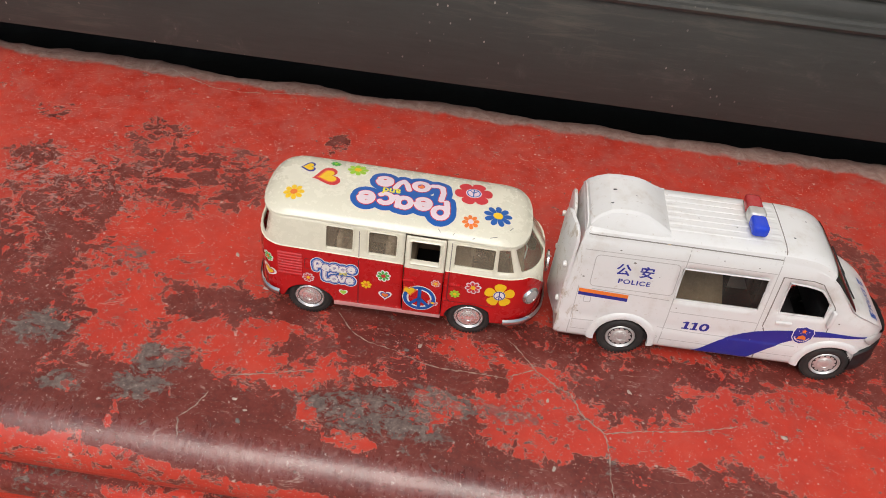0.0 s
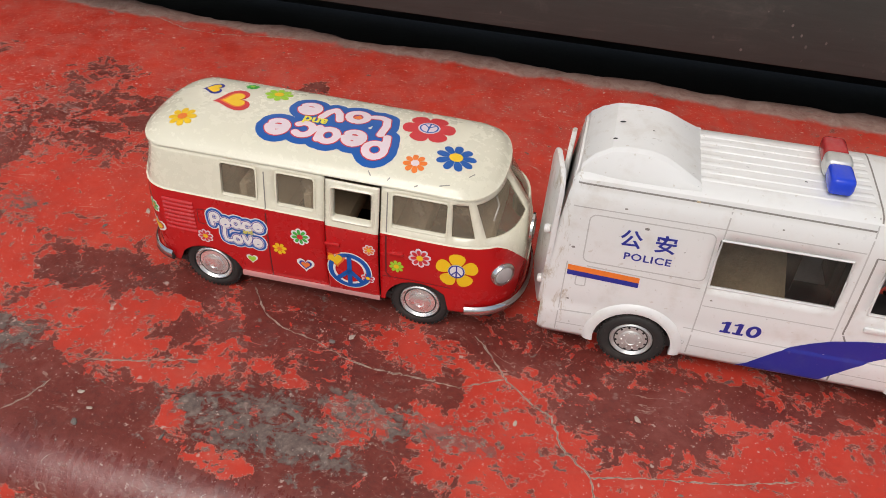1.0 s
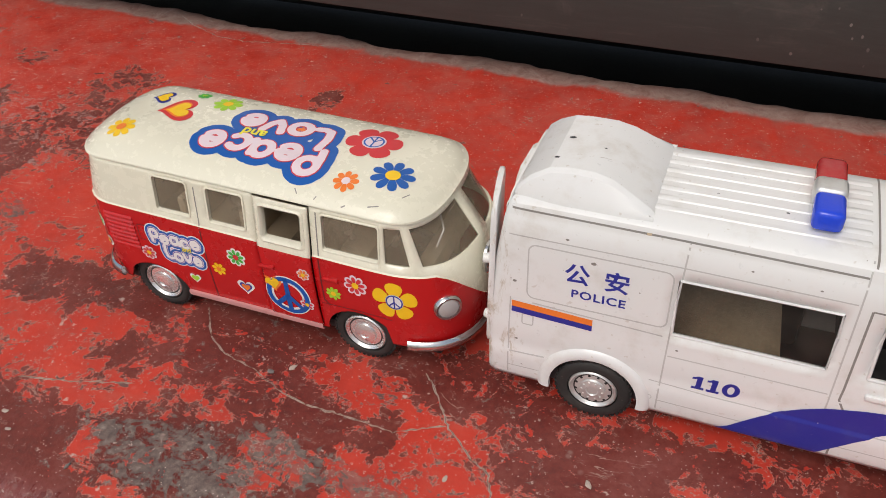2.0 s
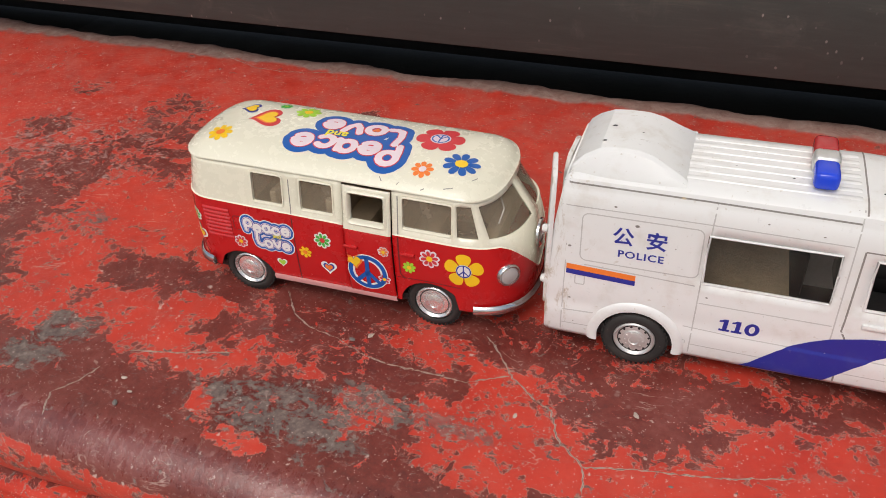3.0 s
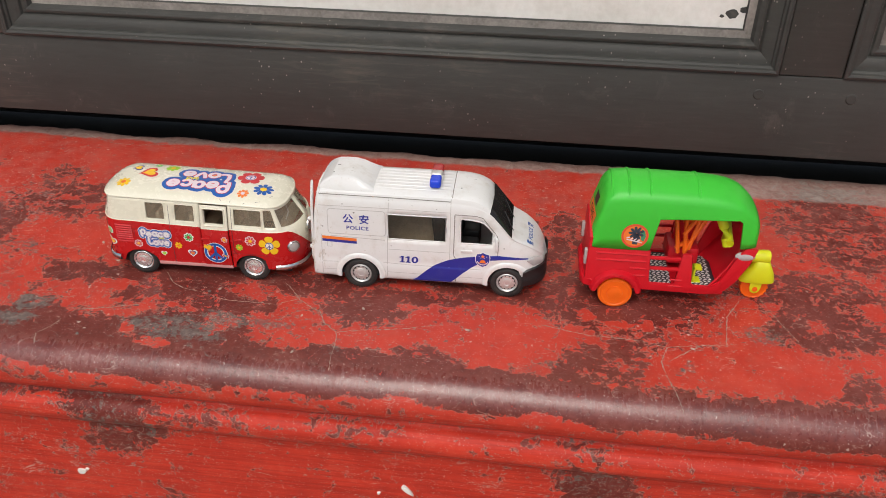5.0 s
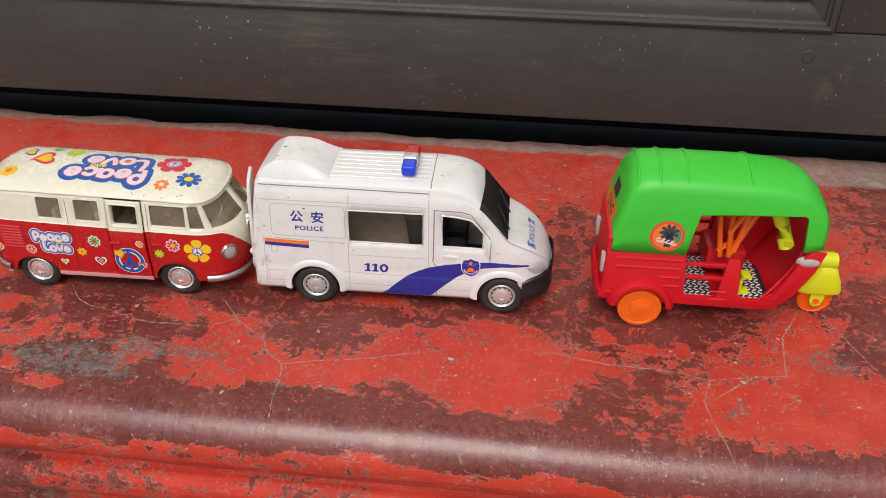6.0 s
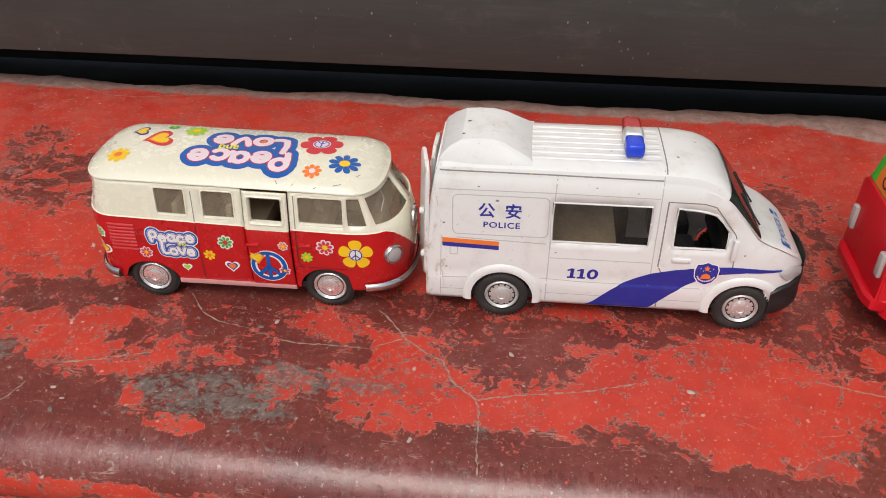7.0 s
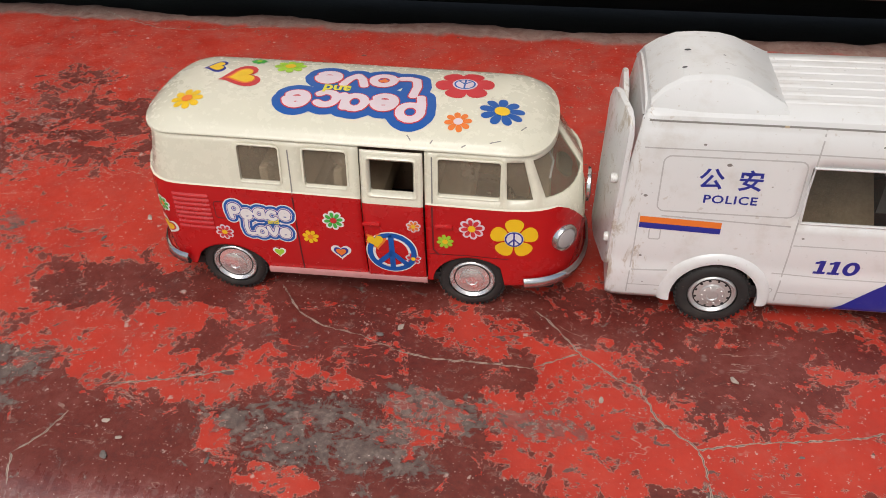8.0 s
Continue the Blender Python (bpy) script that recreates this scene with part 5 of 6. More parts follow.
sign_of_peace(52.2, 20.9, 7.3, 1.6, M_DBLUE, on_side, D_TREE, disc, 0.18)
heart(47.6, 25.0, 3.6, M_DYEL, on_side, D_TREE, 10, M_DORG, side_door)
flower(59.0, 31.1, 1.9, 7, M_DORG, M_DYEL, on_side, D_TREE, side_door, M_DPINK)
flower(58.4, 19.0, 2.1, 7, M_DRED, M_DYEL, on_side, D_TREE, side_door, M_DPINK)
flower(67.9, 25.8, 2.5, 8, M_DLIME, M_DYEL, on_side, B_TREE)
flower(75.6, 31.0, 3.3, 8, M_DRED, M_DYEL, on_side, B_TREE, rim=M_DPINK)
big = flower(87.6, 28.2, 6.9, 5, M_DYEL, M_DWHITE, on_side, B_TREE, turn=18, fat=0.66, eye=0.40)
sign_of_peace(87.6, 28.2, 2.6, 0.45, M_DNAVY, on_side, B_TREE, big, 0.3)

# scuffs on the roof paint
for run in [[(57.5, 3.4), (58.6, 2.2)], [(72.5, 1.5), (73.6, 2.0)], [(80, 2.8), (83, 3.6)], [(88, 8), (89.4, 10)], [(64, 1.8), (64.6, 2.6)]]:
    bm = bmesh.new()
    seam(bm, run, on_top, R_TREE, 0.3, 0.06, 0.8)
    part("scratch", bm, M_SEAM, B_ROOF)

# ---- the white model police van ----
van = empty("toy_police_van", pose(0.040, 0.006, 0, 0, 0, 3.08))
tagged(van, "white toy police van with blue stripe and roof lamp bar", "toy van", group="toy vehicles on the doorstep")
VC = 21.5
V_TOP = [(-30, 69), (-20, 69.3), (60, 69.3), (66, 68.8), (71, 67.9), (75, 66.4), (78.6, 64.2), (82, 60.8), (86, 55.4), (94, 44.6), (97, 42.6), (102, 40.2), (107, 37.0), (111, 33.8), (113, 31.2), (115, 28.0), (117, 23)]
V_BELT = [(-30, 38), (88, 38), (96, 36.5), (105, 32.0), (111, 27.5), (117, 19)]
V_WIDE = [(8, 21.0), (9.5, 21.6), (14, 21.9), (19, 22.1), (20, 21.7), (29, 21.9), (31, 21.6), (38, 21.3), (57, 20.4), (65.4, 19.7), (66.0, 19.3), (67.0, 19.2), (69.5, 18.4), (71, 16.6), (71.7, 13.5), (72, 6), (72, 0)]
V_ROWZ = [8.0, 9.5, 12, 15, 19, 20, 24, 29, 31, 34.5, 38.2, 42, 47, 52, 56.4, 60, 65.4, 66, 67, 69.5, 71, 71.7, 72, 72]
V_ROWW = [lerp(V_WIDE, z) for z in V_ROWZ[:-3]] + [13.5, 6.0, 0.0]
V_HUBS, V_ARCHR = (0.0, 93.0), 12.4
V_WIN, V_DOORWIN = (17.6, 54.2), (62.6, 83.0)


def van_xs():
    xs = {-30.0, -29.2, -28.0, -25.0, 117.2, 116.8, 116.0, 115, 113, 110, 107, 104, 100, 97, 94, 78.6, 76.5, 17.6, 54.2, 62.6, 83.0}
    for h in V_HUBS:
        xs |= {round(h + V_ARCHR * math.cos(radians(t)), 2) for t in range(0, 181, 12)}
    x = -22.0
    while x < 94:
        if min(abs(x - k) for k in xs) > 1.3:
            xs.add(x)
        x += 3.0
    return sorted(xs)


V_XS = van_xs()


def van_point(x, j, sgn=-1, out=0.0):
    z, w = V_ROWZ[j], V_ROWW[j]
    top, belt = lerp(V_TOP, x), lerp(V_BELT, x)
    zz = belt + (z - 38.2) * (top - belt) / 33.8 if z > 38.2 else 8 + (z - 8) * (belt - 8) / 30.2
    if j in (13, 14) and 72 < x < 92:
        zz = min(zz, lerp([(72, 56.4), (76, 55.0), (83, 45.4), (92, 42)], x) - (14 - j) * 2.6)
    if x > 92:
        t = min((x - 92) / 25.3, 0.9999)
        w *= (1 - t ** 2.5) ** (1 / 2.5)
    if x < -27:
        w -= 1.3 * ((-27 - x) / 3) ** 2
    if x > 78 and j > 16:
        w *= 1 + 0.10 * min((x - 78) / 16, 1) * (1 - (j - 16) / 8)
    base = 8.0
    for h in V_HUBS:
        d = abs(x - h)
        if d < V_ARCHR:
            base = max(base, 10.6 + math.sqrt(V_ARCHR ** 2 - d * d) * 0.99)
    if x > 101:
        base = 9 + min((x - 101) * 0.2, 1.5)
    zz = max(zz, base + 0.03 * j)
    if x < -15:
        rear = lerp([(8, -30.5), (30, -30.2), (50, -28.6), (72, -25.2)], zz)
        x = -15 - (-15 - x) * (-15 - rear) / 15
    return Vector((x, VC + sgn * (w + out), zz))


def build_van():
    n = len(V_ROWZ)
    cols = [(j, -1) for j in range(n)] + [(j, 1) for j in range(n - 2, -1, -1)]
    rows = [[van_point(x, j, s) for j, s in cols] for x in V_XS]

    def hole(i, c):
        a = (V_XS[i] + V_XS[i + 1]) / 2
        j = min(cols[c][0], cols[(c + 1) % len(cols)][0])
        if not 10 <= j < 14:
            return False
        return V_WIN[0] < a < V_WIN[1] or V_DOORWIN[0] < a < V_DOORWIN[1]

    bm = bmesh.new()
    vs = sheet(bm, rows, hole)
    bm.faces.new(vs[0])
    bm.faces.new(vs[-1][::-1])
    bmesh.ops.remove_doubles(bm, verts=bm.verts, dist=2e-3)
    bmesh.ops.recalc_face_normals(bm, faces=bm.faces)
    if sum(f.normal.y * (f.calc_center_median().y - VC) for f in bm.faces) < 0:
        bmesh.ops.reverse_faces(bm, faces=bm.faces)
    full = bmesh.new()
    sheet(full, rows)
    bmesh.ops.recalc_face_normals(full, faces=full.faces)
    tree = BVHTree.FromBMesh(full)
    full.free()
    body = part("body", bm, M_WHITE, van, "white scuffed body with soft creases", smooth=32)
    t = body.modifiers.new("skin", "SOLIDIFY")
    t.thickness, t.offset = 0.9 * MM, -1
    return body, tree


V_BODY, V_TREE = build_van()

# windscreen: one black moulding over the slope
bm = bmesh.new()
wx = [81.6, 82.6, 84.5, 86.5, 89, 92, 94.0]
n = len(V_ROWZ)
cols = [(j, -1) for j in range(17, n)] + [(j, 1) for j in range(n - 2, 16, -1)]
rows = []
for k, x in enumerate(wx):
    row = []
    for j, s in cols:
        p = van_point(x - (1.8 * (1 - (j - 17) / 6) if k == 0 else 0) , j, s, 0.05)
        row.append(p + Vector((0.35, 0, 0.3)))
    rows.append(row)
sheet(bm, rows)
bmesh.ops.recalc_face_normals(bm, faces=bm.faces)
screen = part("windscreen", bm, M_SCREEN, van, "black glossy windscreen", smooth=40)
for y in (8, 24):
    bm = bmesh.new()
    hit = [V_TREE.ray_cast(Vector((x, y + k * 3.2, 120)), Vector((0, 0, -1)))[0] for k, x in enumerate((94.6, 92.6, 90.6, 88.5))]
    tube(bm, [h + Vector((0.4, 0, 0.75)) for h in hit if h], 0.35, 6)
    part("wiper", bm, M_BLACK, screen)


def van_pane(x0, x1, depth, material, near, name="side_window"):
    bm = bmesh.new()
    xs = [x0 - 0.4] + [x for x in V_XS if x0 < x < x1] + [x1 + 0.4]
    s = -1 if near else 1
    rows = [[van_point(x, j, s, -depth) for x in xs] for j in range(10, 15)]
    sheet(bm, rows)
    ob = part(name, bm, material, van, "dusty tinted side window" if near else "")
    ob.visible_shadow = False


van_pane(*V_WIN, 0.25, M_TINT, True)
van_pane(*V_WIN, 0.25, M_TINT, False)
van_pane(*V_DOORWIN, 0.3, M_TINT, False)

# rubber edges round the windows
def van_edge(loop, w, material, name):
    bm = bmesh.new()
    pts = [Vector(V_TREE.ray_cast(*on_side(x, z))[0]) for x, z in loop]
    tube(bm, pts + [pts[0]], w, 6)
    part(name, bm, material, van)


def row_z(x, j):
    return van_point(x, j).z


wl = [(x, row_z(x, 10) + 0.0) for x in (18.0, 30, 42, 53.8)] + [(54.1, 48)] + [(x, row_z(x, 14)) for x in (53.8, 42, 30, 18.0)] + [(17.8, 48)]
van_edge(wl, 0.4, M_WHITE, "window_frame")
dl = [(x, row_z(x, 10)) for x in (63, 70, 77, 82.6)] + [(x, row_z(x, 14)) for x in (82.8, 80, 77, 74, 70, 63)] + [(62.8, 48)]
van_edge(dl, 0.5, M_WHITE, "door_window_frame")

# cabin floor and seats
bm = bmesh.new()
box(bm, -24, 99, VC - 20, VC + 20, 9, 14, 1)
part("chassis", bm, M_BLACK, van)
for y in (VC - 10, VC + 10):
    bm = bmesh.new()
    box(bm, 62, 74, y - 7, y + 7, 20, 33, 2)
    vs = box(bm, 58, 63, y - 7, y + 7, 24, 52, 2)
    part("seat", bm, M_BLACK, van)
bm = bmesh.new()
box(bm, 82, 93, VC - 17, VC + 17, 26, 38, 2)
part("dashboard", bm, M_BLACK, van)
bm = bmesh.new()
box(bm, 12, 50, VC + 8, VC + 16, 15, 34, 2)
part("rear_bench", bm, M_BLACK, van)
bm = bmesh.new()
box(bm, 8, 10, VC - 19, VC + 19, 15, 66, 0.5)
part("bulkhead", bm, M_TAN, van)
# made-up slanted panel that supplies the tan tone in the side window
bm = bmesh.new()
for x0, x1 in ((10.5, 47),):
    q = [(x0, VC - 8, 14.5), (x1, VC - 8, 14.5), (x1 - 9, VC + 12, 62), (x0, VC + 12, 62)]
    back = [(a, b + 1.2, c) for a, b, c in q]
    lo, hi = [bm.verts.new(p) for p in q], [bm.verts.new(p) for p in back]
    bm.faces.new(lo)
    bm.faces.new(hi[::-1])
    for i in range(4):
        bm.faces.new((lo[(i + 1) % 4], lo[i], hi[i], hi[(i + 1) % 4]))
part("added_tan_panel", bm, M_TANFILL, van, "tan panel added behind the side window")

# the two tail doors stand slightly ajar
for s, swing, top in ((-1, 12.0, 67.0), (1, 1.0, 62.0)):
    bm = bmesh.new()
    slab(bm, [(-s * x, z) for x, z in rounded(0.0, 20.4, 17, top, 4.5, 5)], -1.5, 0.0, 0.5)
    for p in bm.verts:
        x, y, z = p.co
        p.co = (y, x, z)
    bmesh.ops.recalc_face_normals(bm, faces=bm.faces)
    bmesh.ops.rotate(bm, cent=(0, 0, 0), matrix=Matrix.Rotation(radians(swing) * -s, 3, "Z"), verts=bm.verts)
    for p in bm.verts:
        p.co.x += 0.055 * max(0.0, p.co.z - 34)
    bmesh.ops.translate(bm, vec=(-29.6, VC + s * 20.7, 0), verts=bm.verts)
    leaf = part("tail_door", bm, M_WHITE, van, "white tail door slightly ajar")
    for z in (27, 47):
        bm = bmesh.new()
        lathe(bm, [(0.0, -0.9), (1.2, -0.9), (1.5, 0), (1.2, 0.9), (0, 0.9)], 12, "x", (-31.6, VC + s * 18, z))
        part("hinge", bm, M_WHITE, leaf)

# roof fairing and ribs
bm = bmesh.new()
H = [(-26.3, 66.1, 17.5, 17.9), (-24.6, 70.1, 16.8, 16.3), (-21.5, 73.1, 17.0, 14.9), (-17, 75.5, 17.4, 13.9), (-12, 76.1, 17.6, 13.5), (-6, 76.0, 17.6, 13.5), (-1.5, 74.9, 17.6, 13.7), (3.5, 72.3, 17.6, 14.5), (8.0, 70.0, 17.4, 15.5), (9.2, 68.9, 17.4, 15.9)]
rows = []
for x, z, wb, wt in H:
    half = [(wb, 66.5), (wb - 0.3, min(z - 0.2, 68.2)), ((wb + wt) / 2 + 0.2, (68.2 + z) / 2 - 0.2 if z > 69 else z - 0.1), (wt + 0.5, z - 1.0), (wt - 0.9, z - 0.15), (wt * 0.5, z), (0, z + 0.1)]
    rows.append([(x, VC - h, q) for h, q in half] + [(x, VC + h, q) for h, q in half[-2::-1]])
sheet(bm, rows)
bmesh.ops.recalc_face_normals(bm, faces=bm.faces)
F_TREE = BVHTree.FromBMesh(bm)
fairing = part("roof_fairing", bm, M_WHITE, van, "white raised fairing at the back of the roof", smooth=20)
for k in range(7):
    y = VC - 12 + 4.0 * k
    bm = bmesh.new()
    rows = []
    for x in (8.5, 9.2, 20, 32, 44, 55.2, 56):
        z = V_TREE.ray_cast(Vector((min(x, 56), y, 120)), Vector((0, 0, -1)))[0].z
        e = 0.15 if x in (8.5, 56) else 1.0
        rows.append([(x, y - 1.1, z - 0.1), (x, y - 0.7, z + 0.28 * e), (x, y + 0.7, z + 0.28 * e), (x, y + 1.1, z - 0.1)])
    sheet(bm, rows)
    part("roof_rib", bm, M_WHITE, van)

# lamp bar
bar = None
for name, y0, y1, material, label in (("lamp_bar", VC - 3.0, VC + 3.4, M_SILVER, "silver bar with blue and red domes"), ("blue_dome", VC - 12.0, VC - 2.6, M_BLUEL, "deep blue plastic dome"), ("red_dome", VC + 3.0, VC + 12.4, M_REDL, "dusty red plastic dome")):
    bm = bmesh.new()
    g = 0.35 if name == "lamp_bar" else 0.0
    box(bm, 42.6 - g, 49.4 + g, y0, y1, 69.8, 75.2 + g, 1.5, 3)
    ob = part(name, bm, material, bar or van, label)
    bar = bar or ob
bm = bmesh.new()
box(bm, 44, 48, VC - 10, VC + 10, 69.0, 70.4, 0.2)
part("bar_foot", bm, M_SILVER, bar)

# wheels, arches
V_WHEEL = []
for x in V_HUBS:
    add_wheel(van, x, -0.6, 10.75, 10.5, 7.6, False, M_SILVER, 12, V_WHEEL)
    add_wheel(van, x, 2 * VC + 0.6, 10.75, 10.5, 7.6, True, M_SILVER, 12, V_WHEEL)
for x in V_HUBS:
    bm = bmesh.new()
    tube(bm, [(x, 5, 10.75), (x, 2 * VC - 5, 10.75)], 1.2)
    part("axle", bm, M_SILVER, van)
for s in (-1, 1):
    for h in V_HUBS:
        bm = bmesh.new()
        rows = []
        for k in range(2 if h > 50 else -1, 20):
            a = radians(10 * k)
            ring = []
            for r, o in ((12.3, -1.0), (12.3, 0.75), (13.0, 0.95), (14.4, 0.8), (15.6, 0.1), (15.8, -0.6)):
                x, z = h + r * math.cos(a), 10.6 + r * math.sin(a)
                w = 21.9
                if x > 92:
                    w *= (1 - min((x - 92) / 25.3, 0.999) ** 2.5) ** 0.4
                ring.append((x, VC + s * (w + o), max(z, 8.6)))
            rows.append(ring)
        sheet(bm, rows)
        bmesh.ops.recalc_face_normals(bm, faces=bm.faces)
        part("wheel_arch", bm, M_WHITE, van, smooth=50)

# nose: black bumper, lamps, grille
def nose_at(x, s, out):
    t = min(max((x - 92) / 25.3, 0), 0.9999)
    return VC + s * (22.0 * (1 - t ** 2.5) ** 0.4 + out)


bm = bmesh.new()
bx = [102.5, 104, 107, 110, 112.5, 114.5, 116.0, 116.9, 117.25]
path = [(x, -1) for x in bx] + [(x, 1) for x in bx[::-1]]
rows = []
for x, s in path:
    zt = lerp([(102, 19.5), (106, 21.5), (119, 23.0)], x)
    rows.append([(x + o * 0.35 * (x > 113), nose_at(x, s, o), z) for o, z in ((-1.5, 9.2), (0.8, 9.0), (1.7, 11), (1.7, 14.4), (1.3, 15.2), (1.35, 18.0), (1.5, zt - 0.6), (0.9, zt), (-1.5, zt))])
vs = sheet(bm, rows)
bmesh.ops.recalc_face_normals(bm, faces=bm.faces)
part("front_bumper", bm, M_BLACK, van, "black plastic bumper", smooth=30)
for s in (-1, 1):
    bm = bmesh.new()
    rows = []
    for x in (104.6, 106.5, 108.5, 110.5, 112.5, 114.2):
        lo = lerp([(105, 27.0), (108, 23.2), (116, 22.4)], x)
        hi = lerp([(105, 28.4), (109, 30.0), (112, 28.6), (114.5, 26.4)], x)
        rows.append([(x + (0.5 if x > 113 else 0), nose_at(x, s, o), z) for o, z in ((-0.5, lo), (0.45, lo + 0.5), (0.7, (lo + hi) / 2), (0.3, hi - 0.4), (-0.5, hi))])
    sheet(bm, rows)
    bmesh.ops.recalc_face_normals(bm, faces=bm.faces)
    part("headlight", bm, M_LENS, van, "cloudy clear headlight", smooth=50)
bm = bmesh.new()
rows = []
for s, x in [(-1, 115.0), (-1, 116.4), (-1, 117.1), (1, 117.1), (1, 116.4), (1, 115.0)]:
    rows.append([(x + 0.7, nose_at(x, s, 0.0), z) for z in (22.5, 25, 27.5)])
sheet(bm, rows)
part("grille", bm, M_BLACK, van)

# door handle, mirror
bm = bmesh.new()
y = V_TREE.ray_cast(*on_side(67, 32.5))[0].y
box(bm, 63.6, 70.6, y - 0.9, y + 0.3, 31.6, 33.4, 0.5)
part("door_handle", bm, M_WHITE, van)
for s in (-1, 1):
    bm = bmesh.new()
    yy = VC + s * 22.2
    box(bm, 84.4, 86.4, yy - 1.6, yy + 1.0, 34.5, 43.5, 0.7)
    part("wing_mirror", bm, M_WHITE, van, "white broken mirror stub")

# panel gaps, and creases whose shading is drawn as flat grey lines
for run, where, w in [
    (rounded(-19.6, 16.4, 39.4, 56.4, 2.0) + [(16.4, 54.4)], on_side, 0.4),
    ([(-26, 65.7), (15, 65.6), (56.4, 65.2)], on_side, 0.5),
    ([(18.6, 65.4), (17.6, 37.5), (17.2, 9)], on_side, 0.42),
    ([(56.6, 70), (56.6, 60), (56.6, 27), (55.8, 8.6)], on_side, 0.4),
    ([(59.2, 57.2), (59.0, 33), (58.8, 29.5), (60.4, 26.5), (60.6, 9.4)], on_side, 0.55),
    ([(59.2, 57.2), (72, 57.0), (76.4, 55.8), (85.4, 44.2), (86.3, 40), (86.4, 27.5)], on_side, 0.45),
    ([(-24, 18.8), (-14, 19.2)], on_side, 0.4),
    ([(14.5, 20.5), (30, 19.8), (60, 19.8)], on_side, 0.34),
    ([(18, 30.5), (56, 30.5)], on_side, 0.34),
    ([(-24, 38.4), (-24.5, 10)], on_side, 0.36),
    ([(16, 36.6), (-18, 37.8)], on_side, 0.4),
    ([(57.4, VC - 18), (57.4, VC), (57.4, VC + 18)], on_top, 0.5),
    ([(-26, 58.4), (17, 58.6), (56, 58.2)], on_side, 0.35),
    ([(60.6, 19.6), (76, 19.6)], on_side, 0.34),
    ([(60.6, 13.2), (78, 13.2)], on_side, 0.3),
    ([(17.4, 13.6), (56, 13.4)], on_side, 0.3),
    ([(-24.6, 13.0), (-13.5, 13.2)], on_side, 0.3),
    (rounded(12.4, 15.8, 13.5, 15.0, 0.5) + [(15.8, 14.5)], on_side, 0.2),
    (rounded(-20.6, -17.6, 30.0, 33.4, 0.5) + [(-17.6, 33)], on_side, 0.36),
]:
    bm = bmesh.new()
    seam(bm, run, where, V_TREE, w)
    part("panel_gap" if w > 0.44 else "crease", bm, M_SEAM if w > 0.44 else M_CREASE, van)

# printing
printed("lettering", p_text("公", -6.8, 50.2, 6.6, 0, 0.02), on_side, V_TREE, M_DNAVY, van, 0.12)
printed("lettering", p_text("安", 3.2, 50.2, 6.6, 0, 0.02), on_side, V_TREE, M_DNAVY, van, 0.12)
printed("lettering", p_text("POLICE", -1.0, 44.0, 3.5, 0, 0.02, 1.12, 1.12), on_side, V_TREE, M_DNAVY, van, 0.12)


def p_number(x, z, h):
    """Slanted slab figures, one one nought."""
    lean = lambda u, w: (x + u * h + 0.07 * w * h, z + w * h)
    out = []
    for o in (0.0, 0.78):
        for q in ([(0.18, 0), (0.46, 0), (0.46, 1), (0.18, 1)], [(-0.08, 0.72), (0.18, 0.78), (0.18, 1), (0.05, 0.9), (-0.08, 0.88)], [(-0.02, 0), (0.18, 0), (0.18, 0.17), (-0.02, 0.17)], [(0.46, 0), (0.64, 0), (0.64, 0.17), (0.46, 0.17)]):
            out.append([lean(o + u, w) for u, w in q])
    for k in range(24):
        a, b = 2 * math.pi * k / 24, 2 * math.pi * (k + 1) / 24
        out.append([lean(1.96 + ru * math.cos(t), 0.5 + rw * math.sin(t)) for ru, rw, t in ((0.45, 0.52, a), (0.45, 0.52, b), (0.18, 0.30, b), (0.18, 0.30, a))])
    return out


printed("number", p_number(25.2, 21.4, 4.8), on_side, V_TREE, M_DNAVY, van, 0.12)
printed("orange_band", [[(-23.6, 35.4), (-1.8, 34.6), (-1.8, 36.6), (-23.6, 37.4)]], on_side, V_TREE, M_DORG, van, 0.12)
printed("blue_band", [[(-23.6, 33.6), (-1.8, 32.8), (-1.8, 34.6), (-23.6, 35.4)]], on_side, V_TREE, M_DNAVY, van, 0.12)
TOPE = [(33.0, 8.6), (36, 10.6), (39.5, 14.2), (43, 17.6), (46.7, 20.6), (51.5, 23.4), (56.7, 25.8), (65.1, 28.0), (72.2, 29.2), (80, 30.2), (86.2, 30.6), (95, 30.3), (105.3, 29.2)]
LOWE = [(33.0, 8.5), (36, 8.5), (40, 8.5), (44, 8.5), (48, 8.5), (52, 8.5), (57.6, 8.7), (65.4, 16.6), (70.5, 21), (76, 24.6), (82.5, 27.0), (92, 28.4), (105.3, 28.4)]
printed("blue_stripe", [[LOWE[k], LOWE[k + 1], TOPE[k + 1], TOPE[k]] for k in range(12)], on_side, V_TREE, M_DNAVY, van, 0.16, "navy swoosh stripe", 0.9)


def shield(cx, cz, w, h):
    return [[(cx - w * 0.42, cz + h * 0.42), (cx - w * 0.18, cz + h * 0.46), (cx, cz + h * 0.54), (cx + w * 0.18, cz + h * 0.46), (cx + w * 0.42, cz + h * 0.42), (cx + w * 0.5, cz + h * 0.2), (cx + w * 0.47, cz - h * 0.15), (cx + w * 0.28, cz - h * 0.4), (cx, cz - h * 0.52), (cx - w * 0.28, cz - h * 0.4), (cx - w * 0.47, cz - h * 0.15), (cx - w * 0.5, cz + h * 0.2)]]


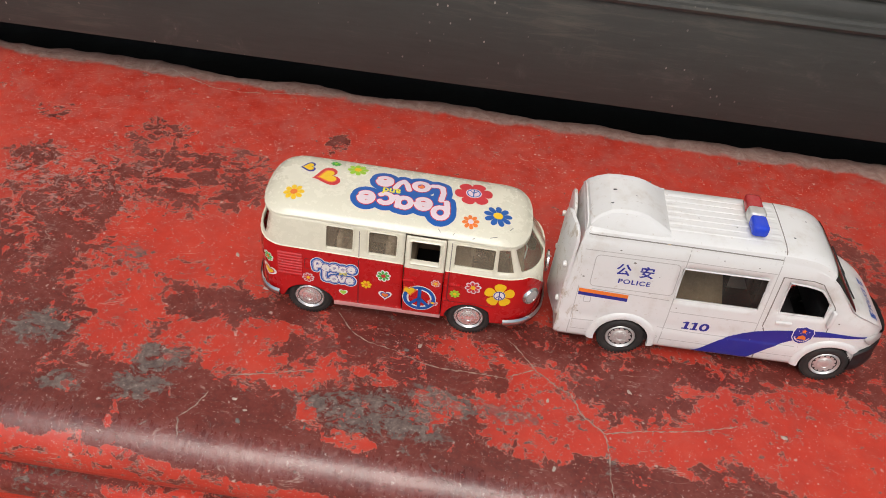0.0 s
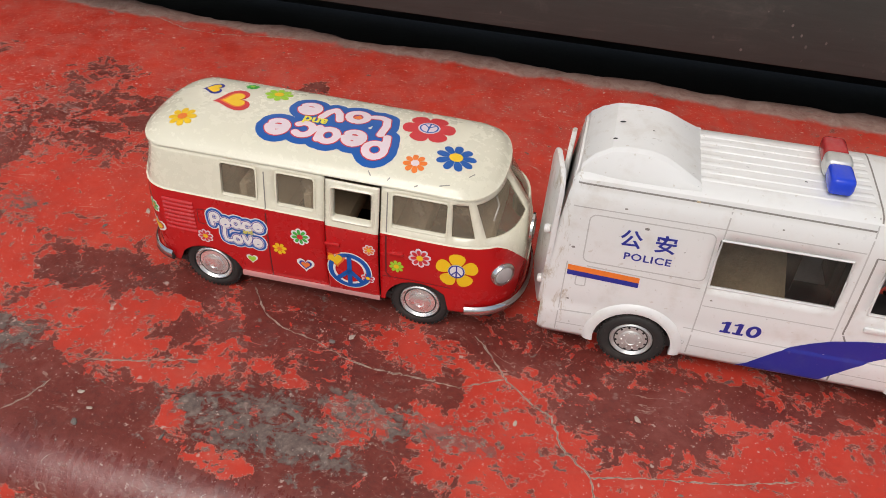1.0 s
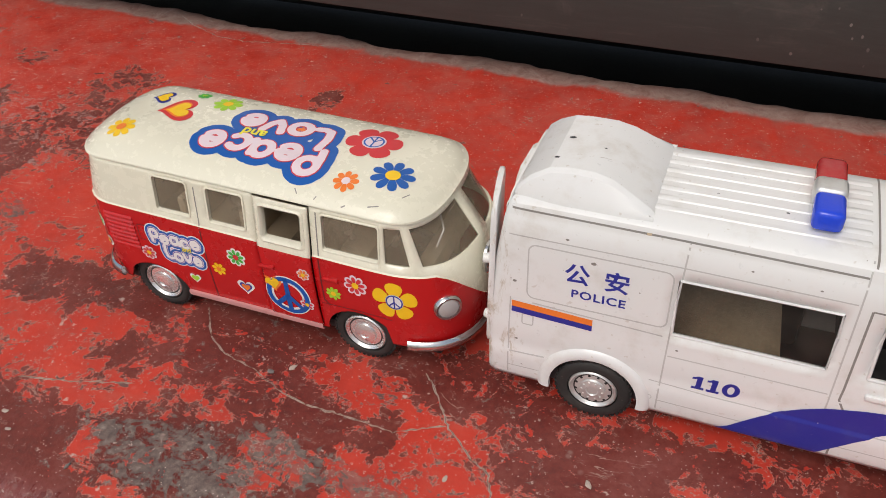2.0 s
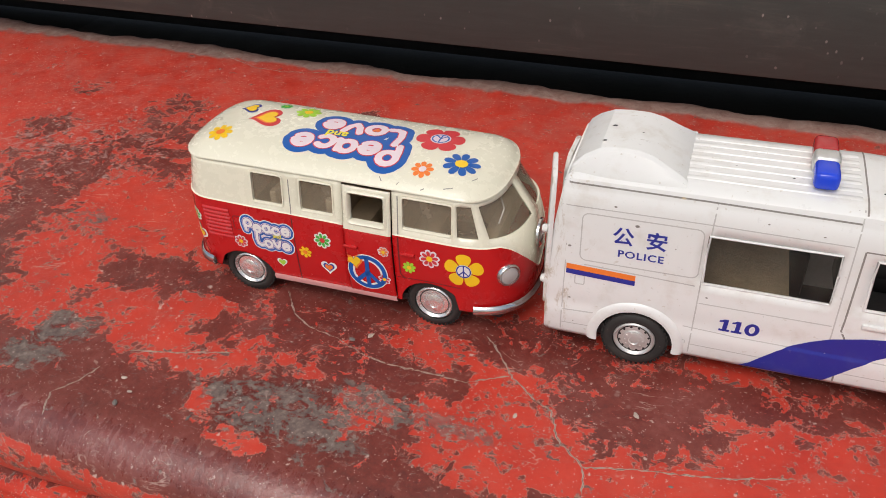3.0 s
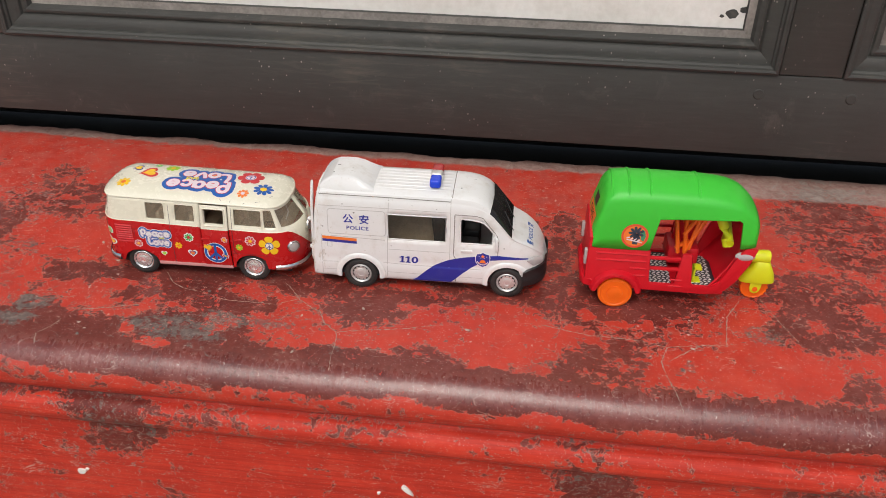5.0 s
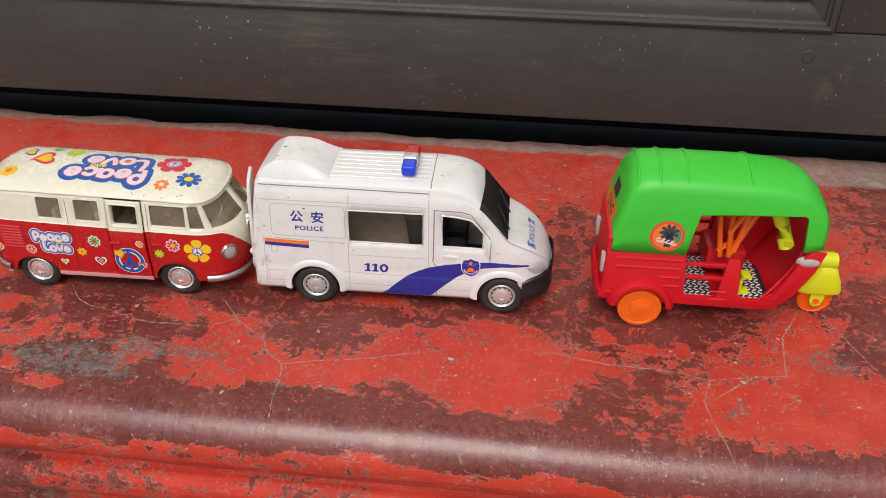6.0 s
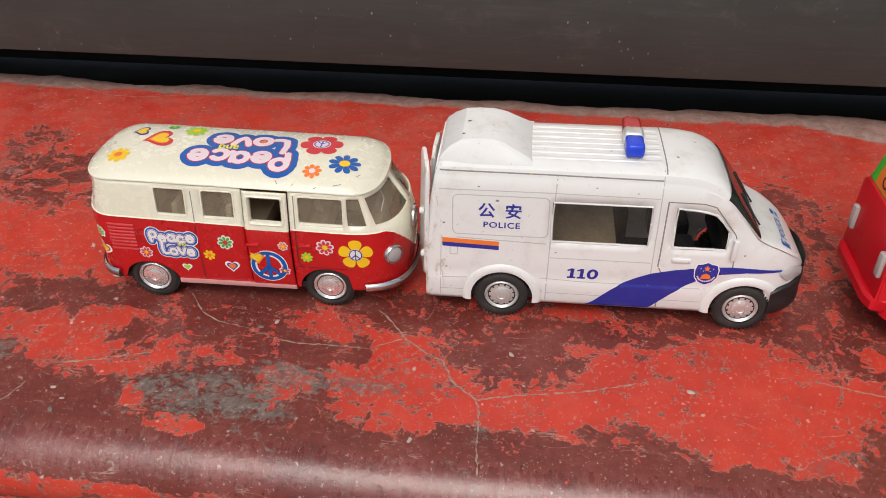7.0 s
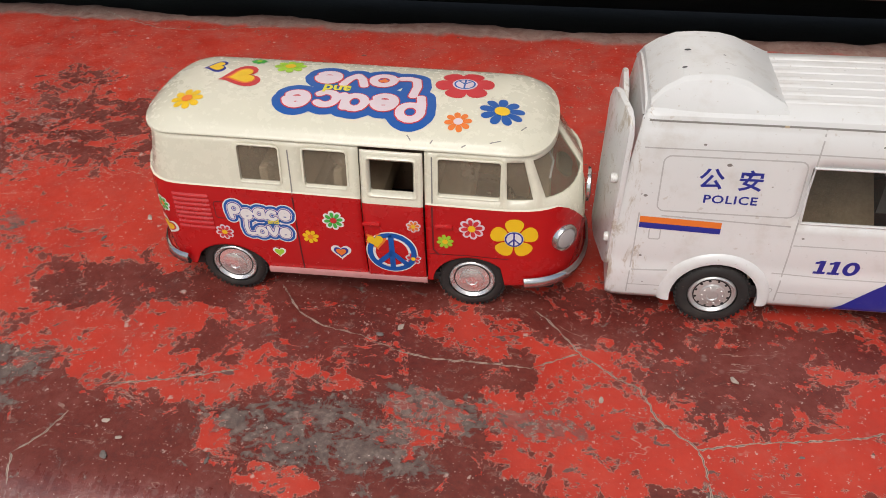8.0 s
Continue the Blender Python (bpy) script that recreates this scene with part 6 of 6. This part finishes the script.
crest = printed("crest", shield(77.2, 27.0, 9.4, 10.4), on_side, V_TREE, M_DWHITE, van, 0.22, "shield-shaped crest")
printed("crest_field", shield(77.2, 27.0, 8.6, 9.5), on_side, V_TREE, M_DNAVY, crest, 0.28)
wreath = []
for k in range(11):
    a = radians(200 + 14 * k)
    wreath += p_disc(77.2 + 3.3 * math.cos(a), 26.9 + 3.3 * math.sin(a), 0.42, 6)
for u, w in ((-2.3, 2.6), (2.3, 2.6), (-1.2, 1.7), (1.2, 1.7)):
    wreath += p_disc(77.2 + u, 26.9 + w, 0.26, 5)
printed("crest_wreath", wreath, on_side, V_TREE, M_DPINK, crest, 0.34)
printed("crest_centre", [[(75.2, 24.8), (79.2, 24.8), (78.7, 26.6), (77.2, 27.5), (75.7, 26.6)]], on_side, V_TREE, M_DORG, crest, 0.34)
printed("crest_star", p_petals(77.2, 29.6, 1.1, 5, 0.5, 18, 0.0), on_side, V_TREE, M_DORG, crest, 0.34)
printed("lettering", p_text("POLICE", 106.0, VC - 4.0, 3.6, 90, 0.02, 1.1, 1.1), on_top, V_TREE, M_DBLUE, van, 0.12)
printed("lettering", p_text("警", 105.8, VC - 14.6, 4.4, 90, 0.015), on_top, V_TREE, M_DBLUE, van, 0.12)
printed("lettering", p_text("察", 105.8, VC + 6.8, 4.4, 90, 0.015), on_top, V_TREE, M_DBLUE, van, 0.12)

# chips in the white paint
for x, y, r, tree in ((-15, VC + 1, 0.7, F_TREE), (-16.5, VC - 8.5, 0.55, F_TREE), (-6, VC - 2, 0.3, F_TREE), (22, VC - 3, 0.3, V_TREE), (38, VC - 6, 0.35, V_TREE), (62, VC - 8, 0.5, V_TREE), (70, VC + 6, 0.35, V_TREE), (30, VC + 8, 0.3, V_TREE)):
    printed("paint_chip", p_disc(x, y, r, 7, 1.3, 0.8), on_top, tree, M_DBLK, van, 0.1)
for x, z, r in ((-3, 54.5, 0.6), (-23, 44, 0.5), (-22, 24, 0.4), (20, 33, 0.35), (48, 60, 0.3), (90, 36, 0.4), (-10, 60, 0.4), (33, 61.5, 0.3)):
    printed("paint_chip", p_disc(x, z, r, 7, 1.2, 0.8), on_side, V_TREE, M_SEAM, van, 0.1)

# ---- the green and red plastic three-wheeled taxi ----
trike = empty("toy_auto_rickshaw", pose(0.040, 0.006, 0, 0, 0, 3.08) @ pose(0.159, 0, 0))
tagged(trike, "green and red plastic toy auto rickshaw with orange wheels", "toy rickshaw", group="toy vehicles on the doorstep")
TC, TW = 19.5, 21.0


def t_side(name, outline, y, thick, material, bev=0.5, parent=None, label=""):
    obs = []
    for s in (-1, 1):
        bm = bmesh.new()
        y0 = TC + s * y
        slab(bm, outline, min(y0, y0 - s * thick), max(y0, y0 - s * thick), bev)
        bmesh.ops.recalc_face_normals(bm, faces=bm.faces)
        obs.append(part(name, bm, material, parent or trike, label))
    return obs


# red tub: side walls with the doorway cut down between rail posts
tub = [(-17.6, 42), (-17.6, 15), (-10, 14.5), (20, 14.0), (55, 13.4), (63, 14.2), (67, 17), (72, 24), (78, 36), (81, 47), (74, 47), (70, 42), (63.0, 22), (58, 18.2), (47.5, 18.2), (45.6, 20), (44.2, 39.8), (43, 41), (38.6, 41), (37.6, 39.8), (36.6, 20), (35, 18.2), (21.5, 18.2), (20, 20), (19.0, 41.5), (17.5, 42.5)]
t_side("side_wall", tub, TW, 2.0, M_REDP, 0.5, None, "red ribbed side wall")
for z in (39.0, 34.2, 29.2, 24.2):
    for s in (-1, 1):
        bm = bmesh.new()
        x0 = -13 if z > 30 else 8
        x1 = 17 if z > 30 else 17.5
        tube(bm, [(x0, TC + s * TW, z), (x1, TC + s * TW, z)], 0.75, 8)
        part("rib", bm, M_REDP, trike)
for z in (37.0, 29.6):
    for s in (-1, 1):
        bm = bmesh.new()
        box(bm, 18, 42, TC + s * (TW - 1) - 0.9, TC + s * (TW - 1) + 0.9, z - 1.1, z + 1.1, 0.5)
        part("side_rail", bm, M_REDP, trike)
for s in (-1, 1):
    for z in (18.0, 22.5):
        bm = bmesh.new()
        tube(bm, [(33, TC + s * TW, z), (40, TC + s * TW, z)], 0.6, 6)
        part("rib", bm, M_REDP, trike)

# floor, back wall, bumper bar, partition and bench
bm = bmesh.new()
box(bm, -15, 66, TC - TW + 0.5, TC + TW - 0.5, 13.6, 16.4, 0.5)
part("floor_pan", bm, M_REDP, trike)
bm = bmesh.new()
slab(bm, [(TC - TW + 0.4, 15), (TC + TW - 0.4, 15), (TC + TW - 0.4, 49), (TC + TW - 3, 51), (TC - TW + 3, 51), (TC - TW + 0.4, 49)], -1, 1, 0.4)
for v in bm.verts:
    x, y, z = v.co
    v.co = (-17.4 + y + 0.02 * (z - 30), x, z)
bmesh.ops.recalc_face_normals(bm, faces=bm.faces)
part("back_wall", bm, M_REDP, trike)
bm = bmesh.new()
rows = []
for x, y in ((-14, TC - TW - 0.8), (-19, TC - TW + 0.6), (-20.6, TC - TW + 5), (-20.6, TC + TW - 5), (-19, TC + TW - 0.6), (-14, TC + TW + 0.8)):
    dx = 0 if x > -15 else 1
    rows.append([(x + 1.2 * dx, y, 14.5), (x - 0.4 * dx, y, 15.2), (x - 0.4 * dx, y, 18.6), (x + 0.6 * dx, y, 19.8), (x + 3.0 * dx, y, 19.8)])
sheet(bm, rows)
bmesh.ops.recalc_face_normals(bm, faces=bm.faces)
ob = part("rear_bumper", bm, M_REDP, trike)
k = ob.modifiers.new("skin", "SOLIDIFY")
k.thickness = 1.0 * MM
for y in (TC - TW + 4.5, TC + TW - 4.5):
    bm = bmesh.new()
    box(bm, -20.0, -17.0, y - 2.0, y + 2.0, 28, 38.5, 0.9)
    part("tail_light", bm, M_LENS, trike, "clear plastic tail light")
bm2 = bmesh.new()
box(bm2, 4, 20, TC - TW + 2.5, TC + TW - 2.5, 16, 29, 1.5)
part("rear_bench", bm2, M_REDP, trike)
bm2 = bmesh.new()
box(bm2, 2, 6, TC - TW + 2.5, TC + TW - 2.5, 28, 50, 1.5)
part("bench_back", bm2, M_REDP, trike)
bm = bmesh.new()
box(bm, 33, 52, TC - 2, TC + TW - 3, 22, 34, 1.5)
part("driver_seat", bm, M_REDP, trike)
bm = bmesh.new()
slab(bm, [(52, 16), (60, 16), (72, 36), (77, 62), (70, 62), (60, 40)], TC + TW - 3.2, TC + TW - 1.6, 0.3)
bmesh.ops.recalc_face_normals(bm, faces=bm.faces)
part("inner_panel", bm, M_REDP, trike)
bm = bmesh.new()
slab(bm, [(36, 34), (52, 34), (46, 64), (38, 64)], TC + 9, TC + 11, 0.4)
bmesh.ops.recalc_face_normals(bm, faces=bm.faces)
part("partition", bm, M_REDP, trike)

# woven black and white floor mats: small raised strands
def mat(x0, x1, y0, y1, z):
    bm = bmesh.new()
    box(bm, x0, x1, y0, y1, z - 0.5, z, 0.1)
    base = part("floor_mat", bm, M_DBLK, trike, "black and white woven mat")
    bm = bmesh.new()
    ny, nx = int((y1 - y0) / 2.2), int((x1 - x0) / 2.8)
    for j in range(ny):
        for i in range(nx):
            cx, cy = x0 + 1.4 + i * 2.8 + (0.6 if j % 2 else 0), y0 + 1.1 + j * 2.2
            t = 0.55 if j % 2 else -0.55
            q = [(cx - 1.0, cy - 0.6 - t), (cx + 1.0, cy - 0.6 + t), (cx + 1.0, cy + 0.5 + t), (cx - 1.0, cy + 0.5 - t)]
            bm.faces.new([bm.verts.new((a, b, z + 0.18)) for a, b in q])
    part("strand", bm, M_DWHITE, base, smooth=0)


mat(21, 35, TC - TW + 2.6, TC + TW - 2.6, 17.4)
mat(43.5, 62.5, TC - TW + 2.6, TC + TW - 2.6, 17.4)

# green hood: one moulded shell over back and top, open at the sides
def hood_ring(x, top, w, low, back):
    """Half section of the hood at x: from its lower edge up over the crown."""
    zs = [low, low + (66 - low) * 0.35, low + (66 - low) * 0.7, 66]
    out = [(TW + 0.6 - 0.045 * (z - 42), z) for z in zs]
    out += [(w, 69.5), (w - 0.35, 72.6), (w - 1.1, top - 8.6), (w - 2.5, top - 6.4), (w - 4.8, top - 4.7), (w * 0.42, top - 1.4), (0, top)]
    return out


bm = bmesh.new()
stations = [(-17.0, 50, 18.2, 43.6), (-16.3, 56, 18.9, 42.8), (-15.0, 62, 19.2, 42.6), (-13.5, 68.6, 19.4, 42.5), (-11.9, 74.8, 19.5, 42.5), (-10.2, 79.2, 19.5, 42.5), (-7.6, 82.0, 19.5, 42.5), (-3.5, 83.1, 19.6, 42.5), (1, 83.5, 19.6, 42.5), (8, 83.6, 19.6, 42.5), (16.0, 83.6, 19.6, 42.5), (18.0, 83.6, 19.6, 43.0), (21.4, 83.6, 19.6, 63.6), (30, 83.5, 19.6, 64.2), (42, 83.2, 19.6, 64.8), (54, 82.2, 19.5, 65.2), (62, 80.6, 19.4, 65.4), (67, 78.4, 19.2, 65.6), (69.0, 77.4, 19.1, 64.0), (70.5, 76.4, 19.0, 47.0), (74, 73.2, 18.6, 47.0), (77.4, 69.5, 18.0, 47.5), (79.6, 66.0, 17.4, 48)]
rows = []
for x, top, w, low in stations:
    ring = hood_ring(x, 83.6, 19.6, low, 0)
    if top < 83.6:
        ring = [(h * w / 19.6, low + (z - low) * (top - low) / (83.6 - low)) for h, z in ring]
    rows.append([(x, TC - h, z) for h, z in ring] + [(x, TC + h, z) for h, z in ring[-2::-1]])
vs = sheet(bm, rows)
bm.faces.new(vs[0])
bmesh.ops.remove_doubles(bm, verts=bm.verts, dist=1e-3)
bmesh.ops.recalc_face_normals(bm, faces=bm.faces)
if sum(f.normal.z * f.calc_area() for f in bm.faces) < 0:
    bmesh.ops.reverse_faces(bm, faces=bm.faces)
T_TREE = BVHTree.FromBMesh(bm)
hood = part("hood", bm, M_GREEN, trike, "bright green moulded plastic hood", smooth=50)
k = hood.modifiers.new("skin", "SOLIDIFY")
k.thickness, k.offset = 1.2 * MM, -1


def hood_rib(x0, x1):
    """A raised hoop across the hood."""
    pts = []
    for a in range(-13, 14):
        y = TC + a * 1.33
        hit = T_TREE.ray_cast(Vector((x0, y, 140)), Vector((0, 0, -1)))[0]
        if hit:
            pts.append(hit + Vector((0, 0, -0.1)))
    bm = bmesh.new()
    tube(bm, pts, [0.3, 0.6] + [0.8] * (len(pts) - 4) + [0.6, 0.3], 8)
    part("hood_rib", bm, M_GREEN, hood)


for x in (-7.5, 2, 14.5, 42.5):
    hood_rib(x, x)

# back window slot, side badge, back lettering plate
def on_back(u, v):
    return Vector((-80, u, v)), Vector((1, 0, 0))


printed("back_window", [[(TC - 5.5, 61.5), (TC + 5.5, 61.5), (TC + 5.5, 68.5), (TC - 5.5, 68.5)]], on_back, T_TREE, M_DBLK, hood, 0.15, "dark slot of a back window")
label = printed("back_sticker", [[(TC - 13, 51.5), (TC + 13, 51.5), (TC + 13, 60), (TC - 13, 60)]], on_back, T_TREE, M_DORG, hood, 0.15)
printed("back_lettering", p_text("CNG", TC, 54.2, 7.5, 180, 0.01, 1.0, 1.0), lambda u, v: (Vector((-80, u, 110 - v)), Vector((1, 0, 0))), T_TREE, M_DBLK, label, 0.25)
badge = printed("round_sticker", p_disc(8.0, 52.0, 8.0, 32), on_side, T_TREE, M_DVERM, hood, 0.12, "round red and orange sticker with a dark emblem")
printed("emblem_ground", p_disc(8.0, 52.0, 6.7, 28), on_side, T_TREE, M_DORG, badge, 0.16)
printed("emblem_green", [[(11.4, 57.0), (13.6, 55.4), (14.4, 52.0), (13.4, 48.6), (11.6, 49.6)]], on_side, T_TREE, M_DTEAL, badge, 0.2)
printed("emblem", p_petals(8.6, 54.0, 4.6, 9, 0.55, 20, 0.05) + p_bar(8.4, 46.4, 8.8, 54, 3.0), on_side, T_TREE, M_DSLATE, badge, 0.24)
for k, (u0, w0, u1, w1) in enumerate(((3.2, 50.6, 5.2, 51.2), (5.4, 49.4, 7.2, 50.8), (7.6, 49.0, 9.2, 50.4), (9.6, 48.6, 11.2, 49.8), (3.4, 49.6, 12.6, 47.8))):
    printed("script_bar", p_bar(u0, w0, u1, w1, 0.75), on_side, T_TREE, M_DPINK, badge, 0.3)

# wheels
def orange_wheel(x, y, r, wide, far=False):
    bm = bmesh.new()
    s = -1 if far else 1
    lathe(bm, [(0.0, 0.2), (r * 0.12, 0.0), (r * 0.2, 0.3), (r * 0.44, 0.35), (r * 0.47, 1.0), (r * 0.8, 0.9), (r * 0.84, 0.5), (r * 0.97, 0.7), (r, 1.3), (r, wide), (r * 0.9, wide + 0.6), (0, wide + 0.6)], 44)
    bmesh.ops.scale(bm, vec=(1, s, 1), verts=bm.verts)
    bmesh.ops.translate(bm, vec=(x, y, r), verts=bm.verts)
    bmesh.ops.recalc_face_normals(bm, faces=bm.faces)
    part("rear_wheel", bm, M_ORANGE, trike, "solid orange plastic wheel")


orange_wheel(1.0, -3.4, 10.6, 5.0)
orange_wheel(1.0, 2 * TC + 3.4, 10.6, 5.0, True)
bm = bmesh.new()
tube(bm, [(1, 0, 10.6), (1, 2 * TC, 10.6)], 1.4)
part("axle", bm, M_SILVER, trike)
for s in (-1, 1):
    bm = bmesh.new()
    rows = []
    for k in range(0, 19):
        a = radians(-6 + 10.5 * k)
        rows.append([(1.0 + r * math.cos(a), TC + s * (TW + o), max(11.5 + r * 0.98 * math.sin(a), 13.0)) for r, o in ((12.2, -0.5), (12.0, 3.2), (13.0, 3.9), (14.6, 3.5), (16.0, 0.6), (16.2, -0.5))])
    sheet(bm, rows)
    bmesh.ops.recalc_face_normals(bm, faces=bm.faces)
    part("mudguard", bm, M_REDP, trike, smooth=50)

# front fork, wheel with treads, lamps
FX, FY, FR = 90.0, TC + 0.5, 8.6
bm = bmesh.new()
lathe(bm, [(0, -3.0), (FR * 0.5, -3.0), (FR * 0.7, -2.6), (FR * 0.86, -2.6), (FR * 0.9, -3.0), (FR * 0.95, -2.6), (FR * 0.95, 2.6), (FR * 0.86, 3.0), (0, 3.0)], 36, "y", (FX, FY, FR))
for k in range(18):
    vs = box(bm, FR - 1.1, FR, -2.9, 2.9, -0.75, 0.75, 0.25)
    bmesh.ops.rotate(bm, cent=(0, 0, 0), matrix=Matrix.Rotation(2 * math.pi * k / 18, 3, "Y"), verts=vs)
    bmesh.ops.translate(bm, vec=(FX, FY, FR), verts=vs)
part("front_wheel", bm, M_ORANGE, trike, "orange toothed front wheel")
for s in (-1, 1):
    bm = bmesh.new()
    slab(bm, [(FX - 3.2, 16), (FX - 3.4, 9), (FX - 2.4, 6.2), (FX, 5.0), (FX + 2.4, 6.2), (FX + 3.4, 9), (FX + 4.2, 17)], FY + s * 3.6, FY + s * 5.0, 0.3)
    bmesh.ops.recalc_face_normals(bm, faces=bm.faces)
    fork = part("fork", bm, M_YELLOW, trike, "lemon yellow fork")
    bm = bmesh.new()
    lathe(bm, [(0, -0.5), (1.6, -0.5), (1.6, 0.5), (0, 0.5)], 16, "y", (FX, FY + s * 5.1, FR))
    part("axle_pin", bm, M_ORANGE, fork)
bm = bmesh.new()
rows = []
for z, x0, x1, w in ((13.5, FX - 11, FX + 11.5, 6.2), (15.0, FX - 10.6, FX + 11.4, 6.6), (20, FX - 7, FX + 10, 6.2), (24, FX - 4.4, FX + 8.0, 5.6), (26.4, FX - 3.5, FX + 7.0, 5.0), (28, FX - 2.5, FX + 6.0, 3.8)):
    c, hx = (x0 + x1) / 2, (x1 - x0) / 2
    rows.append([(c + hx * math.copysign(abs(math.cos(t)) ** 0.6, math.cos(t)), FY + w * math.copysign(abs(math.sin(t)) ** 0.6, math.sin(t)), z) for t in (2 * math.pi * k / 24 for k in range(24))])
vs = sheet(bm, rows, closed=True)
bm.faces.new(vs[-1])
bmesh.ops.recalc_face_normals(bm, faces=bm.faces)
part("front_mudguard", bm, M_YELLOW, trike, "lemon yellow mudguard")
bm = bmesh.new()
lathe(bm, [(0, -7.0), (2.6, -7.0), (3.9, -5.8), (4.3, 0), (4.4, 4.0), (3.9, 5.2), (3.4, 5.2), (3.2, 4.4), (0, 4.4)], 24, "x", (FX + 0.5, FY, 30.0))
part("front_lamp", bm, M_YELLOW, trike, "lemon yellow lamp housing")
for s in (-1, 1):
    bm = bmesh.new()
    bmesh.ops.create_uvsphere(bm, u_segments=18, v_segments=12, radius=1.0)
    bmesh.ops.scale(bm, vec=(6.0, 2.2, 3.0), verts=bm.verts)
    bmesh.ops.translate(bm, vec=(74.5, TC + s * (TW - 1.4), 41.5), verts=bm.verts)
    part("head_lamp", bm, M_LENS, trike, "clear oval headlamp")

# nose cowl between hood and fork
bm = bmesh.new()
rows = []
for z, x, w in ((14.0, 62, 19.5), (17, 66, 19.5), (24, 71.5, 18.5), (32, 77, 17), (40, 81, 15.5), (48, 83.2, 15)):
    ring = []
    for k in range(13):
        a = -1 + k / 6
        ring.append((x - 10 * abs(a) ** 2.4, TC + a * (w + 1.0), z))
    rows.append(ring)
sheet(bm, rows)
bmesh.ops.recalc_face_normals(bm, faces=bm.faces)
ob = part("nose_cowl", bm, M_REDP, trike, "red nose cowl", smooth=60)
k = ob.modifiers.new("skin", "SOLIDIFY")
k.thickness = 1.2 * MM
bm = bmesh.new()
rows = []
for z, x, w in ((50, 82.6, 14.0), (57, 81.5, 14.0), (64, 78.6, 13.6), (68, 76.6, 12.5)):
    rows.append([(x - 6 * abs(a) ** 2.2, TC + a * w, z) for a in (-1, -0.6, -0.2, 0.2, 0.6, 1)])
sheet(bm, rows)
ob = part("windscreen", bm, M_TINT, trike, smooth=60)
ob.visible_shadow = False

# orange folding rods behind the driver, yellow steering column, pedal
for a, b in (((38, 33), (33, 66)), ((42, 33), (40, 66)), ((42, 34), (56, 66)), ((44, 36), (50, 62)), ((40, 46), (52, 66)), ((36, 36), (44, 40))):
    bm = bmesh.new()
    tube(bm, [(a[0], TC - 6, a[1]), ((a[0] + b[0]) / 2, TC - 4, (a[1] + b[1]) / 2), (b[0], TC - 2, b[1])], 1.35, 8)
    part("seat_strut", bm, M_ORANGE, trike, "orange plastic strut")
bm = bmesh.new()
slab(bm, [(40, 50), (54, 50), (57, 66), (38, 66)], TC + 2, TC + 3.4, 0.3)
bmesh.ops.recalc_face_normals(bm, faces=bm.faces)
part("seat_back", bm, M_ORANGE, trike, "orange seat back")
bm = bmesh.new()
tube(bm, [(54, TC - 4, 67), (59, TC - 5, 60), (63, TC - 6, 53), (65, TC - 8, 47), (66, TC - 10, 42)], [2.0, 2.8, 3.4, 3.6, 3.0], 12)
tube(bm, [(66, TC - 13, 46), (67, TC - 6, 48), (68, TC + 4, 50), (67, TC + 12, 48)], [2.4, 1.5, 1.5, 2.4], 10)
part("steering_column", bm, M_YELLOW, trike, "lemon yellow handlebar column")
bm = bmesh.new()
box(bm, 47.6, 49.0, TC - 15, TC - 9, 17.4, 28, 0.4)
box(bm, 47.6, 52.6, TC - 15, TC - 9, 26.4, 28.0, 0.4)
box(bm, 47.6, 53.0, TC - 15, TC - 9, 17.4, 18.6, 0.4)
part("pedal", bm, M_YELLOW, trike, "lemon yellow pedal bracket")

# ---- crumbs of paint and plaster lying on the doorstep ----
def crumb(x, y, r, material, rng):
    hit = LEDGE_TREE.ray_cast(Vector((x, y, 0.1)), Vector((0, 0, -1)))[0]
    bm = bmesh.new()
    bmesh.ops.create_icosphere(bm, subdivisions=2, radius=r)
    for v in bm.verts:
        v.co *= 1 + 0.5 * noise.noise(v.co * 1.3 / r + Vector((x * 900, y * 700, 0)))
        v.co.z *= 0.42
    low = min(v.co.z for v in bm.verts)
    bmesh.ops.translate(bm, vec=(0, 0, -low - 0.06), verts=bm.verts)
    ob = part("paint_crumb", bm, material, None, smooth=30)
    ob.matrix_world = SETTING @ Matrix.Translation((x, y, hit.z)) @ Matrix.Rotation(rng.uniform(0, 6.28), 4, "Z") @ Matrix.Diagonal((1.5, 0.8, 1, 1))
    return tagged(ob, "small pale crumb of plaster lying on red paint", "crumb", group="crumbs on the doorstep")


M_CRUMB = plaster("pale_plaster_crumb", (0.34, 0.27, 0.22), (0.60, 0.52, 0.45), 900)
M_CRUMBG = plaster("grey_grit", (0.10, 0.09, 0.085), (0.25, 0.22, 0.2), 900)
for k, (x, y) in enumerate([(-0.1167, -0.066), (-0.1156, -0.060), (-0.1216, -0.0551), (-0.0553, -0.0131), (0.046, -0.0182), (-0.0495, -0.0092), (-0.0894, -0.064), (0.0137, -0.065), (0.112, -0.0306), (-0.16, 0.02), (-0.128, 0.012), (-0.149, 0.033), (0.155, 0.03), (0.01, -0.03), (0.245, -0.03), (0.06, -0.042)]):
    crumb(x, y, dice.uniform(0.5, 1.1), M_CRUMB if k % 3 else M_CRUMBG, dice)
